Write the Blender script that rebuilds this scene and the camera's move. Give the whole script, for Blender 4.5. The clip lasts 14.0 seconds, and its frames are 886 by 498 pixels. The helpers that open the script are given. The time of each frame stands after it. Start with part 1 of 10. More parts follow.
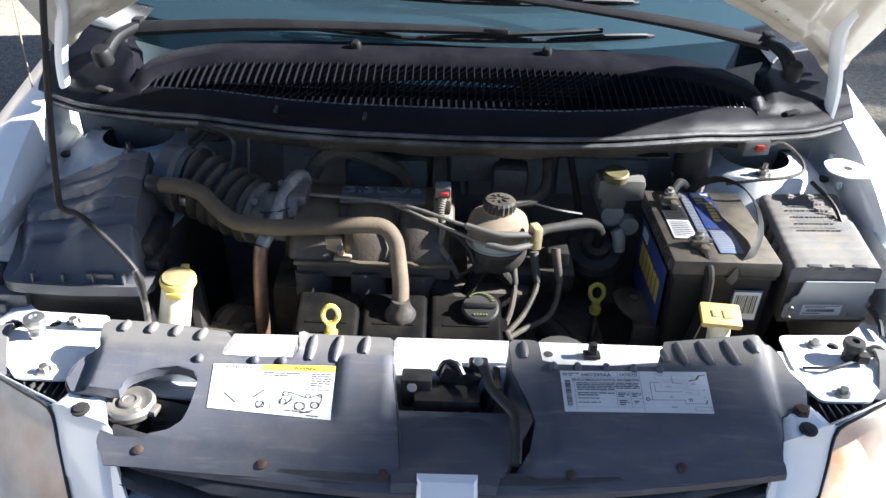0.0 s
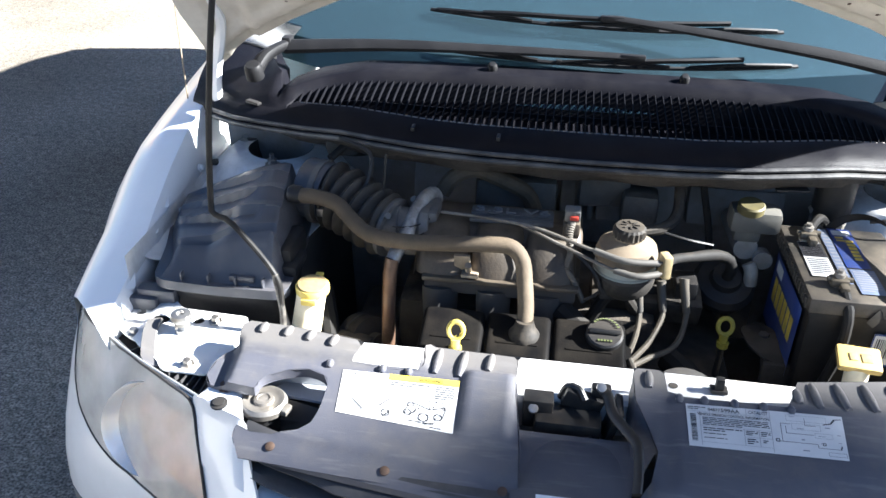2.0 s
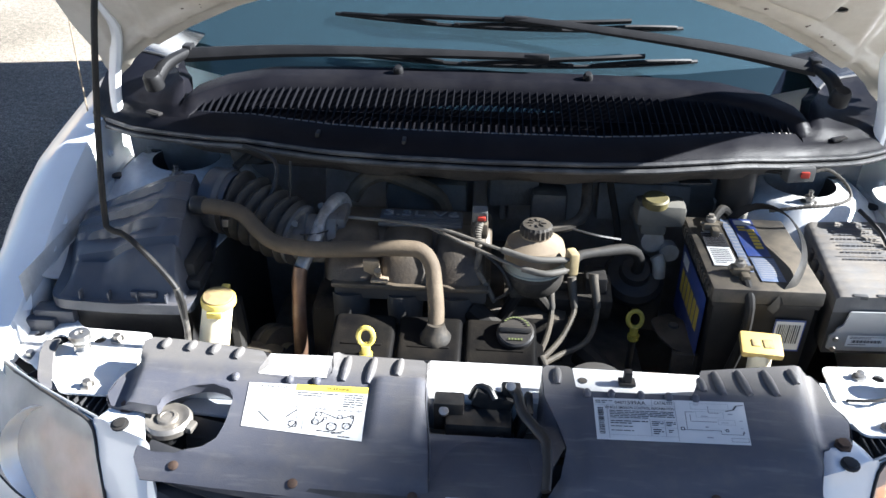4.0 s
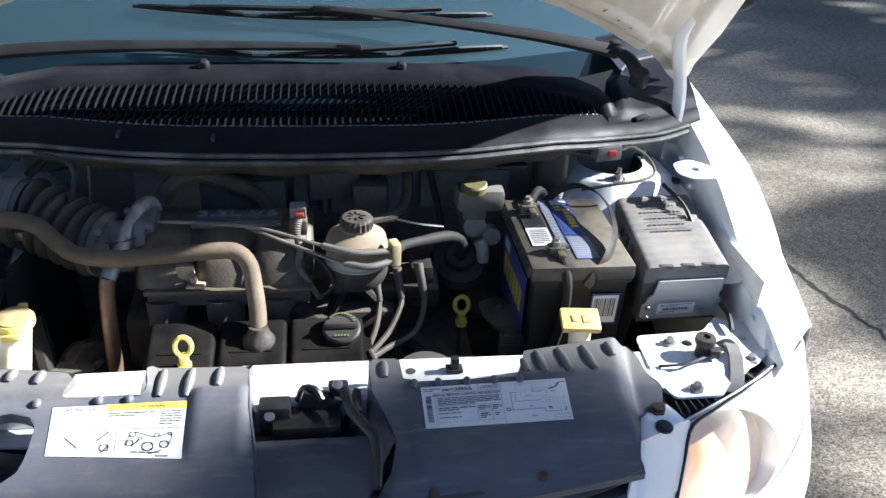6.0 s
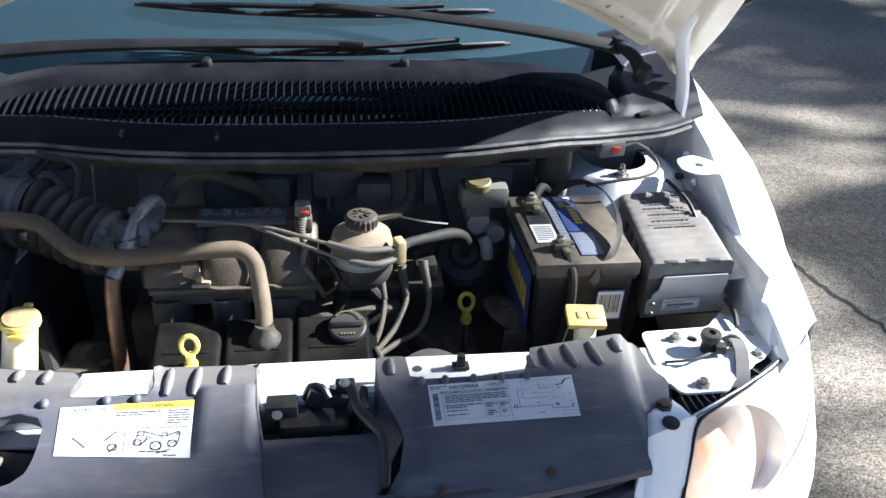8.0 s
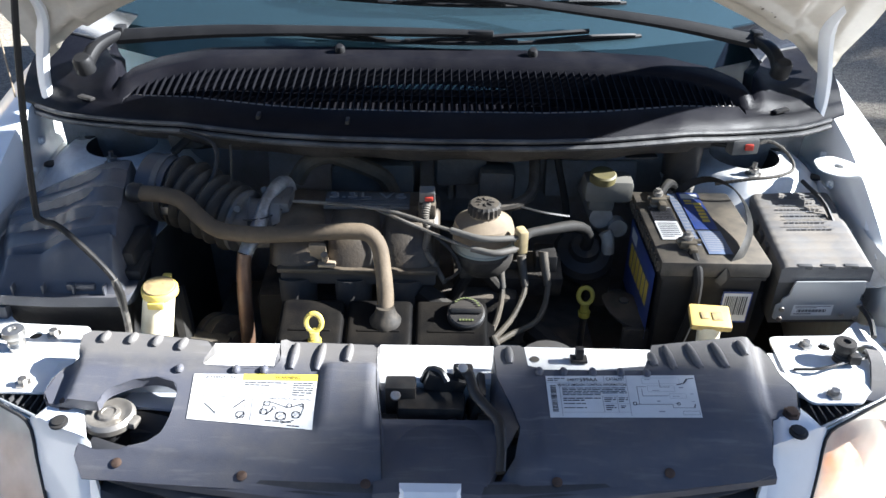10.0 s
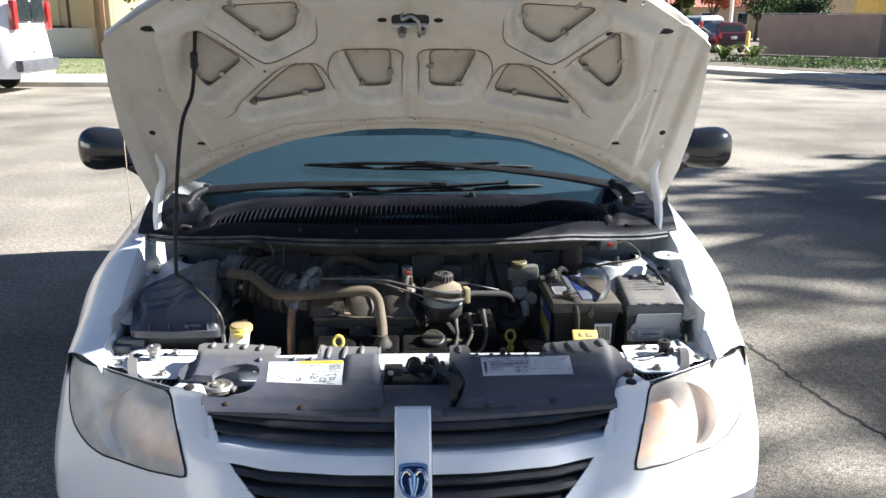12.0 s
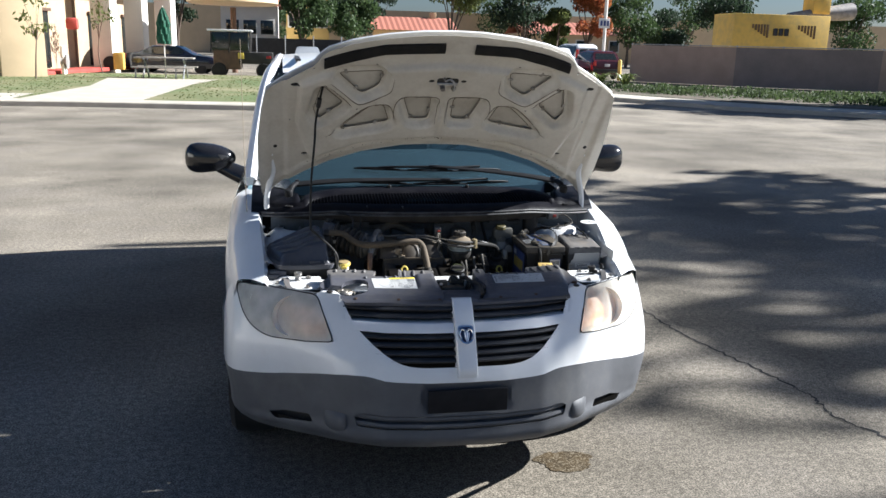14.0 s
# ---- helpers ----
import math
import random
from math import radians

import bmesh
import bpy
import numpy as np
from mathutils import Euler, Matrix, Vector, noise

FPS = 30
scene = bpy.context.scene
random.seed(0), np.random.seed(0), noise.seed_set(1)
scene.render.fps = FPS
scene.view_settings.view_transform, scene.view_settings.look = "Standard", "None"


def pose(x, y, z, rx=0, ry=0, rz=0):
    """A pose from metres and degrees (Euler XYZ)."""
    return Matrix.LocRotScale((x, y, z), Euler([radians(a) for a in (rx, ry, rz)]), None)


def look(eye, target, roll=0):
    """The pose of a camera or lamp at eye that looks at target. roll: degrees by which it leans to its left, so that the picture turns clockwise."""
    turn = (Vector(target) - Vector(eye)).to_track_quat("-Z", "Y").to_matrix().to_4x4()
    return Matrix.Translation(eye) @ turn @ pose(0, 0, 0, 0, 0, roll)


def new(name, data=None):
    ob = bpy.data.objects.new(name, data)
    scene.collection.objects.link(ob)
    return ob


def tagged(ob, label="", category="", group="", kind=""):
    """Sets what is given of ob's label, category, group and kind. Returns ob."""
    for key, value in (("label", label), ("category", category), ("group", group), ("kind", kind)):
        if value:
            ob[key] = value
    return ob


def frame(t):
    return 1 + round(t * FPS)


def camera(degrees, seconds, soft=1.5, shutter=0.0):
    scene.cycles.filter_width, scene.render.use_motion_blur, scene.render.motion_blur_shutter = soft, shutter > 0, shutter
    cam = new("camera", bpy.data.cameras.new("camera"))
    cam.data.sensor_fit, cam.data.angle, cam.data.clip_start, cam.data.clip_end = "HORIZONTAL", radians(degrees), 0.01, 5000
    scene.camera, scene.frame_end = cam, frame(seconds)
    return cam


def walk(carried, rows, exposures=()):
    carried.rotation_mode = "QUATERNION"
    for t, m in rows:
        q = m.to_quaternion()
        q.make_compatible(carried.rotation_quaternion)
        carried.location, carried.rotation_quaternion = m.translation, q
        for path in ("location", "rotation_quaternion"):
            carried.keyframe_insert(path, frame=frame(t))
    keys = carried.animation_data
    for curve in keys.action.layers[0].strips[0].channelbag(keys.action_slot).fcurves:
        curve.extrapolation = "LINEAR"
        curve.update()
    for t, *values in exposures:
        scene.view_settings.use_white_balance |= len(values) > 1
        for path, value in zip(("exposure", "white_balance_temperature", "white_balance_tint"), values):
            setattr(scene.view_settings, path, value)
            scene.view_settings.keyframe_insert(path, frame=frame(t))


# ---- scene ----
cam = camera(55.9, 14.0)
PATH = [
    (0, (-0.034, -0.624, 1.698), (0.001, 1.087, 0.662), 2.4),
    (0.5, (-0.041, -0.624, 1.701), (-0.058, 1.09, 0.671), 2.2),
    (1, (-0.052, -0.632, 1.703), (-0.154, 1.087, 0.685), 1.7),
    (1.5, (-0.056, -0.639, 1.707), (-0.242, 1.079, 0.699), 1.1),
    (2, (-0.062, -0.642, 1.707), (-0.293, 1.073, 0.705), 1.2),
    (2.2, (-0.061, -0.638, 1.705), (-0.301, 1.076, 0.703), 1.0),
    (4.3, (0.001, -0.624, 1.702), (-0.034, 1.114, 0.712), 1.2),
    (4.5, (0.007, -0.62, 1.702), (0.012, 1.118, 0.712), 1.3),
    (5, (0.021, -0.614, 1.697), (0.127, 1.122, 0.709), 1.9),
    (5.5, (0.031, -0.608, 1.698), (0.239, 1.113, 0.701), 2.7),
    (6, (0.034, -0.607, 1.697), (0.31, 1.103, 0.698), 3.2),
    (6.5, (0.035, -0.607, 1.695), (0.327, 1.099, 0.694), 3.1),
    (7, (0.032, -0.605, 1.697), (0.332, 1.102, 0.699), 3.2),
    (7.2, (0.032, -0.603, 1.7), (0.33, 1.102, 0.699), 3.1),
    (9.3, (0.0, -0.607, 1.693), (0.152, 1.108, 0.676), 2.3),
    (9.5, (-0.001, -0.607, 1.692), (0.112, 1.11, 0.671), 2.0),
    (10, (-0.003, -0.609, 1.691), (0.024, 1.107, 0.664), 1.4),
    (10.5, (0.017, -0.604, 1.684), (-0.001, 1.113, 0.659), 0.9),
    (10.8, (0.038, -0.615, 1.680), (0.004, 1.122, 0.688), 1.1),
    (11, (0.051, -0.683, 1.677), (-0.013, 1.111, 0.794), -0.1),
    (11.2, (0.028, -0.831, 1.668), (0.004, 1.015, 0.899), 0.3),
    (11.5, (-0.006, -1.077, 1.663), (0.002, 0.798, 0.966), -0.6),
    (11.7, (-0.014, -1.251, 1.678), (0.023, 0.639, 1.027), -0.4),
    (12, (-0.006, -1.527, 1.7), (0.075, 0.4, 1.172), 0.3),
    (12.2, (-0.009, -1.720, 1.715), (0.082, 0.212, 1.206), 0.1),
    (12.5, (-0.023, -2.002, 1.741), (0.02, -0.07, 1.224), -1.1),
    (12.8, (-0.109, -2.273, 1.762), (-0.033, -0.361, 1.178), -1.0),
    (13, (-0.133, -2.419, 1.775), (-0.065, -0.52, 1.15), 0.2),
    (13.2, (-0.173, -2.565, 1.800), (-0.094, -0.661, 1.192), 0.9),
    (13.5, (-0.288, -2.741, 1.835), (-0.065, -0.83, 1.289), 3.6),
    (13.7, (-0.420, -2.833, 1.845), (-0.080, -0.924, 1.356), 3.2),
    (14, (-0.655, -2.941, 1.852), (-0.299, -1.031, 1.375), 1.5),
]
walk(cam, [(t, look(eye, target, roll)) for t, eye, target, roll in PATH],
     exposures=[(0.0, 1.73, 4980, 10), (1.0, 1.84, 4980, 10), (2.0, 2.08, 4980, 10), (3.2, 1.9, 4980, 10), (4.5, 1.67, 4900, 10), (6.5, 1.63, 4900, 10), (10.5, 1.64, 4900, 10), (11.4, 1.64, 4980, 10), (12.1, 1.2, 4980, 10), (13.0, 0.76, 4950, 10), (14.0, 0.70, 4950, 10)])

# ---- world and sun ----
SUN_AZ, SUN_EL = 3.0, 32.0          # azimuth from +x towards +y, height, degrees
world = bpy.data.worlds.new("sky")
scene.world = world
world.use_nodes = True
wn = world.node_tree.nodes
sky = wn.new("ShaderNodeTexSky")
sky.sky_type = "NISHITA"
sky.sun_disc = False
sky.sun_elevation = radians(SUN_EL)
sky.sun_rotation = radians(90 - SUN_AZ)
sky.altitude = 50
wn["Background"].inputs[1].default_value = 0.037
world.node_tree.links.new(sky.outputs[0], wn["Background"].inputs[0])
sun_dir = Vector((math.cos(radians(SUN_EL)) * math.cos(radians(SUN_AZ)),
                  math.cos(radians(SUN_EL)) * math.sin(radians(SUN_AZ)), math.sin(radians(SUN_EL))))
sun = new("sun", bpy.data.lights.new("sun", "SUN"))
sun.data.energy, sun.data.angle, sun.data.color = 10.5, radians(0.55), (1.0, 0.84, 0.62)
sun.matrix_world = look(sun_dir * 40, (0, 0, 0))


from mathutils.geometry import delaunay_2d_cdt
# ---- materials ----
def material(name, colour, rough=0.6, metal=0.0, second=None, scale=6.0, amount=0.35, fine=0.0, fine_scale=180.0,
             bump=0.0, bump_scale=120.0, spec=0.5, coat=0.0, dirt=None, dirt_scale=4.0, dirt_amount=0.0, per_piece=0.0,
             rough_vary=0.0):
    """A surface with large and fine variation, dirt patches and relief, in object space of real size."""
    m = bpy.data.materials.new(name)
    m.use_nodes = True
    t = m.node_tree
    n, ln = t.nodes, t.links
    b = n["Principled BSDF"]
    b.inputs["Roughness"].default_value = rough
    b.inputs["Metallic"].default_value = metal
    b.inputs["Specular IOR Level"].default_value = spec
    b.inputs["Coat Weight"].default_value = coat
    b.inputs["Coat Roughness"].default_value = 0.08
    geo = n.new("ShaderNodeNewGeometry")

    def noise_tex(sc, detail=5.0, r=0.6):
        x = n.new("ShaderNodeTexNoise")
        x.inputs["Scale"].default_value, x.inputs["Detail"].default_value, x.inputs["Roughness"].default_value = sc, detail, r
        ln.new(geo.outputs["Position"], x.inputs["Vector"])
        return x.outputs["Fac"]

    def ramp(fac, lo, hi):
        r = n.new("ShaderNodeMapRange")
        r.inputs["From Min"].default_value, r.inputs["From Max"].default_value = lo, hi
        ln.new(fac, r.inputs["Value"])
        return r.outputs["Result"]

    def mix(fac, a, c):
        x = n.new("ShaderNodeMix")
        x.data_type = "RGBA"
        for s, v in ((x.inputs["Factor"], fac), (x.inputs["A"], a), (x.inputs["B"], c)):
            if isinstance(v, (tuple, list)):
                s.default_value = (*v[:3], 1)
            elif isinstance(v, (int, float)):
                s.default_value = v
            else:
                ln.new(v, s)
        return x.outputs["Result"]

    def times(a, k):
        x = n.new("ShaderNodeMath")
        x.operation = "MULTIPLY"
        ln.new(a, x.inputs[0])
        x.inputs[1].default_value = k
        return x.outputs[0]

    second = second or tuple(c * (1 - amount) for c in colour)
    col = mix(ramp(noise_tex(scale), 0.35, 0.65), colour, second)
    if fine:
        col = mix(times(ramp(noise_tex(fine_scale, 3), 0.4, 0.62), fine), col, tuple(c * 0.45 for c in colour))
    if dirt:
        col = mix(times(ramp(noise_tex(dirt_scale, 8, 0.7), 0.48, 0.66), dirt_amount), col, dirt)
    if per_piece:
        info = n.new("ShaderNodeObjectInfo")
        k = n.new("ShaderNodeMapRange")
        k.inputs["To Min"].default_value, k.inputs["To Max"].default_value = 1 - per_piece, 1 + per_piece
        ln.new(info.outputs["Random"], k.inputs["Value"])
        h = n.new("ShaderNodeHueSaturation")
        ln.new(k.outputs["Result"], h.inputs["Value"])
        ln.new(col, h.inputs["Color"])
        col = h.outputs["Color"]
    ln.new(col, b.inputs["Base Color"])
    if rough_vary:
        r = ramp(noise_tex(scale * 2.3), 0.3, 0.7)
        k = n.new("ShaderNodeMapRange")
        k.inputs["To Min"].default_value, k.inputs["To Max"].default_value = max(rough - rough_vary, 0.03), min(rough + rough_vary, 1)
        ln.new(r, k.inputs["Value"])
        ln.new(k.outputs["Result"], b.inputs["Roughness"])
    if bump:
        x = n.new("ShaderNodeBump")
        x.inputs["Strength"].default_value = min(bump, 1.0)
        x.inputs["Distance"].default_value = 0.002 if bump_scale > 60 else 0.01
        ln.new(noise_tex(bump_scale, 4), x.inputs["Height"])
        ln.new(x.outputs["Normal"], b.inputs["Normal"])
    return m


def glass(name, colour, rough=0.0, ior=1.45):
    m = bpy.data.materials.new(name)
    m.use_nodes = True
    b = m.node_tree.nodes["Principled BSDF"]
    b.inputs["Base Color"].default_value = (*colour, 1)
    b.inputs["Transmission Weight"].default_value = 1.0
    b.inputs["Roughness"].default_value = rough
    b.inputs["IOR"].default_value = ior
    return m


# ---- mesh tools ----
def part(name, bm, mat, parent=None, label="", smooth=35):
    """Links a bmesh as one mesh object, under a thing or a part."""
    me = bpy.data.meshes.new(name)
    bmesh.ops.recalc_face_normals(bm, faces=bm.faces)
    bm.to_mesh(me)
    bm.free()
    me.materials.append(mat)
    if smooth:
        me.shade_smooth()
        me.set_sharp_from_angle(angle=radians(smooth))
    ob = new(name, me)
    if parent:
        ob.parent = parent
    if label:
        tagged(ob, label)
    return ob


def thing(name, label, category, at=(0, 0, 0), group="", kind=""):
    """An empty at the base of a thing; its parts keep world coordinates."""
    e = new(name)
    e.empty_display_size = 0.05
    e.location = at
    return tagged(e, label, category, group, kind)


def put(ob, base):
    """Makes ob, built in world coordinates, a child of base without moving it."""
    ob.parent = base
    ob.matrix_parent_inverse = Matrix.Translation(base.location).inverted()
    return ob


def piece(name, bm, mat, base, label="", smooth=35):
    return put(part(name, bm, mat, None, label, smooth), base)


def sub(name, bm, mat, owner, label="", smooth=35):
    """A sub-part of a part; owner's own transform is the identity."""
    ob = part(name, bm, mat, None, label, smooth)
    ob.parent = owner
    ob.matrix_parent_inverse = owner.matrix_basis.inverted() if owner.parent is None else Matrix()
    return ob


def box(bm, c, s, bevel=0.0, turn=None, segs=2):
    """A box with rounded edges: centre, full size, turn as a matrix."""
    r = bmesh.ops.create_cube(bm, size=1.0)
    m = Matrix.Translation(c) @ (turn.to_4x4() if turn else Matrix()) @ Matrix.Diagonal((*s, 1))
    bmesh.ops.transform(bm, matrix=m, verts=r["verts"])
    if bevel:
        es = list({e for v in r["verts"] for e in v.link_edges})
        bmesh.ops.bevel(bm, geom=es, offset=bevel, segments=segs, affect="EDGES", profile=0.6)
    return bm


def boxed(c, s, bevel=0.0, turn=None, segs=2):
    return box(bmesh.new(), c, s, bevel, turn, segs)


def rod(bm, a, b, r0, r1=None, n=12, caps=True):
    """A straight cylinder or cone from a to b."""
    a, b = Vector(a), Vector(b)
    d = b - a
    m = Matrix.Translation((a + b) / 2) @ d.to_track_quat("Z", "Y").to_matrix().to_4x4()
    bmesh.ops.create_cone(bm, cap_ends=caps, segments=n, radius1=r0, radius2=r0 if r1 is None else r1, depth=d.length, matrix=m)
    return bm


def lathe(bm, profile, at, axis=(0, 0, 1), n=24, ends=True):
    """Turns a profile of (radius, height) round an axis through at."""
    q = Vector(axis).to_track_quat("Z", "Y").to_matrix().to_4x4()
    m = Matrix.Translation(at) @ q
    rings = []
    for r, h in profile:
        if r < 1e-5:
            rings.append([bm.verts.new(m @ Vector((0, 0, h)))])
        else:
            rings.append([bm.verts.new(m @ Vector((r * math.cos(2 * math.pi * k / n), r * math.sin(2 * math.pi * k / n), h))) for k in range(n)])
    for p, q2 in zip(rings, rings[1:]):
        for k in range(n):
            a, b = p[k % len(p)], p[(k + 1) % len(p)]
            c, d = q2[(k + 1) % len(q2)], q2[k % len(q2)]
            f = [v for i, v in enumerate((a, b, c, d)) if v not in (a, b, c, d)[:i]]
            if len(f) > 2:
                bm.faces.new(f)
    for ring in (rings[0], rings[-1]):
        if len(ring) > 2 and ends:
            bm.faces.new(ring)
    return bm


def spline(points, step=0.012):
    """A smooth line through the points."""
    p = [Vector(v) for v in points]
    p = [2 * p[0] - p[1], *p, 2 * p[-1] - p[-2]]
    out = []
    for a, b, c, d in zip(p, p[1:], p[2:], p[3:]):
        k = max(2, int((c - b).length / step))
        for i in range(k):
            t = i / k
            out.append(0.5 * (2 * b + (c - a) * t + (2 * a - 5 * b + 4 * c - d) * t * t + (3 * b - a - 3 * c + d) * t ** 3))
    return [*out, p[-2]]


def tube(bm, points, r, n=10, step=0.012, flat=1.0, smooth=True):
    """A hose through the points; r is a radius or a function of (share of the length, metres)."""
    line = spline(points, step) if smooth else [Vector(v) for v in points]
    total = sum((b - a).length for a, b in zip(line, line[1:]))
    run, up, rings = 0.0, None, []
    for i, c in enumerate(line):
        d = (line[min(i + 1, len(line) - 1)] - line[max(i - 1, 0)]).normalized()
        if up is None:
            up = d.orthogonal().normalized()
        up = (up - d * up.dot(d)).normalized()
        side = d.cross(up)
        if i:
            run += (c - line[i - 1]).length
        rr = r(run / total, run) if callable(r) else r
        rings.append([bm.verts.new(c + rr * (math.cos(a) * up + flat * math.sin(a) * side)) for a in (2 * math.pi * k / n for k in range(n))])
    for p, q in zip(rings, rings[1:]):
        for k in range(n):
            bm.faces.new((p[k], p[(k + 1) % n], q[(k + 1) % n], q[k]))
    bm.faces.new(rings[0][::-1])
    bm.faces.new(rings[-1])
    return bm


def loft(bm, rows, closed=False, caps=False):
    """Skins rows of points of equal length."""
    vs = [[bm.verts.new(p) for p in row] for row in rows]
    for a, b in zip(vs, vs[1:]):
        for k in range(len(a) if closed else len(a) - 1):
            j = (k + 1) % len(a)
            bm.faces.new((a[k], a[j], b[j], b[k]))
    if caps:
        bm.faces.new(vs[0][::-1])
        bm.faces.new(vs[-1])
    return bm


def inside(p, poly):
    x, y, odd = p[0], p[1], False
    for (x0, y0), (x1, y1) in zip(poly, poly[1:] + poly[:1]):
        if (y0 > y) != (y1 > y) and x < (x1 - x0) * (y - y0) / (y1 - y0) + x0:
            odd = not odd
    return odd


def cut_line(poly, step):
    out = []
    for a, b in zip(poly, poly[1:] + poly[:1]):
        k = max(1, round(math.dist(a, b) / step))
        out += [(a[0] + (b[0] - a[0]) * i / k, a[1] + (b[1] - a[1]) * i / k) for i in range(k)]
    return out


def rounded(poly, r, n=4):
    """A polygon with its corners rounded off."""
    out = []
    for i, b in enumerate(poly):
        a, b, c = Vector(poly[i - 1]), Vector(b), Vector(poly[(i + 1) % len(poly)])
        k = min(r, (a - b).length * 0.45, (c - b).length * 0.45)
        p, q = b + (a - b).normalized() * k, b + (c - b).normalized() * k
        for j in range(n + 1):
            t = j / n
            out.append(tuple((1 - t) ** 2 * p + 2 * t * (1 - t) * b + t * t * q))
    return out


def sheet(outline, holes=(), lift=None, step=0.02, thick=0.002, bm=None, into=(0, 0.3, -1)):
    """A sheet cut to an outline with holes, laid into space by lift(u, v) and given a thickness towards into."""
    bm = bm or bmesh.new()
    pts, edges = [], []
    loops = [cut_line(list(outline), step)] + [cut_line(list(h), step) for h in holes]
    for lp in loops:
        s = len(pts)
        pts += lp
        edges += [(s + i, s + (i + 1) % len(lp)) for i in range(len(lp))]
    us, vs = [p[0] for p in loops[0]], [p[1] for p in loops[0]]
    u, row = min(us) + step / 2, 0
    while u < max(us):
        v = min(vs) + step * (0.5 + 0.5 * (row % 2))
        while v < max(vs):
            if inside((u, v), loops[0]) and not any(inside((u, v), h) for h in loops[1:]) and \
               min((p[0] - u) ** 2 + (p[1] - v) ** 2 for p in pts[:edges[-1][0] + 1]) > (0.45 * step) ** 2:
                pts.append((u, v))
            v += step
        u, row = u + step, row + 1
    co, _, faces, _, _, _ = delaunay_2d_cdt([Vector(p) for p in pts], edges, [], 0, 1e-6)
    verts = [bm.verts.new(lift(c.x, c.y)) for c in co]
    made = []
    for f in faces:
        c = sum((co[i] for i in f), Vector((0, 0))) / len(f)
        if inside(c, loops[0]) and not any(inside(c, h) for h in loops[1:]):
            made.append(bm.faces.new([verts[i] for i in f]))
    for v in verts:
        if not v.link_faces:
            bm.verts.remove(v)
    if thick:
        thicken(bm, made, thick, into)
    return bm


def thicken(bm, faces, thick, into=(0, 0.3, -1)):
    """Gives a sheet of faces a second skin at the other side, and a rim."""
    bmesh.ops.recalc_face_normals(bm, faces=faces)
    bm.normal_update()
    normal = {}
    for f in faces:
        k = f.normal * f.calc_area()
        for v in f.verts:
            normal[v] = normal.get(v, Vector()) + k
    way = abs(thick) if sum(normal.values(), Vector()).dot(Vector(into)) > 0 else -abs(thick)
    twin = {v: bm.verts.new(v.co + k.normalized() * way) for v, k in normal.items()}
    rim = [(e.link_loops[0].vert, e.link_loops[0].link_loop_next.vert) for e in {e for f in faces for e in f.edges} if len(e.link_faces) == 1]
    for f in faces:
        bm.faces.new([twin[v] for v in reversed(f.verts)])
    for p, q in rim:
        bm.faces.new((q, p, twin[p], twin[q]))


def curve_at(table, x):
    """Smoothed table look-up: rows of (x, value)."""
    if x <= table[0][0]:
        return table[0][1]
    for (a, p), (b, q) in zip(table, table[1:]):
        if x <= b:
            return p + (q - p) * (x - a) / (b - a)
    return table[-1][1]


def step01(t):
    t = max(0.0, min(1.0, t))
    return t * t * (3 - 2 * t)


# ---- the surfaces ----
M_ASPHALT = material("asphalt", (0.292, 0.260, 0.208), 0.85, second=(0.19, 0.17, 0.139), scale=0.9, fine=0.75, fine_scale=85, bump=0.7, bump_scale=110,
                     dirt=(0.15, 0.135, 0.118), dirt_scale=1.1, dirt_amount=0.5, spec=0.15)
M_CONCRETE = material("concrete", (0.50, 0.455, 0.38), 0.85, scale=2.0, amount=0.2, fine=0.25, bump=0.4, bump_scale=90)
M_PAINT = material("white_paint", (0.82, 0.825, 0.83), 0.28, second=(0.78, 0.785, 0.79), scale=5, spec=0.5, coat=0.5, dirt=(0.6, 0.58, 0.54), dirt_scale=9, dirt_amount=0.12)
M_BAYPAINT = material("bay_paint", (0.74, 0.74, 0.73), 0.42, second=(0.66, 0.66, 0.65), scale=7, dirt=(0.30, 0.27, 0.23), dirt_scale=7, dirt_amount=0.45)
M_UNDERHOOD = material("hood_inner_paint", (0.64, 0.60, 0.52), 0.34, second=(0.54, 0.50, 0.42), scale=3, dirt=(0.36, 0.30, 0.22), dirt_scale=11, dirt_amount=0.28, fine=0.10, fine_scale=60, spec=0.5)
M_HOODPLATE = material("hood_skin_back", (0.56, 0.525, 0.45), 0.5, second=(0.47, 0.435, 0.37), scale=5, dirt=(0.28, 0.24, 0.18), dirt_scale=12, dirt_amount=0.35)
M_GREYPLASTIC = material("grey_plastic", (0.105, 0.108, 0.118), 0.55, second=(0.085, 0.088, 0.096), scale=7, bump=0.25, bump_scale=600, dirt=(0.18, 0.175, 0.165), dirt_scale=5, dirt_amount=0.3)
M_COVER = material("radiator_cover_plastic", (0.068, 0.070, 0.088), 0.5, second=(0.080, 0.081, 0.096), scale=9, bump=0.2, bump_scale=500, dirt=(0.12, 0.112, 0.104), dirt_scale=14, dirt_amount=0.4, rough_vary=0.12, spec=0.4)
M_BLACK = material("black_plastic", (0.0154, 0.0154, 0.0165), 0.45, second=(0.022, 0.022, 0.0231), scale=15, bump=0.2, bump_scale=400, dirt=(0.055, 0.0468, 0.0358), dirt_scale=10, dirt_amount=0.4, spec=0.3)
M_RUBBER = material("rubber", (0.012, 0.0115, 0.011), 0.75, scale=20, bump=0.2, bump_scale=300, dirt=(0.035, 0.03, 0.023), dirt_scale=12, dirt_amount=0.35, spec=0.25)
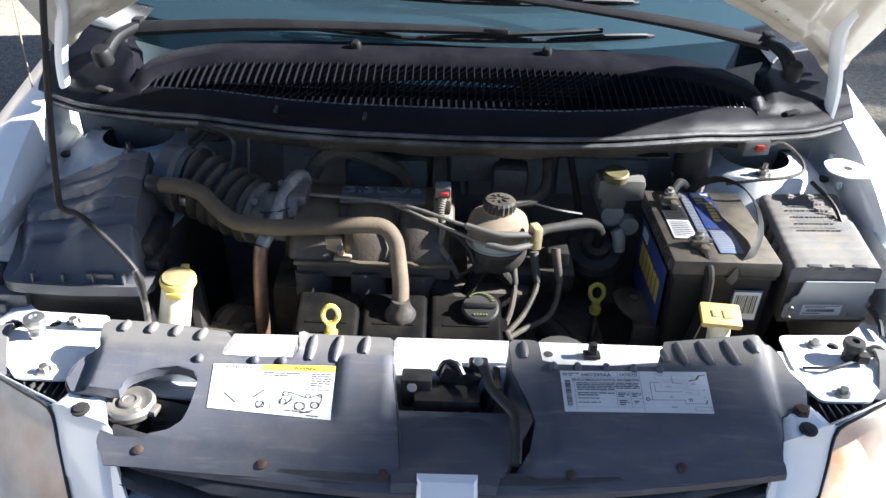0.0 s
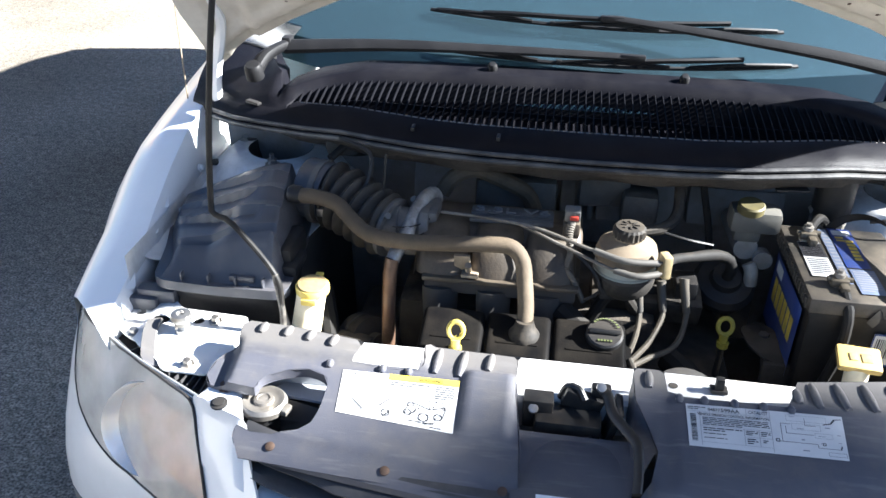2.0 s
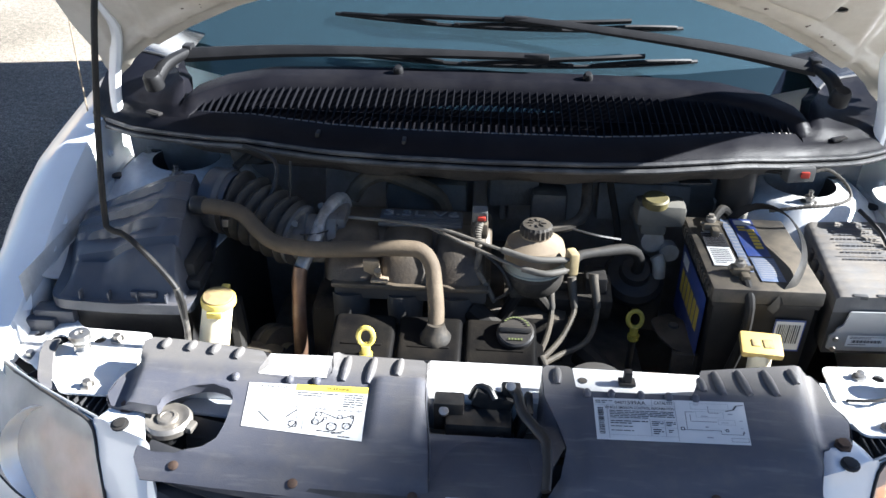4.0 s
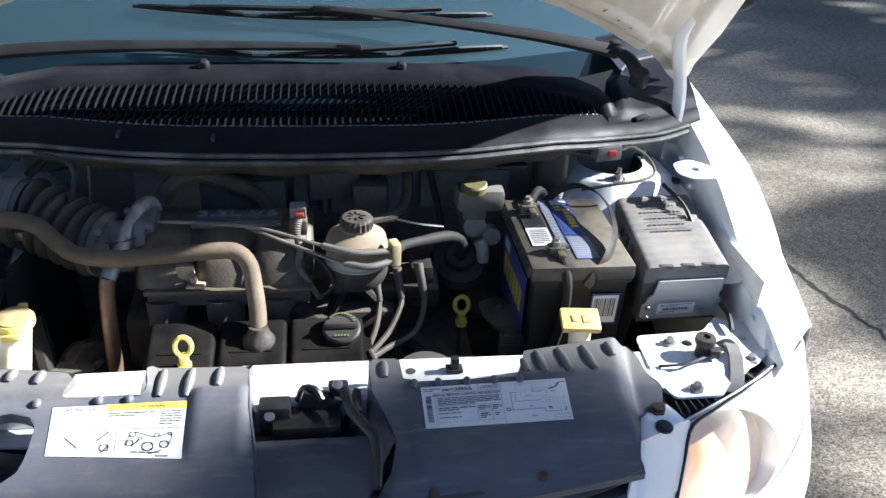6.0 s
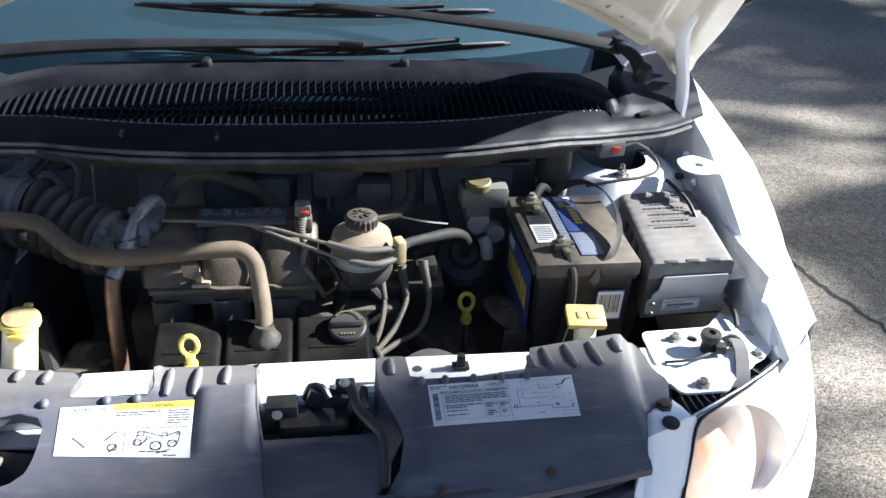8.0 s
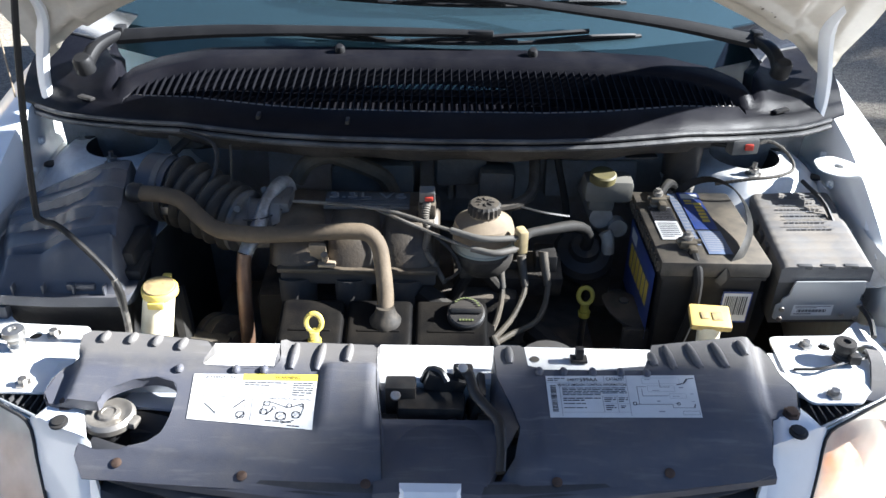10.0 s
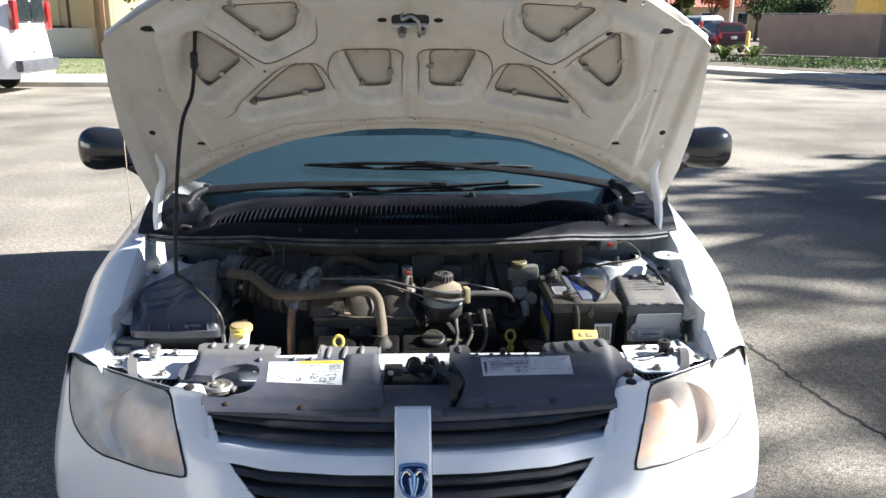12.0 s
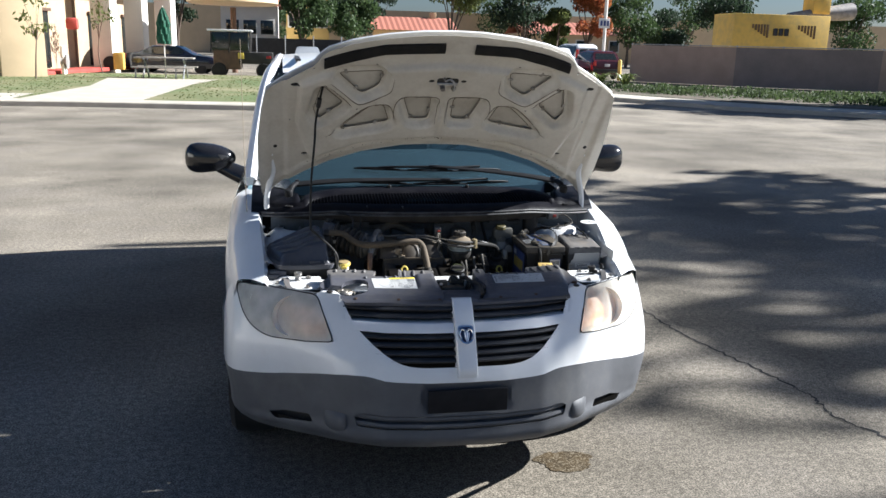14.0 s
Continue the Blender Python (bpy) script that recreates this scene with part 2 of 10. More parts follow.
M_DUSTYRUBBER = material("dusty_rubber", (0.0897, 0.0671, 0.0406), 0.8, second=(0.0585, 0.0445, 0.0281), scale=14, bump=0.3, bump_scale=260, dirt=(0.156, 0.121, 0.078), dirt_scale=9, dirt_amount=0.6)
M_ENGINE = material("grimy_casting", (0.036, 0.032, 0.0272), 0.75, second=(0.0176, 0.016, 0.0144), scale=12, bump=0.5, bump_scale=150, dirt=(0.088, 0.0704, 0.0496), dirt_scale=8, dirt_amount=0.5)
M_ALU = material("aluminium", (0.36, 0.36, 0.36), 0.45, 0.5, second=(0.24, 0.24, 0.235), scale=20, bump=0.2, dirt=(0.2, 0.18, 0.15), dirt_scale=12, dirt_amount=0.5)
M_DUSTYALU = material("dusty_aluminium", (0.16, 0.155, 0.15), 0.6, 0.3, second=(0.10, 0.095, 0.09), scale=20, bump=0.3, dirt=(0.22, 0.19, 0.15), dirt_scale=12, dirt_amount=0.4)
M_STEEL = material("steel", (0.45, 0.44, 0.42), 0.35, 0.9, second=(0.3, 0.29, 0.27), scale=30, dirt=(0.18, 0.12, 0.07), dirt_scale=25, dirt_amount=0.5)
# also colours the plates that stand in for shade behind the hood slots
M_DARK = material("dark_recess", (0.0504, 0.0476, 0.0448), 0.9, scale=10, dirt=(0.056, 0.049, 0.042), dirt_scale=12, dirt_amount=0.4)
M_GLASS = glass("windscreen_glass", (0.115, 0.225, 0.30), 0.0, 1.42)
M_GLASS.node_tree.nodes["Principled BSDF"].inputs["Transmission Weight"].default_value = 0.95
M_TYRE = material("tyre", (0.02, 0.02, 0.02), 0.85, bump=0.3, bump_scale=120)
M_GRILLE = material("grille_plastic", (0.028, 0.028, 0.031), 0.5, second=(0.04, 0.04, 0.043), scale=12, bump=0.2, bump_scale=500, dirt=(0.10, 0.095, 0.09), dirt_scale=20, dirt_amount=0.3)
M_PLATEMOUNT = material("plate_mount_plastic", (0.014, 0.014, 0.016), 0.6, second=(0.020, 0.020, 0.022), scale=14, bump=0.3, bump_scale=300, spec=0.12)
M_CHROME = material("chrome", (0.75, 0.75, 0.76), 0.12, 1.0, amount=0.1)
M_EMBLEMBLUE = material("emblem_blue", (0.012, 0.018, 0.06), 0.25, coat=0.5)
M_LAMPBACK = material("lamp_back", (0.94, 0.92, 0.86), 0.35, 0.1, second=(0.92, 0.84, 0.70), scale=15, amount=0.2)
M_LAMPRIM = material("lamp_rim", (0.92, 0.91, 0.88), 0.35, 0.15, amount=0.2)
M_REFLECT = material("reflector", (0.94, 0.93, 0.91), 0.34, 0.55, second=(0.95, 0.88, 0.76), scale=14, amount=0.08)
M_AMBER = material("amber", (1.0, 0.42, 0.08), 0.4, 0.0, second=(0.96, 0.86, 0.72), scale=19, amount=0.5)
M_LENS = material("hazed_lens", (0.88, 0.87, 0.82), 0.22, second=(0.84, 0.80, 0.70), scale=9, dirt=(0.78, 0.66, 0.48), dirt_scale=5, dirt_amount=0.2, spec=0.5)
M_COWL = material("cowl_plastic", (0.006, 0.006, 0.0085), 0.42, second=(0.009, 0.009, 0.012), scale=10, bump=0.25, bump_scale=420, dirt=(0.034, 0.032, 0.032), dirt_scale=9, dirt_amount=0.18, spec=0.07, rough_vary=0.1)
M_FIN = material("grille_slat", (0.009, 0.0092, 0.012), 0.55, second=(0.006, 0.0062, 0.008), scale=20, spec=0.1)
M_WIPER = material("wiper_black", (0.008, 0.008, 0.009), 0.5, second=(0.014, 0.014, 0.015), scale=20, bump=0.2, bump_scale=300, spec=0.25)
M_COWLSEAL = material("cowl_seal", (0.022, 0.022, 0.024), 0.5, second=(0.09, 0.088, 0.085), scale=18, bump=0.3, bump_scale=200)
M_SIDEGLASS = material("side_glass", (0.02, 0.025, 0.025), 0.05, spec=0.6)
M_GLOSSBLACK = material("gloss_black", (0.015, 0.015, 0.017), 0.14, spec=0.5, coat=0.3)
M_DASH = material("dash_plastic", (0.020, 0.027, 0.032), 0.7, second=(0.022, 0.028, 0.034), scale=5, bump=0.2, bump_scale=400)
M_SEAT = material("seat_cloth", (0.42, 0.43, 0.42), 0.9, scale=20, bump=0.3, bump_scale=500)
M_FIREWALL = material("firewall_panel", (0.27, 0.277, 0.277), 0.55, second=(0.176, 0.176, 0.173), scale=7, bump=0.3, bump_scale=60, dirt=(0.135, 0.115, 0.0878), dirt_scale=9, dirt_amount=0.6)
M_GRIME = material("firewall_grime", (0.075, 0.078, 0.076), 0.7, second=(0.045, 0.045, 0.043), scale=9, bump=0.4, bump_scale=60, dirt=(0.10, 0.085, 0.065), dirt_scale=10, dirt_amount=0.5)
# brown of the hood's painted gap and crease lines and its rust spots
M_SHADEGRIME = material("shade_and_grime", (0.10, 0.08, 0.06), 0.9, second=(0.20, 0.17, 0.13), scale=30)
M_MASTIC = material("mastic", (0.16, 0.145, 0.12), 0.8, second=(0.5, 0.47, 0.42), scale=12)
M_RUST = material("rusty_screw", (0.10, 0.065, 0.045), 0.7, 0.4, scale=60, bump=0.4)
M_STICKER = material("sticker", (0.62, 0.62, 0.61), 0.4, second=(0.57, 0.57, 0.56), scale=25, amount=0.06)
M_INK = material("ink", (0.03, 0.03, 0.035), 0.5, amount=0.1)
M_GREYPRINT = material("grey_print", (0.28, 0.28, 0.30), 0.5, amount=0.1)
M_YELLOWPRINT = material("yellow_print", (0.85, 0.68, 0.05), 0.4, amount=0.1)
M_LATCH = material("latch_steel", (0.015, 0.015, 0.016), 0.38, 0.3, second=(0.03, 0.03, 0.03), scale=30, dirt=(0.07, 0.055, 0.04), dirt_scale=22, dirt_amount=0.4)
M_CAPMETAL = material("cap_metal", (0.36, 0.338, 0.302), 0.42, 0.7, second=(0.259, 0.238, 0.209), scale=25, dirt=(0.158, 0.13, 0.0936), dirt_scale=18, dirt_amount=0.5)
M_SHROUD = material("shroud", (0.36, 0.38, 0.42), 0.4, second=(0.30, 0.32, 0.36), scale=8)
M_AIRBOX = material("airbox_plastic", (0.058, 0.060, 0.072), 0.36, second=(0.072, 0.074, 0.086), scale=10, bump=0.2, bump_scale=500, dirt=(0.12, 0.115, 0.11), dirt_scale=9, dirt_amount=0.35)
M_DUCT = material("duct_rubber", (0.035, 0.0308, 0.0252), 0.65, second=(0.021, 0.0189, 0.0161), scale=16, bump=0.2, dirt=(0.105, 0.0875, 0.0665), dirt_scale=9, dirt_amount=0.5)
M_MANIFOLD = material("manifold", (0.0504, 0.0389, 0.0259), 0.55, second=(0.0259, 0.0216, 0.0166), scale=8, bump=0.35, bump_scale=200, dirt=(0.122, 0.09, 0.054), dirt_scale=7, dirt_amount=0.5)
M_NAMEPLATE = material("nameplate", (0.085, 0.092, 0.10), 0.6, scale=20, bump=0.2, dirt=(0.2, 0.18, 0.15), dirt_scale=14, dirt_amount=0.4)
M_LETTER = material("raised_letters", (0.19, 0.195, 0.20), 0.5)
M_FOIL = material("foil", (0.42, 0.42, 0.42), 0.42, 0.5, second=(0.24, 0.235, 0.23), scale=40, bump=0.8, bump_scale=120, dirt=(0.12, 0.10, 0.08), dirt_scale=30, dirt_amount=0.5)
M_COPPER = material("stained_pipe", (0.20, 0.12, 0.075), 0.45, 0.55, second=(0.10, 0.065, 0.045), scale=18, dirt=(0.4, 0.3, 0.22), dirt_scale=20, dirt_amount=0.3)
M_VALVE = material("valve_cover", (0.004, 0.004, 0.0048), 0.42, second=(0.0064, 0.0064, 0.0064), scale=14, bump=0.25, bump_scale=300, dirt=(0.032, 0.0272, 0.0208), dirt_scale=12, dirt_amount=0.15, spec=0.05)
M_CAPPRINT = material("cap_print", (0.12, 0.14, 0.05), 0.6)
M_DUSTMETAL = material("dusty_metal", (0.34, 0.28, 0.20), 0.6, 0.4, second=(0.22, 0.18, 0.13), scale=30)
M_YELLOW = material("yellow_plastic", (0.66, 0.53, 0.09), 0.4, second=(0.55, 0.43, 0.08), scale=30)
M_DULLYELLOW = material("dull_yellow", (0.34, 0.29, 0.03), 0.5, second=(0.22, 0.19, 0.035), scale=30)
M_TANK = material("stained_tank", (0.24, 0.27, 0.265), 0.4, second=(0.20, 0.21, 0.185), scale=12, dirt=(0.13, 0.11, 0.08), dirt_scale=9, dirt_amount=0.6)
M_TANKDUST = material("dust_on_tank", (0.18, 0.143, 0.0938), 0.8, second=(0.128, 0.101, 0.0675), scale=16, dirt=(0.09, 0.0675, 0.045), dirt_scale=12, dirt_amount=0.5)
M_DUSTYBLACK = material("dusty_black", (0.018, 0.0162, 0.0138), 0.7, second=(0.018, 0.0162, 0.0144), scale=18, bump=0.2, dirt=(0.108, 0.09, 0.066), dirt_scale=14, dirt_amount=0.5, spec=0.3)
M_CABLE = material("cable", (0.0975, 0.0897, 0.0767), 0.5, second=(0.078, 0.0683, 0.0553), scale=25, dirt=(0.26, 0.24, 0.208), dirt_scale=14, dirt_amount=0.5)
M_CABLEGREY = material("cable_sleeve", (0.084, 0.0784, 0.0686), 0.6, second=(0.0595, 0.056, 0.049), scale=25)
M_TANCLIP = material("tan_clip", (0.315, 0.255, 0.135), 0.55, scale=25)
M_PALEPIPE = material("pale_pipe", (0.385, 0.364, 0.329), 0.55, second=(0.245, 0.224, 0.189), scale=22, dirt=(0.14, 0.119, 0.091), dirt_scale=20, dirt_amount=0.4)
M_CONN = material("connector", (0.07, 0.07, 0.07), 0.55, second=(0.105, 0.105, 0.101), scale=40)
M_RED = material("red_tab", (0.45, 0.04, 0.02), 0.5)
M_LOOM = material("loom", (0.096, 0.084, 0.066), 0.7, second=(0.054, 0.048, 0.039), scale=40)
M_LEAD = material("plug_lead", (0.0975, 0.0832, 0.0598), 0.7, second=(0.0488, 0.0429, 0.0338), scale=30, dirt=(0.124, 0.104, 0.0748), dirt_scale=20, dirt_amount=0.4)
M_BOOT = material("plug_boot", (0.0845, 0.0728, 0.0553), 0.6, second=(0.0585, 0.0553, 0.0488), scale=30)
M_BATCASE = material("battery_case", (0.008, 0.008, 0.009), 0.5, scale=20, dirt=(0.03, 0.026, 0.022), dirt_scale=12, dirt_amount=0.4, spec=0.3)
M_BATTOP = material("battery_lid", (0.016, 0.015, 0.014), 0.6, second=(0.045, 0.040, 0.032), scale=14, dirt=(0.12, 0.10, 0.075), dirt_scale=9, dirt_amount=0.5)
M_BATBLUE = material("blue_label", (0.025, 0.05, 0.22), 0.35, second=(0.03, 0.05, 0.17), scale=20, dirt=(0.2, 0.18, 0.15), dirt_scale=25, dirt_amount=0.25)
M_GOLD = material("gold_print", (0.72, 0.55, 0.08), 0.4)
M_PALEBLUE = material("pale_blue_label", (0.12, 0.15, 0.23), 0.4, second=(0.16, 0.19, 0.27), scale=30)
M_LEADMETAL = material("lead_terminal", (0.32, 0.31, 0.29), 0.55, 0.7, second=(0.2, 0.18, 0.15), scale=40)
M_TERMINAL = material("terminal_clamp", (0.084, 0.07, 0.049), 0.55, 0.5, second=(0.154, 0.133, 0.098), scale=40)
M_STRAP = material("strap", (0.0099, 0.0099, 0.00945), 0.5, second=(0.0203, 0.0189, 0.0171), scale=10, dirt=(0.063, 0.0563, 0.045), dirt_scale=10, dirt_amount=0.3, spec=0.15)
M_PDB = material("module_lid", (0.075, 0.075, 0.08), 0.6, second=(0.095, 0.095, 0.098), scale=9, bump=0.2, bump_scale=400, dirt=(0.20, 0.195, 0.185), dirt_scale=7, dirt_amount=0.4)
M_PDBDARK = material("module_base", (0.04, 0.04, 0.042), 0.6, scale=12, dirt=(0.12, 0.11, 0.1), dirt_scale=12, dirt_amount=0.4)
M_PDBPLATE = material("module_plate", (0.34, 0.35, 0.36), 0.45, 0.5, second=(0.36, 0.37, 0.38), scale=14)
M_PDBPRINT = material("moulded_print", (0.085, 0.085, 0.088), 0.6)
M_BRAKETANK = material("brake_tank", (0.112, 0.109, 0.0938), 0.5, second=(0.075, 0.072, 0.0638), scale=14, dirt=(0.15, 0.135, 0.105), dirt_scale=12, dirt_amount=0.35)
M_BRASSCAP = material("brass_cap", (0.085, 0.072, 0.02), 0.6, second=(0.055, 0.048, 0.02), scale=25)
M_WASHNECK = material("cream_neck", (0.80, 0.74, 0.55), 0.4, second=(0.70, 0.62, 0.42), scale=12, dirt=(0.35, 0.28, 0.15), dirt_scale=10, dirt_amount=0.3)
M_YELLOWCAP = material("yellow_cap", (0.72, 0.56, 0.10), 0.45, second=(0.6, 0.45, 0.1), scale=30)
M_PALEYELLOWCAP = material("pale_yellow_cap", (0.56, 0.41, 0.12), 0.45, second=(0.44, 0.31, 0.10), scale=30)
M_CAPDIRT = material("cap_dirt", (0.17, 0.125, 0.06), 0.8, second=(0.32, 0.24, 0.10), scale=60)
M_RODBLACK = material("rod_black", (0.010, 0.010, 0.011), 0.5, second=(0.024, 0.022, 0.019), scale=30, spec=0.2)
M_RAIL = material("cowl_rail", (0.30, 0.285, 0.26), 0.6, second=(0.20, 0.19, 0.175), scale=30)
M_UNDERCOWL = material("cowl_underside", (0.022, 0.020, 0.018), 0.7, second=(0.035, 0.030, 0.025), scale=14, bump=0.4, bump_scale=60, dirt=(0.07, 0.058, 0.042), dirt_scale=10, dirt_amount=0.4)
M_RODWORN = material("rod_worn", (0.16, 0.15, 0.13), 0.5, 0.4, second=(0.05, 0.045, 0.04), scale=60)
M_BARK = material("bark", (0.16, 0.12, 0.09), 0.9, scale=8, bump=0.6, bump_scale=30)
M_LEAF = material("leaf_green", (0.075, 0.11, 0.04), 0.6, second=(0.045, 0.075, 0.025), scale=1.2, spec=0.3)
M_LEAFDARK = material("leaf_dark", (0.04, 0.06, 0.032), 0.6, second=(0.026, 0.042, 0.022), scale=1.2, spec=0.3)
M_LEAFLIGHT = material("leaf_light", (0.16, 0.17, 0.05), 0.6, second=(0.09, 0.12, 0.035), scale=1.2, spec=0.3)
M_LEAFRED = material("leaf_red", (0.42, 0.13, 0.05), 0.6, second=(0.28, 0.12, 0.04), scale=0.8, spec=0.3)
M_CRACK = material("crack", (0.02, 0.02, 0.02), 0.95)
M_STAIN = material("stain", (0.036, 0.025, 0.011), 0.8, second=(0.065, 0.045, 0.02), scale=14, bump=0.8, bump_scale=110, dirt=(0.30, 0.26, 0.19), dirt_scale=95, dirt_amount=0.75, spec=0.2)
M_GRASS = material("lawn", (0.10, 0.14, 0.04), 0.9, second=(0.15, 0.15, 0.06), scale=0.35, fine=0.4, fine_scale=12, dirt=(0.28, 0.24, 0.14), dirt_scale=0.25, dirt_amount=0.7)
M_GRASSBLADE = material("grass_blade", (0.13, 0.17, 0.05), 0.9, second=(0.18, 0.18, 0.07), scale=0.4)
M_SOIL = material("soil", (0.13, 0.10, 0.07), 0.95, scale=2, bump=0.6, bump_scale=25, dirt=(0.05, 0.08, 0.03), dirt_scale=1.2, dirt_amount=0.8)
M_IVY = material("ivy", (0.05, 0.075, 0.028), 0.8, second=(0.07, 0.095, 0.035), scale=1.5)
M_SHRUB = material("strap_leaf", (0.20, 0.22, 0.06), 0.5, second=(0.10, 0.14, 0.04), scale=3)
M_SCREEN = material("tan_screen", (0.44, 0.33, 0.27), 0.9, second=(0.37, 0.28, 0.23), scale=1.2, fine=0.2, fine_scale=40)
M_SCREENGREY = material("taupe_screen", (0.28, 0.235, 0.22), 0.9, second=(0.23, 0.195, 0.182), scale=1.2, fine=0.2, fine_scale=40)
M_STEELGREY = material("galvanised", (0.35, 0.36, 0.37), 0.5, 0.6, scale=10)
M_CATYELLOW = material("yellow_paint", (0.72, 0.48, 0.08), 0.5, second=(0.62, 0.42, 0.08), scale=2, dirt=(0.4, 0.3, 0.12), dirt_scale=2, dirt_amount=0.3)
M_LOUVRE = material("louvre", (0.16, 0.10, 0.04), 0.7)
M_PIPEGREY = material("grey_pipe", (0.34, 0.32, 0.30), 0.6, 0.2, scale=3)
M_PIPEBROWN = material("brown_post", (0.22, 0.13, 0.08), 0.7, scale=3)
M_WALLWHITE = material("white_stucco", (0.74, 0.71, 0.65), 0.9, scale=1.0, amount=0.08, bump=0.4, bump_scale=50)
M_TANWALL = material("tan_stucco", (0.62, 0.48, 0.30), 0.9, scale=1.0, amount=0.1, bump=0.4, bump_scale=50)
M_YELLOWWALL = material("yellow_stucco", (0.68, 0.48, 0.16), 0.9, scale=1.0, amount=0.1)
M_TANPANE = material("tan_pane", (0.66, 0.56, 0.34), 0.5, scale=1.0, amount=0.1)
M_FRAMEBROWN = material("brown_frame", (0.12, 0.07, 0.045), 0.6)
M_RECESS = material("recess_wall", (0.42, 0.33, 0.22), 0.9, scale=1.0, amount=0.15)
M_REDPAINT = material("red_paint", (0.45, 0.07, 0.05), 0.7, scale=2)
M_ROOFTILE = material("roof_tile", (0.36, 0.13, 0.08), 0.85, second=(0.28, 0.11, 0.075), scale=3)
M_DARKFENCE = material("dark_fence", (0.035, 0.035, 0.035), 0.8, scale=2)
M_TABLE = material("table_wood", (0.42, 0.38, 0.33), 0.8, scale=6, bump=0.3, bump_scale=60)
M_UMBRELLA = material("umbrella_cloth", (0.015, 0.09, 0.05), 0.85, scale=6)
M_CARWHITE = material("car_white", (0.78, 0.78, 0.78), 0.25, coat=0.5, amount=0.05)
M_CARBLUE = material("car_blue", (0.008, 0.01, 0.022), 0.2, coat=0.7, amount=0.2)
M_CARRED = material("car_red", (0.45, 0.02, 0.02), 0.25, coat=0.6, amount=0.15)
M_CARMAROON = material("car_maroon", (0.06, 0.015, 0.018), 0.2, coat=0.7, amount=0.2)
M_CARSILVER = material("car_silver", (0.5, 0.52, 0.54), 0.3, 0.5, coat=0.5, amount=0.1)
M_CARTBROWN = material("cart_brown", (0.14, 0.085, 0.05), 0.6, scale=4)
M_CARTDARK = material("cart_dark", (0.03, 0.027, 0.025), 0.6, scale=4)
M_REDLIGHT = material("tail_lamp", (0.45, 0.02, 0.015), 0.2, coat=0.5)
M_BUMPER = material("step_bumper", (0.12, 0.12, 0.13), 0.45, 0.4, scale=4)


def see_through(m, share):
    """Leaves and cloth that let a share of the light through."""
    t = m.node_tree
    b = t.nodes["Principled BSDF"]
    tr = t.nodes.new("ShaderNodeBsdfTranslucent")
    mx = t.nodes.new("ShaderNodeMixShader")
    mx.inputs[0].default_value = share
    src = b.inputs["Base Color"].links[0].from_socket
    t.links.new(src, tr.inputs["Color"])
    t.links.new(b.outputs[0], mx.inputs[1])
    t.links.new(tr.outputs[0], mx.inputs[2])
    t.links.new(mx.outputs[0], t.nodes["Material Output"].inputs["Surface"])


def haze(m, clear):
    """Clouded plastic: part of it lets the view through, the rest scatters the light."""
    t = m.node_tree
    b = t.nodes["Principled BSDF"]
    src = b.inputs["Base Color"].links[0].from_socket
    tr, gl, half_, mx = (t.nodes.new(k) for k in ("ShaderNodeBsdfTranslucent", "ShaderNodeBsdfTransparent", "ShaderNodeMixShader", "ShaderNodeMixShader"))
    t.links.new(src, tr.inputs["Color"])
    gl.inputs["Color"].default_value = (0.97, 0.975, 0.95, 1)
    half_.inputs[0].default_value = 0.06
    t.links.new(b.outputs[0], half_.inputs[1])
    t.links.new(tr.outputs[0], half_.inputs[2])
    cloud = t.nodes.new("ShaderNodeTexNoise")
    cloud.inputs["Scale"].default_value, cloud.inputs["Detail"].default_value = 16, 6
    g_ = t.nodes.new("ShaderNodeNewGeometry")
    t.links.new(g_.outputs["Position"], cloud.inputs["Vector"])
    span = t.nodes.new("ShaderNodeMapRange")
    span.inputs["To Min"].default_value, span.inputs["To Max"].default_value = clear - 0.12, clear + 0.10
    span.inputs["From Min"].default_value, span.inputs["From Max"].default_value = 0.3, 0.7
    t.links.new(cloud.outputs["Fac"], span.inputs["Value"])
    t.links.new(span.outputs["Result"], mx.inputs[0])
    t.links.new(half_.outputs[0], mx.inputs[1])
    t.links.new(gl.outputs[0], mx.inputs[2])
    t.links.new(mx.outputs[0], t.nodes["Material Output"].inputs["Surface"])


def tan_tops(m, colour, share, grain=26.0):
    """Mixes a tan tone, in patches, into the faces that point up."""
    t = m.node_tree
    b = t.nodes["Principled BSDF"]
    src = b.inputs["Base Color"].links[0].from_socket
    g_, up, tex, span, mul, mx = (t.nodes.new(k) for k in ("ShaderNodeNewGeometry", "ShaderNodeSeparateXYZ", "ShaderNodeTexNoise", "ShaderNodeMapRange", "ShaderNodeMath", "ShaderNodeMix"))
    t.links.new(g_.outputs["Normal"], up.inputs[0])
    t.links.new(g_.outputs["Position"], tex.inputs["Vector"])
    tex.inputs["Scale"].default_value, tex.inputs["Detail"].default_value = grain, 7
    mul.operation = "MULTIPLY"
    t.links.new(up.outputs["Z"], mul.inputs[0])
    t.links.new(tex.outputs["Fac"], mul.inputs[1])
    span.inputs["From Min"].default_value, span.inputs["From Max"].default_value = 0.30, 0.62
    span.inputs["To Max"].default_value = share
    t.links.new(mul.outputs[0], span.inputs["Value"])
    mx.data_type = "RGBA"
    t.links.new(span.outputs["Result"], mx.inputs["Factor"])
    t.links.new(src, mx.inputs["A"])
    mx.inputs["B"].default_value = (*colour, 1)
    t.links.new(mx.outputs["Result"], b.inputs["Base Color"])


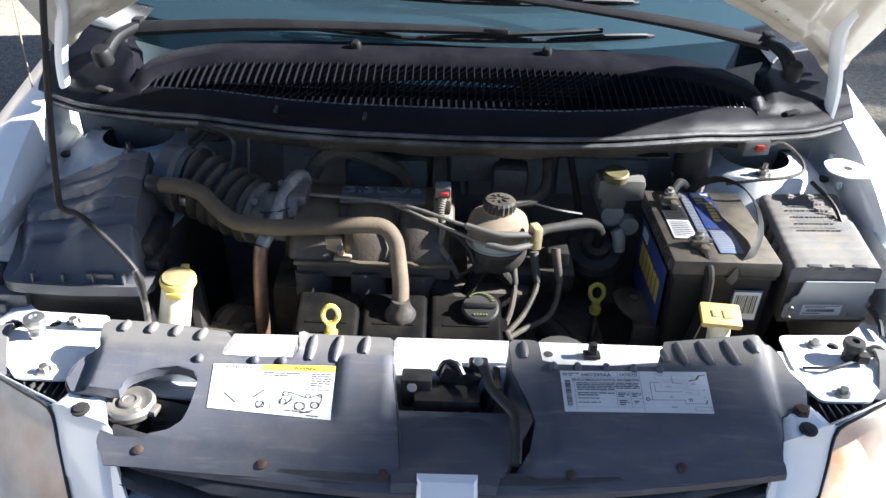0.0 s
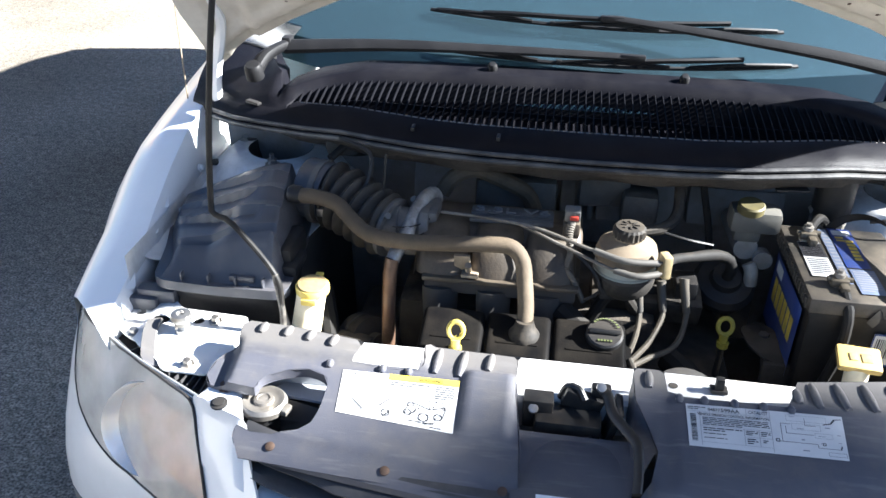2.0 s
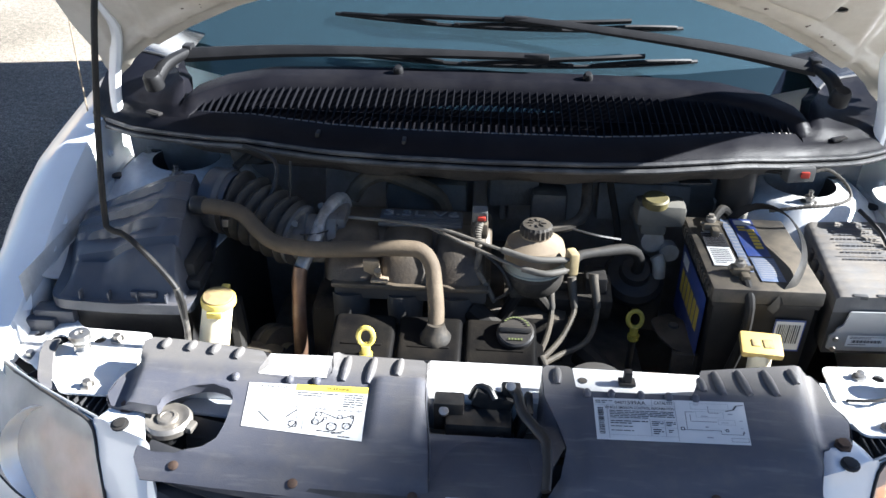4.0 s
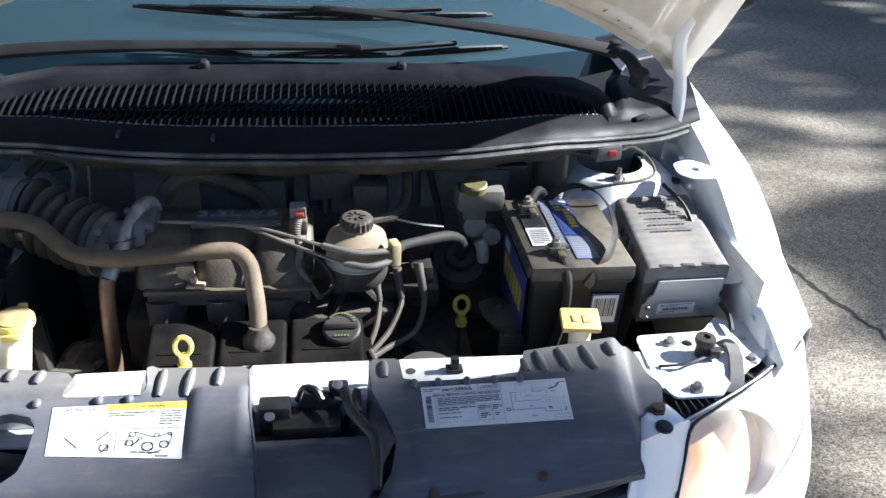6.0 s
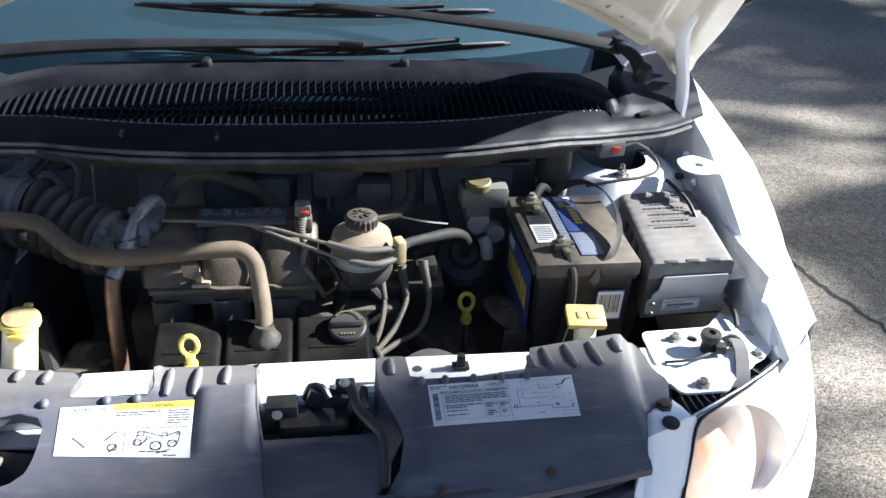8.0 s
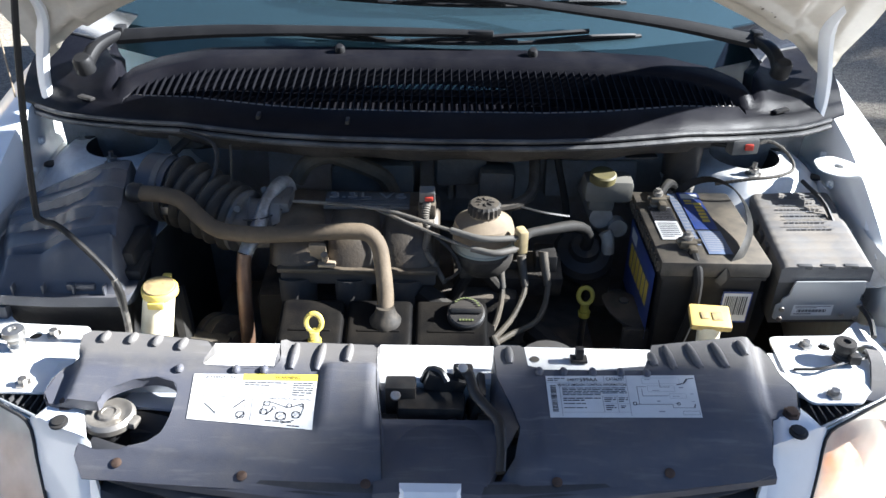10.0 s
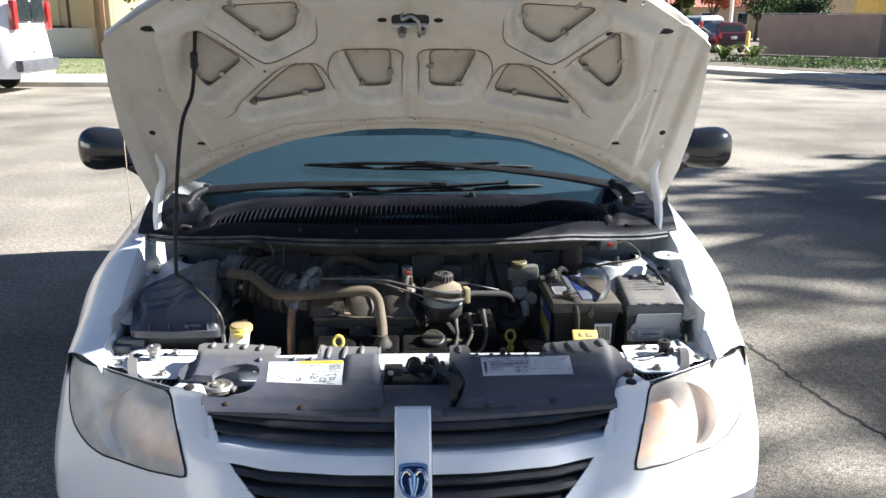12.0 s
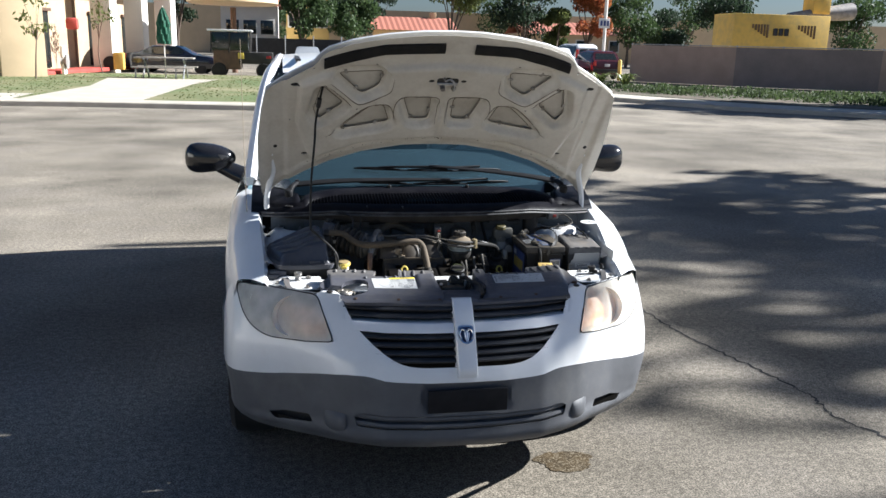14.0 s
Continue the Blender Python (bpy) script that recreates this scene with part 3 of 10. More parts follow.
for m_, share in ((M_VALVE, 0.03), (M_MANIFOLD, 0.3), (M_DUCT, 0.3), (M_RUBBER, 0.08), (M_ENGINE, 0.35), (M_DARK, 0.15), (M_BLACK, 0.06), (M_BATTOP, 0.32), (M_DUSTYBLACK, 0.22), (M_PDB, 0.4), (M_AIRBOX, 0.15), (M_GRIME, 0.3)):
    tan_tops(m_, (0.20, 0.165, 0.115), share)
haze(M_LENS, 0.50)
for m_ in (M_LEAF, M_LEAFDARK, M_LEAFLIGHT, M_LEAFRED, M_GRASSBLADE, M_SHRUB, M_IVY):
    see_through(m_, 0.4)

# road dust, and sunlight put into the colour, on the cover's raised rear tabs
t_ = M_COVER.node_tree
shader = t_.nodes["Principled BSDF"]
old = shader.inputs["Base Color"].links[0].from_socket
geo_ = t_.nodes.new("ShaderNodeNewGeometry")
sep = t_.nodes.new("ShaderNodeSeparateXYZ")
t_.links.new(geo_.outputs["Position"], sep.inputs[0])
spots = t_.nodes.new("ShaderNodeTexNoise")
spots.inputs["Scale"].default_value = 28
t_.links.new(geo_.outputs["Position"], spots.inputs["Vector"])
wob = t_.nodes.new("ShaderNodeMath")
wob.operation = "MULTIPLY_ADD"
t_.links.new(spots.outputs["Fac"], wob.inputs[0])
wob.inputs[1].default_value = 0.03
t_.links.new(sep.outputs["Y"], wob.inputs[2])
edge_ = t_.nodes.new("ShaderNodeMapRange")
edge_.inputs["From Min"].default_value, edge_.inputs["From Max"].default_value = 0.345, 0.375
edge_.inputs["To Max"].default_value = 0.55
t_.links.new(wob.outputs[0], edge_.inputs["Value"])
blend_ = t_.nodes.new("ShaderNodeMix")
blend_.data_type = "RGBA"
t_.links.new(edge_.outputs["Result"], blend_.inputs["Factor"])
t_.links.new(old, blend_.inputs["A"])
blend_.inputs["B"].default_value = (0.15, 0.138, 0.118, 1)
t_.links.new(blend_.outputs["Result"], shader.inputs["Base Color"])

# pale scuffs on the cover, drawn out across the van
scuff, stretch, span = (t_.nodes.new(k) for k in ("ShaderNodeTexNoise", "ShaderNodeMapping", "ShaderNodeMapRange"))
stretch.inputs["Scale"].default_value = (14, 95, 60)
scuff.inputs["Scale"].default_value, scuff.inputs["Detail"].default_value = 1.0, 8
span.inputs["From Min"].default_value, span.inputs["From Max"].default_value, span.inputs["To Max"].default_value = 0.56, 0.74, 0.45
t_.links.new(geo_.outputs["Position"], stretch.inputs["Vector"])
t_.links.new(stretch.outputs[0], scuff.inputs["Vector"])
t_.links.new(scuff.outputs["Fac"], span.inputs["Value"])
rub = t_.nodes.new("ShaderNodeMix")
rub.data_type = "RGBA"
t_.links.new(span.outputs["Result"], rub.inputs["Factor"])
t_.links.new(blend_.outputs["Result"], rub.inputs["A"])
rub.inputs["B"].default_value = (0.17, 0.165, 0.165, 1)
t_.links.new(rub.outputs["Result"], shader.inputs["Base Color"])

# asphalt: coarse aggregate and broad worn patches
t_ = M_ASPHALT.node_tree
shader = t_.nodes["Principled BSDF"]
last = shader.inputs["Base Color"].links[0].from_socket
geo_ = t_.nodes.new("ShaderNodeNewGeometry")
for sc, det, lo, hi, dark, light in ((130, 2, 0.36, 0.64, 0.48, 1.45), (30, 3, 0.35, 0.65, 0.76, 1.22), (0.55, 6, 0.36, 0.62, 0.72, 1.28), (0.13, 3, 0.4, 0.6, 0.85, 1.15)):
    tex = t_.nodes.new("ShaderNodeTexNoise")
    tex.inputs["Scale"].default_value, tex.inputs["Detail"].default_value = sc, det
    t_.links.new(geo_.outputs["Position"], tex.inputs["Vector"])
    span = t_.nodes.new("ShaderNodeMapRange")
    span.inputs["From Min"].default_value, span.inputs["From Max"].default_value = lo, hi
    span.inputs["To Min"].default_value, span.inputs["To Max"].default_value = dark, light
    t_.links.new(tex.outputs["Fac"], span.inputs["Value"])
    mul = t_.nodes.new("ShaderNodeVectorMath")
    mul.operation = "MULTIPLY"
    t_.links.new(last, mul.inputs[0])
    t_.links.new(span.outputs["Result"], mul.inputs[1])
    last = mul.outputs[0]
t_.links.new(last, shader.inputs["Base Color"])

# ---- ground ----
bm = bmesh.new()
xs = [-600, -120, -60, -30, -14, -8, -4, -2, 0, 2, 4, 8, 14, 30, 60, 120, 600]
ys = [-300, -80, -30, -12, -6, -3, 0, 3, 6, 12, 20, 34, 60, 120, 900]
loft(bm, [[(x, y, 0) for x in xs] for y in ys])
tagged(part("ground", bm, M_ASPHALT, smooth=0), "worn grey asphalt of a car park", "ground", kind="structure")

# ---- the van's body ----
van = thing("minivan", "white minivan with grey lower bumper and its hood propped open", "van", (0, 2.4, 0))

# plan of the nose at bumper height, and how far it leans back with height
PLAN = [(0, -0.025), (0.15, -0.02), (0.316, 0.005), (0.42, 0.055), (0.50, 0.105), (0.56, 0.155), (0.70, 0.257), (0.80, 0.316), (0.86, 0.354), (0.90, 0.390), (0.93, 0.445), (0.948, 0.53), (0.957, 0.66), (0.961, 0.80), (0.963, 1.0)]
LEAN = [(0.28, 0.075), (0.32, 0.035), (0.38, 0.0), (0.45, -0.005), (0.60, 0.01), (0.66, 0.03), (0.76, 0.085), (0.84, 0.145), (0.875, 0.18), (0.92, 0.24)]
TUCK = [(0.35, 1.0), (0.50, 0.80), (0.552, 0.69), (0.61, 0.61), (0.67, 0.54), (0.725, 0.53), (0.774, 0.58), (0.832, 0.68), (0.878, 1.0), (0.92, 1.3)]


def nose(x, z):
    """A point of the nose's outer face."""
    a = abs(x)
    return Vector((x, curve_at(PLAN, a) + curve_at(TUCK, a) * curve_at(LEAN, z), z))


# along the nose: metres run from the middle, for even meshes
RUN = [0.0]
for (a, p), (b, q) in zip(PLAN, PLAN[1:]):
    RUN.append(RUN[-1] + math.hypot(b - a, q - p))


def run_of(x):
    return math.copysign(curve_at([(p[0], r) for p, r in zip(PLAN, RUN)], abs(x)), x)


def nose_uv(u, z):
    a = curve_at([(r, p[0]) for p, r in zip(PLAN, RUN)], abs(u))
    return nose(math.copysign(a, u), z)


def on_nose(poly):
    return [(run_of(x), z) for x, z in poly]


def both(half):
    """A closed outline from its right half, listed from the middle at the bottom to the middle at the top."""
    return [*half, *[(-x, z) for x, z in reversed(half)]]


HEADLIGHT = [(0.502, 0.714), (0.60, 0.698), (0.742, 0.690), (0.79, 0.702), (0.83, 0.728), (0.857, 0.762), (0.874, 0.80), (0.886, 0.838), (0.880, 0.858), (0.85, 0.870), (0.76, 0.880), (0.66, 0.879), (0.56, 0.871), (0.535, 0.80)]
SPLIT = [(0.0, 0.591), (0.15, 0.591), (0.28, 0.594), (0.34, 0.602), (0.39, 0.607), (0.47, 0.600), (0.549, 0.585), (0.65, 0.563), (0.753, 0.542), (0.85, 0.529), (0.925, 0.521), (0.955, 0.518)]
SPLIT = [(v.x, v.y) for v in spline([(x, z, 0) for x, z in SPLIT], 0.025)]
arch_ = [(v.x, v.y) for v in spline([(0.466, 0.866, 0), (0.445, 0.825, 0), (0.415, 0.778, 0), (0.365, 0.729, 0), (0.30, 0.683, 0), (0.245, 0.657, 0), (0.19, 0.648, 0), (0.10, 0.647, 0)], 0.02)]
half = SPLIT + [(0.958, 0.60), (0.952, 0.68), (0.94, 0.76), (0.92, 0.82), (0.905, 0.848)] + HEADLIGHT[7::-1] + HEADLIGHT[:-4:-1] + [(0.50, 0.868)] + arch_ + [(0.0, 0.647)]
fascia = piece("front_fascia", sheet(on_nose(both(half)), lift=nose_uv, step=0.018, thick=-0.005), M_PAINT, van)
half = [(0, 0.322), (0.3, 0.312), (0.55, 0.30), (0.75, 0.29), (0.90, 0.295), (0.955, 0.32)] + SPLIT[:0:-1] + [(0.0, 0.589)]
slot = rounded([(-0.42, 0.402), (0.42, 0.402), (0.43, 0.446), (0.40, 0.460), (-0.40, 0.460), (-0.43, 0.446)], 0.012)
fog = rounded([(0.585, 0.376), (0.66, 0.366), (0.742, 0.352), (0.772, 0.372), (0.70, 0.394), (0.60, 0.405)], 0.008)
outline = half + [(-x, z) for x, z in half[::-1] if x > 0]


def bumper_at(u, z):
    p = nose_uv(u, z)
    a = abs(p.x)
    lip = 0.395 - 0.10 * max(a - 0.56, 0)
    ridge = 0.020 * step01((lip - z) / 0.035) * step01((z - 0.30) / 0.04) - 0.018 * math.exp(-((z - 0.53) / 0.05) ** 4) * (1 if a < 0.165 else 0)
    p.x *= 1 - 0.022 * step01((0.54 - z) / 0.16) * step01((a - 0.60) / 0.30)
    return p + Vector((0, -0.002 - ridge, 0))


bumper = piece("lower_bumper", sheet(on_nose(outline), [on_nose(slot), on_nose(fog), on_nose([(-x, z) for x, z in fog])], bumper_at, step=0.018, thick=-0.004),
               M_GREYPLASTIC, van, "unpainted grey plastic lower bumper")
for z0, z1, out in ((0.400, 0.424, 0.004), (0.430, 0.452, 0.010)):
    rows = [[nose(x / 40, z0 + (z1 - z0) * k) + Vector((0, out + dy, 0)) for x in range(-17, 18)] for k, dy in ((0.0, 0.04), (0.05, 0.006), (0.5, 0.0), (0.92, 0.004), (1.0, 0.04))]
    sub("intake_slat", loft(bmesh.new(), rows), M_GREYPLASTIC, bumper)
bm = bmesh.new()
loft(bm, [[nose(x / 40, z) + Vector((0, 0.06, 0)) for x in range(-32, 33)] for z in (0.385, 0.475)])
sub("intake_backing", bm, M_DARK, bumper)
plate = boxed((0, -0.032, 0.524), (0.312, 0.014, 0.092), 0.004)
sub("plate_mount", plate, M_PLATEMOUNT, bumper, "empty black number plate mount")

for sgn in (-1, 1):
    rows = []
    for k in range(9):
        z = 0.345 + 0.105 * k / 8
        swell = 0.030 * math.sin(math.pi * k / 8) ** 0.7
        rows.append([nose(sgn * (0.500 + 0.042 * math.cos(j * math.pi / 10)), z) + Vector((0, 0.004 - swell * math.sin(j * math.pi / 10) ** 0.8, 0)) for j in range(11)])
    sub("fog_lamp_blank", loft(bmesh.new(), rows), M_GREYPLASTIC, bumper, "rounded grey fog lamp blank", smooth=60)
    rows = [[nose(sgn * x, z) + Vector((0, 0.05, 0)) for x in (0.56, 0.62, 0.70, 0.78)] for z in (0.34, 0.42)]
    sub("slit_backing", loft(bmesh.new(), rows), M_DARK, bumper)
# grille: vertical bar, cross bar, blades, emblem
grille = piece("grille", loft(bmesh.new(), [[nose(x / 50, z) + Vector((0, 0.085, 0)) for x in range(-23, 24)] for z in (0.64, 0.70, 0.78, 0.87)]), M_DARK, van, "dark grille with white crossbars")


def bar(x0, x1, z0, z1, out, n=12):
    bm = bmesh.new()
    rows = []
    for i in range(n + 1):
        x = x0 + (x1 - x0) * i / n
        a, b = nose(x, z0), nose(x, z1)
        up = (b - a)
        o = Vector((0, -out, 0.2 * out))
        rows.append([a + Vector((0, 0.05, 0)), a + o * 0.6, a + up * 0.12 + o, a + up * 0.88 + o, b + o * 0.6, b + Vector((0, 0.05, 0))])
    return loft(bm, rows, closed=True, caps=True)


bm = bmesh.new()
rows = []
for j in range(15):
    z = 0.612 + (0.879 - 0.612) * j / 14
    y = nose(0, z).y - 0.022 + (0.006 if j == 14 else 0) + (0.012 if j == 0 else 0)
    rows.append([(x, y + dy, z) for x, dy in ((-0.040, 0.06 - 0.045 * (j > 11)), (-0.0395, 0.008), (-0.034, 0.0), (0.034, 0.0), (0.0395, 0.008), (0.040, 0.06 - 0.045 * (j > 11)))])
sub("centre_bar", loft(bm, rows, closed=True, caps=True), M_PAINT, grille, "white painted upright bar")
for sgn in (-1, 1):
    sub("cross_bar", bar(sgn * 0.041, sgn * 0.435, 0.765, 0.797, 0.004), M_PAINT, grille, "white painted crossbar")
    for z, xe in ((0.862, 0.465), (0.838, 0.462), (0.814, 0.445), (0.744, 0.405), (0.716, 0.385), (0.688, 0.345), (0.664, 0.29)):
        bm = bmesh.new()
        rows = []
        for i in range(15):
            p = nose(sgn * (0.041 + (xe - 0.041) * i / 14), z)
            rows.append([p + Vector((0, y, dz)) for y, dz in ((0.022 if z > 0.85 else 0.055, 0.008 if z > 0.85 else 0.012), (0.012, 0.008 if z > 0.85 else 0.011), (0.002, 0.004), (0.006, -0.003), (0.02, -0.004), (0.025 if z > 0.85 else 0.06, 0.002))])
        sub("blade", loft(bm, rows, closed=True, caps=True), M_GRILLE, grille, "dark grey plastic blade")
bm = bmesh.new()
shield = rounded([(-0.027, 0.033), (-0.012, 0.036), (0.012, 0.036), (0.027, 0.033), (0.028, -0.005), (0.018, -0.028), (0.0, -0.036), (-0.018, -0.028), (-0.028, -0.005)], 0.006)
shield = [(0.86 * u, 0.86 * v) for u, v in shield]
eb = nose(0, 0.765) + Vector((0, -0.025, 0))
tilt = 0.75


def on_badge(u, v, d=0.0):
    return eb + Vector((1.3 * u, tilt * v - d, v * 0.98 + d * 0.5))


emblem = sub("emblem", sheet(shield, lift=lambda u, v: on_badge(u, v, 0.002), step=0.01, thick=0.006), M_CHROME, grille, "chrome shield emblem on blue ground")
inner = [(0.80 * u, 0.82 * v) for u, v in shield]
put_blue = part("emblem_field", sheet(inner, lift=lambda u, v: on_badge(u, v, 0.0035), step=0.01, thick=0.001), M_EMBLEMBLUE)
bm = bmesh.new()
for k in (-1, 1):
    tube(bm, [on_badge(k * u, v, 0.006) for u, v in ((0.003, 0.011), (0.008, 0.017), (0.014, 0.017), (0.019, 0.010), (0.0205, 0.0), (0.018, -0.009), (0.0145, -0.012))], lambda t, m: 0.0052 - 0.0028 * t, 8, 0.003)
    tube(bm, [on_badge(k * u, v, 0.007) for u, v in ((0.006, 0.006), (0.0055, -0.004), (0.003, -0.016), (0.001, -0.024))], lambda t, m: 0.0042 - 0.0018 * t, 8, 0.004)
tube(bm, [on_badge(0, v, 0.006) for v in (0.012, 0.0, -0.022)], lambda t, m: 0.0062 - 0.003 * t, 8, 0.004)
ram = part("emblem_relief", bm, M_CHROME)
for o in (put_blue, ram):
    o.parent = grille

# headlights
for sgn in (-1, 1):
    poly = [(sgn * x, z) for x, z in HEADLIGHT]
    poly = rounded(poly, 0.02, 3)
    rim_line = cut_line(on_nose(poly), 0.02)
    lamp = piece("headlight", sheet(on_nose(poly), lift=lambda u, z: nose_uv(u, z) + Vector((-0.02 * sgn, 0.055, -0.058)), step=0.025, thick=0.002), M_LAMPBACK, van, "hazed headlight with amber glow inside")
    bm = bmesh.new()
    loft(bm, [[nose_uv(*p) + Vector((0, -0.001, 0)) for p in rim_line], [nose_uv(*p) + Vector((-0.02 * sgn, 0.057, -0.058)) for p in rim_line]], closed=True)
    sub("housing", bm, M_LAMPRIM, lamp)
    lens = sub("lens", sheet(on_nose(poly), lift=lambda u, z: nose_uv(u, z) + Vector((0, -0.004, 0)), step=0.02, thick=0.0), M_LENS, lamp, "yellowed hazy plastic lens")
    lens.visible_shadow = False
    gasket = [nose_uv(*p) + Vector((0, -0.003, 0)) for p in rim_line]
    sub("gasket", tube(bmesh.new(), [*gasket, gasket[0]], 0.0026, 6, 0.02, smooth=False), M_BLACK, lamp, "black rubber gasket")
    # deep bowl with an amber shell low in it, an upright divider, a corner lamp
    ax = Vector((-0.10 * sgn, 1, -0.35)).normalized()
    c = nose(sgn * 0.645, 0.785) + ax * 0.046
    bowl = lathe(bmesh.new(), [(0.010, 0.02), (0.04, 0.014), (0.066, -0.004), (0.080, -0.030), (0.084, -0.036), (0.086, -0.02)], c, ax, 36, False)
    for v in bowl.verts:
        v.co.x = c.x + (v.co.x - c.x) * 1.12
    sub("reflector", bowl, M_REFLECT, lamp)
    # the shell's cloudy amber stands in for orange light reflected in the bowl
    glow_shell = bmesh.new()
    rows = []
    for j in range(15):
        v_ = j / 14
        row = []
        for i in range(25):
            u_ = i / 24
            q = nose(sgn * (0.535 + 0.195 * u_), 0.712 + 0.105 * v_)
            sag = 0.026 - 0.010 * math.sin(math.pi * u_) * math.sin(math.pi * v_)
            row.append(q + Vector((-0.012 * sgn, sag, 0)))
        rows.append(row)
    sub("amber_shield", loft(glow_shell, rows), M_AMBER, lamp, "amber shell with the lamp's orange reflection in its colour", smooth=60)
    sub("bulb_cap", lathe(bmesh.new(), [(0, -0.014), (0.010, -0.012), (0.014, 0.0), (0.016, 0.03)], nose(sgn * 0.70, 0.80) + Vector((0, 0.05, 0)), ax, 14), M_REFLECT, lamp)
    a, b = nose(sgn * 0.79, 0.868), nose(sgn * 0.745, 0.70)
    rows = [[p + Vector((dx * sgn, dy, 0)) for dx, dy in ((-0.014, 0.048), (-0.011, 0.014), (0.011, 0.012), (0.014, 0.048))] for p in (a, a.lerp(b, 0.33), a.lerp(b, 0.66), b)]
    sub("divider", loft(bmesh.new(), rows, closed=True, caps=True), M_LAMPRIM, lamp)
    c = nose(sgn * 0.825, 0.81) + Vector((-0.03 * sgn, 0.04, 0))
    ax = (0.6 * sgn, 1, -0.1)
    sub("signal_reflector", lathe(bmesh.new(), [(0.008, 0.02), (0.03, 0.014), (0.045, -0.01), (0.048, -0.02)], c, ax, 24, False), M_REFLECT, lamp)
    sub("signal_bulb", lathe(bmesh.new(), [(0, -0.02), (0.014, -0.014), (0.022, 0.008)], c, ax, 12), M_AMBER, lamp, "amber turn signal bulb")

# hood: a crowned plate on a slope
HB = Vector((0, 0.605, 1.676))
HU = Vector((0, -0.69, 0.725)).normalized()      # from hinges to front edge
HN = Vector((0, 0.725, 0.69)).normalized()       # to the top side
POCKETS = [[(0.455, 0.074), (0.268, 0.078), (0.284, -0.004), (0.356, -0.052)], [(0.522, 0.004), (0.430, -0.105), (0.535, -0.200), (0.556, -0.14)],
           [(0.255, -0.126), (0.31, -0.132), (0.365, -0.186), (0.445, -0.270), (0.225, -0.228)], [(0.172, -0.082), (0.050, -0.084), (0.052, -0.213), (0.130, -0.217)]]
POCKETS = [rounded(p, 0.02, 3) for p in POCKETS]
HOOD = [(0.0, -0.385), (0.15, -0.39), (0.336, -0.425), (0.48, -0.478), (0.59, -0.537), (0.70, -0.61), (0.785, -0.69), (0.80, -0.5), (0.795, -0.32), (0.775, -0.15), (0.75, -0.015),
        (0.65, 0.06), (0.555, 0.12), (0.525, 0.165), (0.495, 0.193), (0.40, 0.228), (0.268, 0.256), (0.12, 0.272), (0.0, 0.275)]
hood_outline = HOOD + [(-x, s) for x, s in HOOD[-2:0:-1]]
REAR = [(x, s) for x, s in HOOD[:7]]


def gap(p, poly):
    """Signed distance to a polygon's edge, inside positive."""
    d = 9.0
    for a, b in zip(poly, poly[1:] + poly[:1]):
        ax, ay, bx, by = *a, *b
        t = max(0, min(1, ((p[0] - ax) * (bx - ax) + (p[1] - ay) * (by - ay)) / ((bx - ax) ** 2 + (by - ay) ** 2 + 1e-12)))
        d = min(d, math.hypot(p[0] - ax - t * (bx - ax), p[1] - ay - t * (by - ay)))
    return d if inside(p, poly) else -d


def hood_at(x, s, off=0.0):
    """x across, s metres from the front holes towards the front edge (minus: to the hinges)."""
    crown = 0.05 * (1 - (x / 0.78) ** 2) + 0.02 * (1 - (s / 0.6) ** 2)
    return HB + Vector((x, 0, 0)) + HU * s + HN * (crown - 0.045 + off)


def hood_under(x, s, off=0.0):
    """The pressed inner panel: raised ribs round cut-outs, a channel down each side, a bead along the rear edge."""
    a = abs(x)
    up = 0.0
    for p in POCKETS:
        d = gap((a, s), p)
        up += 0.034 * step01((d + 0.036) / 0.020)
    field = step01((gap((a, s), [(0, -0.315), (0.33, -0.335), (0.57, -0.43), (0.625, -0.2), (0.61, 0.03), (0.50, 0.085), (0, 0.125)]) + 0.012) / 0.022)
    rear = curve_at(REAR, a)
    bead = 0.012 * step01((s - rear - 0.026) / 0.010) - 0.008 * step01((s - rear - 0.060) / 0.012)
    flange = 0.012 * step01((a - 0.665) / 0.02) - 0.010 * step01((a - 0.735) / 0.015)
    strip = 0.006 * step01((s - 0.15) / 0.02)
    return hood_at(x, s, -0.010 - 0.026 * field + min(up, 0.034) - bead + flange + strip + off)


hood = piece("hood", sheet(hood_outline, lift=lambda x, s: hood_at(x, s, 0.024), step=0.035, thick=0.008, into=-HN), M_PAINT, van, "white sheet metal hood, propped open")
holes, shade_plates = [], []
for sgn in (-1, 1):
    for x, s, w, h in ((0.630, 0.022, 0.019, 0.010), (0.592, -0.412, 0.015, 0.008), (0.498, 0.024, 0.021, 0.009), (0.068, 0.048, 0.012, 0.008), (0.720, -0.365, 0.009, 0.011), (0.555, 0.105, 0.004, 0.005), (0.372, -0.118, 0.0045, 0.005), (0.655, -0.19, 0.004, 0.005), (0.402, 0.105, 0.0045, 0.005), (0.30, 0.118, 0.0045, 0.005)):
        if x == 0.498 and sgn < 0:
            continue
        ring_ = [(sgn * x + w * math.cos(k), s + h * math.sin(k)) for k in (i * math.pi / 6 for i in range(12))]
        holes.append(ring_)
        shade_plates.append([(sgn * x + (p - sgn * x) * 1.5, s + (q - s) * 1.5) for p, q in ring_])
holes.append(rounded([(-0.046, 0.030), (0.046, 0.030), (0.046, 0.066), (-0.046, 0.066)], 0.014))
shade_plates.append(rounded([(-0.055, 0.022), (0.055, 0.022), (0.055, 0.074), (-0.055, 0.074)], 0.014))
for p in POCKETS:
    holes += [p, [(-x, s) for x, s in p]]
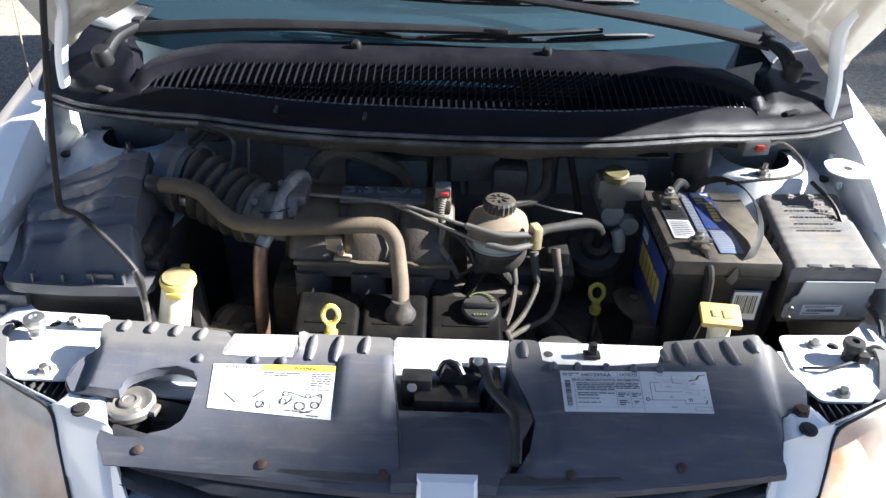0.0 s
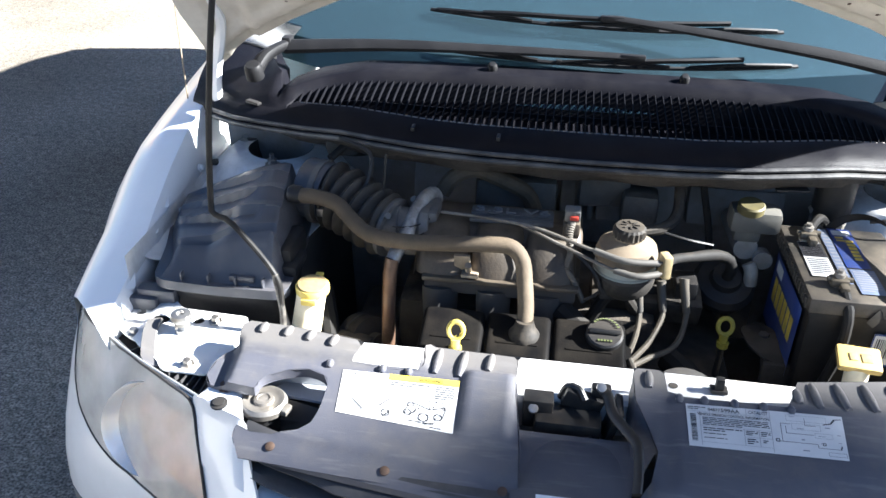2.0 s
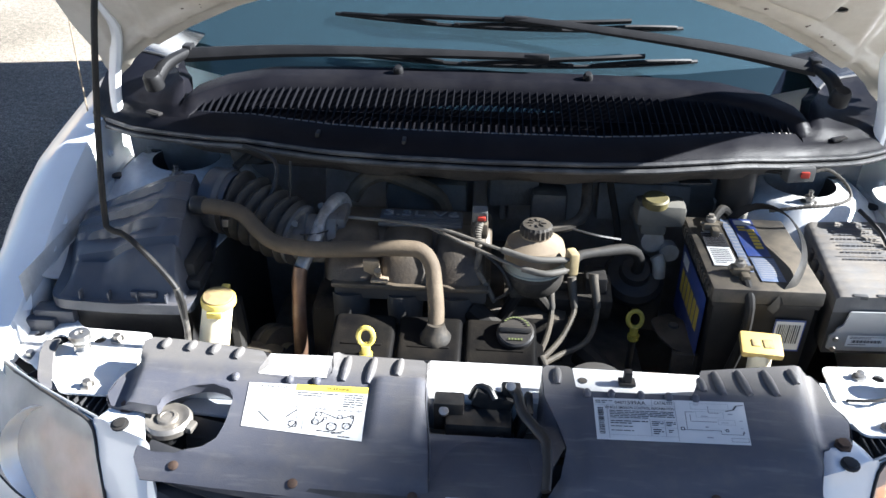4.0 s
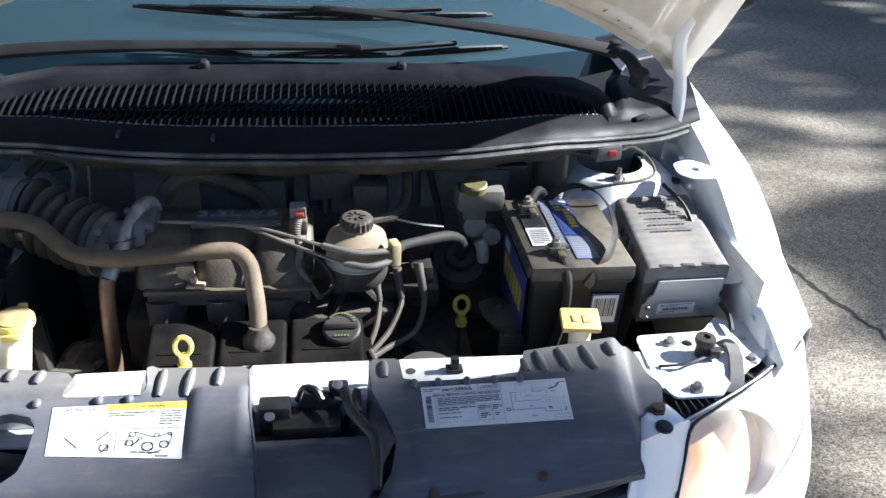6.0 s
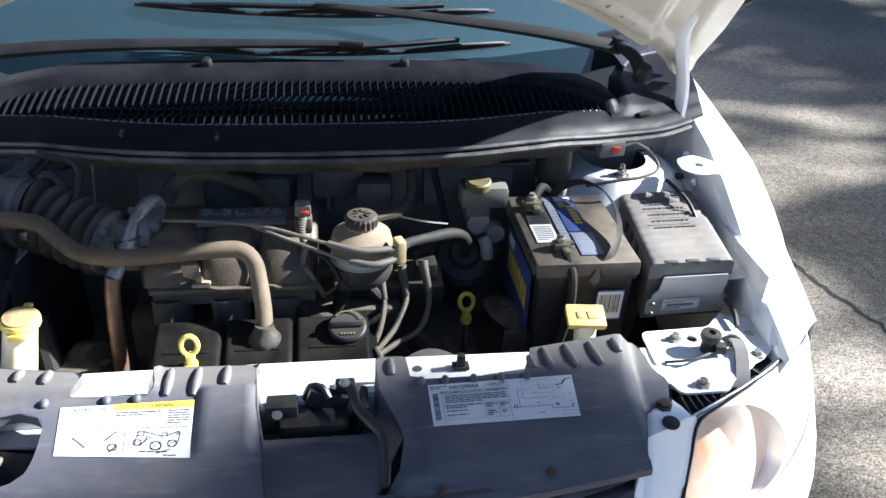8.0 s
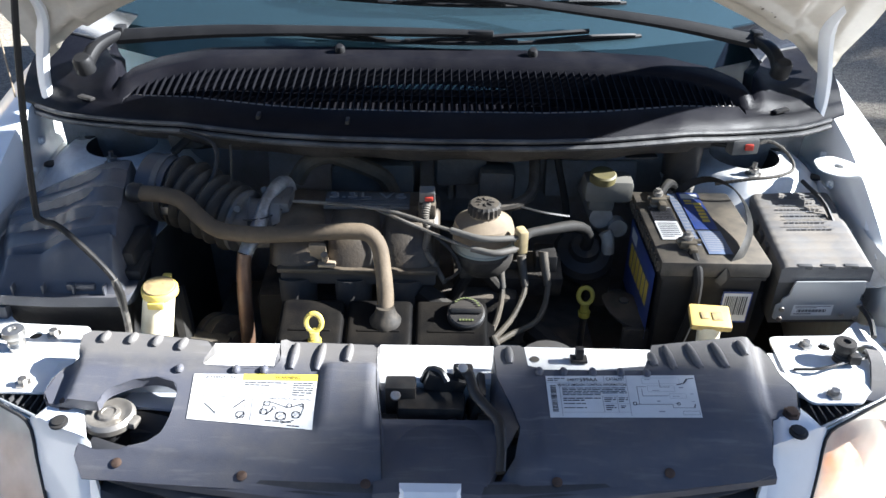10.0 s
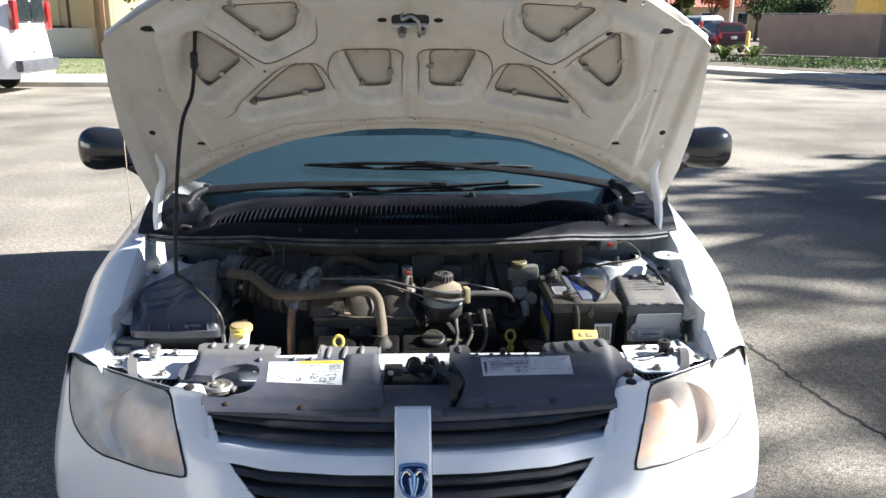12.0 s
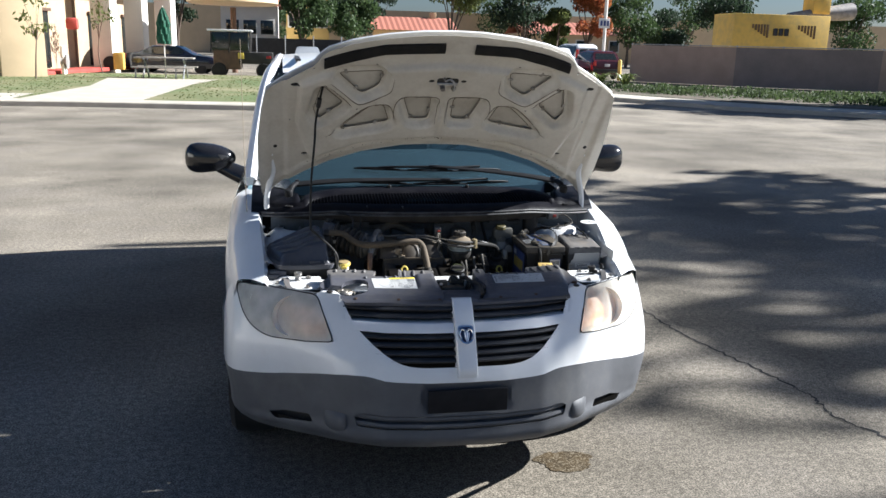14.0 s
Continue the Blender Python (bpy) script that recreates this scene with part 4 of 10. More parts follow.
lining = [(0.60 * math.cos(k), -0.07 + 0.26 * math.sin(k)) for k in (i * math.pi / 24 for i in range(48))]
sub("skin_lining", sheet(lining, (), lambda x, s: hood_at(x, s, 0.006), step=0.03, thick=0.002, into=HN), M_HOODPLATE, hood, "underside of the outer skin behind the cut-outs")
sub("inner_panel", sheet(hood_outline, holes, hood_under, step=0.009, thick=0.0015, into=HN), M_UNDERHOOD, hood, "yellowed white ribbed inner panel with grime", smooth=50)
# tubes round the cut-outs put gap shadow and rust into a dark colour
for p in POCKETS:
    for sgn in (-1, 1):
        edge = [hood_under(sgn * x, s, -0.0008) for x, s in cut_line(p, 0.012)]
        sub("gap_line", tube(bmesh.new(), [*edge, edge[0]], 0.0016, 5, 0.01, smooth=False), M_SHADEGRIME, hood, "dark line round a cut-out for its gap shadow and rust")
# dark plates just behind the slots stand in for the cavity's shade
for p in shade_plates:
    sub("hollow", sheet(p, (), lambda x, s: hood_under(x, s, 0.006), step=0.01, thick=0.003, into=HN), M_DARK, hood, "dark plate behind a pressed slot, in place of its shade")
# dark lines along the pressings' outer creases: grime, and crease shade put into colour
CREASES = [[(0.205, -0.215), (0.212, -0.12), (0.192, -0.062), (0.15, -0.052), (0.03, -0.054), (0.022, -0.12), (0.023, -0.225)],
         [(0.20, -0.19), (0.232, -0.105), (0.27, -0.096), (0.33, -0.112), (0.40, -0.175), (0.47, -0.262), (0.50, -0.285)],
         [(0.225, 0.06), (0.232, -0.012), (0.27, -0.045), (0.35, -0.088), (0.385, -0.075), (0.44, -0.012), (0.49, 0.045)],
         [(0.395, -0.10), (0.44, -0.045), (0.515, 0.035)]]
for line_ in CREASES:
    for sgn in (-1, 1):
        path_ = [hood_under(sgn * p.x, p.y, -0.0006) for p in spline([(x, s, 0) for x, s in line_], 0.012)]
        sub("grime_line", tube(bmesh.new(), path_, lambda t, m: 0.0004 + 0.0016 * math.sin(math.pi * min(max(t, 0.0), 1.0)) ** 0.5, 5, 0.01, smooth=False), M_SHADEGRIME, hood, "brown line for crease shade and grime")
# rusty spots and blistered sealer along the rear bead
rnd = random.Random(8)
for k in range(46):
    x = rnd.uniform(-0.62, 0.62)
    s_ = curve_at(REAR, abs(x)) + 0.058 + rnd.uniform(-0.006, 0.008)
    q = hood_under(x, s_, -0.001)
    bm = lathe(bmesh.new(), [(0.0005 + rnd.random() * 0.0035, 0.0), (0.0, 0.0012)], q, -HN, 8)
    sub("rust_spot", bm, M_SHADEGRIME if k % 3 else M_RUST, hood, "brown spot of rust and grime")
rnd = random.Random(21)
for p in POCKETS:
    for sgn in (-1, 1):
        loop = cut_line(p, 0.01)
        for k in (0.12, 0.45, 0.78):
            x, s = loop[int(k * len(loop)) + rnd.randint(-2, 2)]
            bm = boxed((0, 0, 0), (0.022, 0.014, 0.008), 0.003, Matrix.Rotation(rnd.uniform(0, 3), 3, "Z"))
            q = hood_under(sgn * x, s, 0.002)
            bmesh.ops.transform(bm, matrix=Matrix.Translation(q) @ HN.to_track_quat("Z", "Y").to_matrix().to_4x4(), verts=bm.verts)
            sub("mastic_dab", bm, M_MASTIC, hood, "dried mastic dab")
for sgn in (-1, 1):
    a, b = (0.035, 0.51) if sgn > 0 else (0.03, 0.515)
    rows = []
    for i in range(21):
        x = sgn * (a + 0.06 * (sgn > 0) + (b - a - 0.06 * (sgn > 0)) * i / 20)
        s1 = curve_at([(0, 0.235), (0.268, 0.225), (0.40, 0.196), (0.515, 0.158)], abs(x))
        rows.append([hood_under(x, s1 + ds, dn - 0.010) for ds, dn in ((0.0, 0.012), (-0.002, 0.0), (-0.02, -0.006), (-0.045, -0.004), (-0.052, 0.004), (-0.052, 0.012))])
    sub("weatherstrip", loft(bmesh.new(), rows, closed=True, caps=True), M_RUBBER, hood, "black foam weatherstrip")
bm = bmesh.new()
c = lambda x, s, o: hood_under(x, s, o + 0.012)
tube(bm, [c(-0.02, 0.075, -0.02), c(-0.018, 0.082, -0.045), c(0.0, 0.088, -0.052), c(0.02, 0.075, -0.05), c(0.022, 0.03, -0.048), c(0.02, 0.015, -0.02)], 0.004, 8, 0.006)
rod(bm, c(-0.02, 0.02, -0.012), c(-0.02, 0.02, -0.035), 0.012, 0.010)
rod(bm, c(0.03, 0.022, -0.012), c(0.03, 0.022, -0.03), 0.009, 0.008)
box(bm, c(0.0, 0.026, -0.018), (0.085, 0.02, 0.012), 0.003)
sub("striker", bm, M_STEEL, hood, "steel latch loop")
for sgn in (-1, 1):
    bm = bmesh.new()
    pts = [(0.748, 0.885, 1.365), (0.742, 0.91, 1.32), (0.735, 0.945, 1.27), (0.748, 0.968, 1.22), (0.765, 0.972, 1.15), (0.768, 0.968, 1.10), (0.762, 0.96, 1.05)]
    tube(bm, [(sgn * x, y, z) for x, y, z in pts], lambda t, m: 0.011 - 0.002 * t, 8, 0.02, 1.6)
    box(bm, (sgn * 0.742, 0.90, 1.335), (0.022, 0.012, 0.09), 0.003, Matrix.Rotation(radians(42), 3, "X"))
    rod(bm, (sgn * 0.735, 0.885, 1.36), (sgn * 0.738, 0.87, 1.35), 0.007)
    sub("hinge", bm, M_PAINT, hood, "white painted hinge arm")

# cowl: a raised body with a recessed air grille, ending in a rim before the glass
LIP = [(0.0, 0.742), (0.18, 0.747), (0.30, 0.760), (0.42, 0.788), (0.54, 0.826), (0.64, 0.866), (0.70, 0.893), (0.76, 0.935), (0.84, 1.0)]
GRILLE_F = [(0.0, 0.798), (0.20, 0.802), (0.30, 0.814), (0.42, 0.842), (0.52, 0.871), (0.585, 0.893)]
GRILLE_B = [(0.0, 0.962), (0.25, 0.960), (0.43, 0.953), (0.52, 0.934), (0.56, 0.912), (0.585, 0.893)]
RIM = [(0.0, 1.032), (0.30, 1.034), (0.45, 1.028), (0.54, 1.008), (0.585, 0.972), (0.612, 0.93)]
PANEL_END = [(0.60, 0.95), (0.64, 1.0), (0.675, 1.08), (0.716, 1.119), (0.78, 1.155), (0.84, 1.20)]
DECK = [(0, 0), (0.006, 0.008), (0.022, 0.018), (0.05, 0.030), (0.12, 0.040), (0.30, 0.056)]


def deck_z(x, y):
    """The cowl's top before the grille is cut in."""
    a = abs(x)
    return 1.103 + curve_at(DECK, y - curve_at(LIP, a)) - 0.10 * max(a - 0.45, 0)


def cowl_z(x, y):
    a = abs(x)
    z = deck_z(x, y)
    f, b = curve_at(GRILLE_F, a), curve_at(GRILLE_B, a)
    body = step01((0.615 - a) / 0.02)
    z += 0.020 * step01((y - b + 0.004) / 0.030) * body
    if a < 0.585 and y < b + 0.02:
        z -= 0.060 * step01((y - f) / 0.004) * step01((b - y + 0.004) / 0.014)
    if a > 0.60:
        l, e = curve_at(LIP, a), curve_at(PANEL_END, a)
        z += (1.158 - z) * step01((a - 0.60) / 0.03) * min(max((y - l - 0.03) / (e - l - 0.03), 0), 1)
    return z


rows = []
for i in range(141):
    x = -0.84 + 1.68 * i / 140
    a = abs(x)
    l, f, b = curve_at(LIP, a), curve_at(GRILLE_F, a), curve_at(GRILLE_B, a)
    if a > 0.585:
        f, b = l + 0.026, l + 0.05
    e = curve_at(RIM, a) if a < 0.615 else curve_at(PANEL_END, a)
    e = max(e, b + 0.03)
    ys = [l, l + 0.003, l + 0.010, l + 0.022, (l + 0.022 + f) / 2, f - 0.001, f, f + 0.002, f + 0.004, f + 0.010, *[f + 0.010 + (b - 0.02 - f) * k / 5 for k in range(1, 5)], b - 0.010, b - 0.004, b, b + 0.006, b + 0.012, b + 0.020, b + 0.028, (b + 0.028 + e) / 2, e - 0.004]
    for k in range(1, len(ys)):
        ys[k] = max(ys[k], ys[k - 1] + 0.0004)
    top_ = cowl_z(x, ys[-1])
    drop = 0.022 if a < 0.615 else 0.004
    rows.append([(x, l + 0.008, 1.086 - 0.10 * max(a - 0.45, 0)), (x, l + 0.001, 1.092 - 0.10 * max(a - 0.45, 0))] + [(x, y, cowl_z(x, y)) for y in ys] + [(x, ys[-1] + 0.004, top_ - 0.003), (x, ys[-1] + 0.005, top_ - drop), (x, ys[-1] + 0.05, top_ - drop - 0.006)])
cowl = piece("cowl", loft(bmesh.new(), rows), M_COWL, van, "black plastic cowl with a ribbed air grille", smooth=40)
for i in range(79):
    x = -0.578 + 1.156 * i / 78
    a = abs(x)
    f, b = curve_at(GRILLE_F, a) - 0.005, curve_at(GRILLE_B, a) + 0.006
    if b - f < 0.02:
        continue
    bm = bmesh.new()
    rows = []
    for j in range(6):
        y = f + (b - f) * j / 5
        top_ = deck_z(x, y) + 0.002 + 0.003 * step01(j / 5) - 0.006 * (j == 0)
        rows.append([(x - 0.0010, y, top_ - 0.006), (x - 0.0008, y, top_), (x + 0.0008, y, top_), (x + 0.0010, y, top_ - 0.006)])
    sub("slat", loft(bm, rows, closed=True, caps=True), M_FIN, cowl, smooth=0)
rows = []
for i in range(59):
    x = -0.575 + 1.15 * i / 58
    y = curve_at(GRILLE_F, abs(x)) + 0.005
    z = deck_z(x, y) - 0.006
    rows.append([(x, y, z - 0.016), (x, y, z), (x, y + 0.009, z + 0.002), (x, y + 0.010, z - 0.016)])
sub("front_rail", loft(bmesh.new(), rows, closed=True, caps=True), M_RAIL, cowl, "worn grey rail across the slats")
rows = []
for i in range(47):
    x = -0.545 + 1.09 * i / 46
    y = curve_at(GRILLE_F, abs(x)) + 0.50 * (curve_at(GRILLE_B, abs(x)) - curve_at(GRILLE_F, abs(x)))
    z = deck_z(x, y) - 0.012
    rows.append([(x, y, z - 0.008), (x, y, z), (x, y + 0.003, z), (x, y + 0.003, z - 0.008)])
sub("cross_rail", loft(bmesh.new(), rows, closed=True, caps=True), M_COWL, cowl)
# two scuffed rubber beads along the front edge
for dy, dz, r in ((-0.003, 0.002, 0.0045), (-0.006, -0.010, 0.0055)):
    pts = [(x, curve_at(LIP, abs(x)) + dy, 1.101 + dz - 0.10 * max(abs(x) - 0.45, 0)) for x in (i / 24 - 0.79 for i in range(39))]
    sub("seal", tube(bmesh.new(), pts, r, 8, 0.02), M_COWLSEAL, cowl, "scuffed rubber seal along the front edge")
for sgn in (-1, 1):
    bm = lathe(bmesh.new(), [(0.0, 0.012), (0.007, 0.011), (0.011, 0.004), (0.012, -0.012), (0.008, -0.02)], (sgn * 0.19, 1.004, cowl_z(0.19, 1.004) + 0.004), (0, -0.5, 1), 14)
    for v in bm.verts:
        v.co.x = sgn * 0.19 + (v.co.x - sgn * 0.19) * 0.9
    sub("washer_nozzle", bm, M_WIPER, cowl)
for x in (-0.315, -0.155):
    y = curve_at(LIP, abs(x)) + 0.026
    sub("clip", boxed((x, y, cowl_z(x, y) + 0.002), (0.007, 0.022, 0.008), 0.002), M_BLACK, cowl)
# panel ends beside the grille and hinge covers
for sgn in (-1, 1):
    bm = boxed((sgn * 0.665, 0.905, 1.108), (0.036, 0.012, 0.006), 0.002, Matrix.Rotation(sgn * 0.5, 3, "Z"))
    sub("end_tab", bm, M_BLACK, cowl)

# windscreen and wipers


def glass_at(x, s):
    """Windscreen: s from 0 at its base to 1 at the roof."""
    y = 1.02 + 0.86 * s + 0.26 * (x / 0.75) ** 2 * (1 - 0.3 * s)
    return Vector((x * (1 - 0.12 * s), y, 1.165 + 0.53 * s))


windscreen = piece("windscreen", loft(bmesh.new(), [[glass_at(-0.86 + 1.72 * i / 34, j / 12) for i in range(35)] for j in (-1, *range(13))]), M_GLASS, van, "tinted windscreen")
windscreen.visible_shadow = False
for sgn in (-1, 1):
    edge_line = [(sgn * a, curve_at(PANEL_END, a) - 0.002, 1.1585) for a in (0.66, 0.69, 0.72, 0.75, 0.78, 0.81, 0.838)]
    sub("glass_trim", tube(bmesh.new(), edge_line, 0.0032, 8, 0.02), M_COWLSEAL, windscreen, "thin pale trim along the glass corner")
    sub("corner_frit", loft(bmesh.new(), [edge_line, [tuple(glass_at(p[0], 0.02) + Vector((0, 0.004, -0.002))) for p in edge_line]]), M_GLOSSBLACK, windscreen)


def wiper(pivot, head, meet, blade_from, blade_to):
    """An arm with a thick head on its pivot, a flat tapering rod, and a blade of rubber held by bridges and claws."""
    def on(k, up):
        p = glass_at(blade_from[0] + (blade_to[0] - blade_from[0]) * k, blade_from[1] + (blade_to[1] - blade_from[1]) * k)
        return p + Vector((0, -0.53, 0.86)).normalized() * up

    p, h = Vector(pivot), Vector(head)
    m = on(meet, 0.036)
    arm = piece("wiper_arm", tube(bmesh.new(), [p + Vector((0, 0, -0.004)), p.lerp(h, 0.3) + Vector((0, 0, 0.012)), p.lerp(h, 0.7) + Vector((0, 0, 0.008)), h], lambda t, q: 0.019 - 0.006 * t, 12, 0.01, 0.8), M_WIPER, van, "black wiper arm")
    sub("arm_rod", tube(bmesh.new(), [h + (p - h) * 0.1, h.lerp(m, 0.3) + Vector((0, -0.004, 0.006)), h.lerp(m, 0.7) + Vector((0, -0.003, 0.005)), m], lambda t, q: 0.017 - 0.0095 * t, 8, 0.02, 0.6), M_WIPER, arm)
    sub("knuckle", boxed(h + Vector((0, 0, 0.004)), (0.020, 0.030, 0.026), 0.005), M_WIPER, arm)
    sub("pivot_cap", lathe(bmesh.new(), [(0, 0.020), (0.014, 0.019), (0.0185, 0.012), (0.019, -0.012)], p, (0, -0.35, 1), 20), M_WIPER, arm)
    sub("wiper_blade", tube(bmesh.new(), [on(k / 10, 0.006) for k in range(11)], 0.0048, 6, 0.03, 0.7), M_WIPER, arm)
    bm = bmesh.new()
    for a, b, lift_ in ((0.02, 0.30, 0.013), (0.36, 0.64, 0.015), (0.70, 0.98, 0.013)):
        tube(bm, [on(a, 0.009), on(a + (b - a) * 0.2, lift_), on((a + b) / 2, lift_ + 0.003), on(b - (b - a) * 0.2, lift_), on(b, 0.009)], 0.0042, 6, 0.02, 1.2)
    for a, b in ((0.16, 0.50), (0.50, 0.84)):
        tube(bm, [on(a, 0.018), on(a + (b - a) * 0.3, 0.026), on(a + (b - a) * 0.7, 0.030), on(b, 0.032)], 0.0052, 6, 0.02, 1.4)
    sub("bridge", bm, M_WIPER, arm)
    for k in (1, 3, 5, 6, 8, 9, 11, 13):
        sub("claw", boxed(on(k / 14, 0.010), (0.012, 0.010, 0.008), 0.002), M_WIPER, arm)
    sub("coupling", boxed(on(meet, 0.034), (0.05, 0.014, 0.014), 0.004), M_WIPER, arm)
    return arm


wiper((0.668, 0.955, 1.172), (0.640, 1.045, 1.205), 0.52, (-0.352, 0.137), (0.410, 0.120))
wiper((-0.665, 0.925, 1.165), (-0.625, 1.030, 1.195), 0.55, (-0.330, 0.030), (0.430, 0.026))

# fenders, roof and sides
for sgn in (-1, 1):
    side = "right" if sgn < 0 else "left"
    rows = []
    for y, xi, zi, xs_, zs, xo in ((0.375, 0.755, 0.890, 0.878, 0.886, 0.908), (0.44, 0.762, 0.910, 0.888, 0.905, 0.924), (0.55, 0.768, 0.942, 0.891, 0.940, 0.937), (0.65, 0.776, 0.986, 0.895, 0.972, 0.945), (0.75, 0.785, 1.020, 0.90, 0.998, 0.95),
                                   (0.86, 0.793, 1.048, 0.905, 1.022, 0.955), (0.97, 0.80, 1.066, 0.91, 1.036, 0.958), (1.2, 0.81, 1.09, 0.915, 1.07, 0.963), (1.40, 0.815, 1.12, 0.918, 1.095, 0.965)):
        wave = 0.0
        base = 0.66 if y < 0.62 else 0.70
        back = 0.155 * step01((0.97 - y) / 0.55)
        rows.append([(sgn * x, y + back * min(max((x - 0.757) / 0.15, 0), 1), z) for x, z in ((xi - 0.012, zi - 0.16), (xi - 0.008 + wave * 0.5, zi - 0.075), (xi - 0.010 + wave, zi - 0.035), (xi - 0.002, zi - 0.012), (xi + 0.006, zi), (0.5 * (xi + xs_), 0.5 * (zi + zs) + 0.006), (xs_ - 0.02, zs), (xs_ + 0.004, zs - 0.014), (xo - 0.014, zs - 0.06), (xo, zs - 0.13), (xo + 0.004, max(base + 0.05, zs - 0.22)), (xo, base))])
    fender = piece("fender", loft(bmesh.new(), rows), M_PAINT, van, "white painted front fender")
    # folded teeth along the inner lip
    for y in (0.43, 0.50, 0.625, 0.69):
        xi = curve_at([(0.395, 0.757), (0.44, 0.762), (0.55, 0.768), (0.65, 0.776), (0.75, 0.785)], y)
        zi = curve_at([(0.395, 0.892), (0.44, 0.908), (0.55, 0.942), (0.65, 0.976), (0.75, 1.006)], y)
        bm = bmesh.new()
        loft(bm, [[(sgn * (xi + 0.001), y + 0.024, zi + 0.002), (sgn * (xi + 0.001), y - 0.020, zi - 0.012)], [(sgn * (xi - 0.011), y - 0.004, zi - 0.014), (sgn * (xi - 0.011), y - 0.008, zi - 0.016)], [(sgn * (xi - 0.004), y + 0.014, zi - 0.036), (sgn * (xi - 0.004), y - 0.020, zi - 0.044)]])
        sub("lip_tooth", bm, M_PAINT, fender, smooth=0)
    # wheel arch skin below the fender
    rows = []
    for y in (0.62, 0.72, 0.85, 0.97, 1.10, 1.22, 1.32, 1.40):
        arch = 0.33 + math.sqrt(max(0.39 ** 2 - (y - 0.97) ** 2, 0.0)) if abs(y - 0.97) < 0.39 else 0.3
        rows.append([(sgn * 0.956, y, 0.72), (sgn * 0.958, y, max(arch, 0.34) if arch < 0.70 else 0.70), (sgn * 0.93, y, max(arch, 0.34) if arch < 0.70 else 0.70)])
    sub("arch_edge", loft(bmesh.new(), rows), M_PAINT, fender)
    wheel = piece("front_wheel", lathe(bmesh.new(), [(0.20, -0.11), (0.30, -0.108), (0.328, -0.085), (0.333, -0.03), (0.333, 0.03), (0.328, 0.085), (0.30, 0.108), (0.20, 0.11)], (sgn * 0.84, 0.97, 0.333), (1, 0, 0), 40), M_TYRE, van, "black tyre on a steel wheel")
    sub("rim", lathe(bmesh.new(), [(0, 0.09 * sgn), (0.06, 0.10 * sgn), (0.10, 0.08 * sgn), (0.185, 0.09 * sgn), (0.205, 0.105 * sgn), (0.205, -0.08 * sgn), (0.0, -0.02 * sgn)], (sgn * 0.84, 0.97, 0.333), (1, 0, 0), 32), M_ALU, wheel)
    wheel = piece("rear_wheel", lathe(bmesh.new(), [(0.20, -0.11), (0.30, -0.108), (0.328, -0.085), (0.333, 0.0), (0.328, 0.085), (0.30, 0.108), (0.20, 0.11)], (sgn * 0.84, 3.85, 0.333), (1, 0, 0), 32), M_TYRE, van)
    # body side below the glass
    rows = []
    for y in (1.40, 1.8, 2.4, 3.0, 3.6, 4.2, 4.6, 4.76):
        w = 0.97 - 0.16 * step01((y - 4.3) / 0.5)
        rows.append([(sgn * (w + dx), y, z) for dx, z in ((-0.06, 0.24), (-0.01, 0.34), (0.008, 0.55), (0.004, 0.8), (-0.006, 0.98), (-0.045, 1.10), (-0.06, 1.125))])
    piece("body_side", loft(bmesh.new(), rows), M_PAINT, van)
    # pillars and side glass
    glass_rows, roof_rail = [], []
    for y in (1.55, 1.75, 2.0, 2.4, 3.0, 3.6, 4.2, 4.55, 4.7):
        top = curve_at([(1.30, 1.14), (1.55, 1.38), (1.75, 1.53), (2.0, 1.645), (2.4, 1.685), (3.6, 1.70), (4.4, 1.68), (4.7, 1.6)], y)
        w = 0.915 - 0.16 * step01((y - 4.3) / 0.5)
        glass_rows.append([(sgn * (w - 0.02), y, 1.12), (sgn * (w - 0.02 - 0.24 * (top - 1.12)), y, top)])
    piece("side_glass", loft(bmesh.new(), glass_rows), M_SIDEGLASS, van, "dark tinted side windows")
    pill = [(0.80, 1.30, 1.16), (0.775, 1.55, 1.36), (0.74, 1.80, 1.555), (0.705, 2.02, 1.665), (0.68, 2.4, 1.70), (0.67, 3.2, 1.72), (0.66, 4.2, 1.70), (0.60, 4.65, 1.62)]
    piece("roof_rail", tube(bmesh.new(), [(sgn * (x + 0.055), y, z) for x, y, z in pill], lambda t, m: 0.038, 10, 0.06, 0.8), M_PAINT, van, "white windscreen pillar and roof rail")
    for y in (2.05, 3.25):
        piece("pillar_trim", loft(bmesh.new(), [[(sgn * 0.905, y, 1.12), (sgn * 0.905, y + 0.09, 1.12)], [(sgn * 0.775, y + 0.02, 1.68), (sgn * 0.775, y + 0.09, 1.68)]]), M_BLACK, van)
    # mirror
    bm = bmesh.new()
    bmesh.ops.create_uvsphere(bm, u_segments=28, v_segments=18, radius=1.0)
    for v in bm.verts:
        x, y, z = v.co
        f = 0.75 + 0.25 * (x * sgn)
        v.co = Vector((sgn * 1.062 + 0.128 * math.copysign(abs(x) ** 0.8, x), 1.515 + 0.075 * y - (0.0 if y < 0 else 0.045 * y), 1.25 + 0.098 * math.copysign(abs(z) ** 0.75, z) * f))
    mirror = piece("mirror_housing", bm, M_GLOSSBLACK, van, "glossy black door mirror")
    bm = tube(bmesh.new(), [(sgn * x, y, z) for x, y, z in ((1.03, 1.53, 1.215), (0.97, 1.53, 1.185), (0.90, 1.52, 1.155))], lambda t, m: 0.040 + 0.012 * t, 12, 0.02, 0.7)
    sub("mirror_arm", bm, M_GLOSSBLACK, mirror)
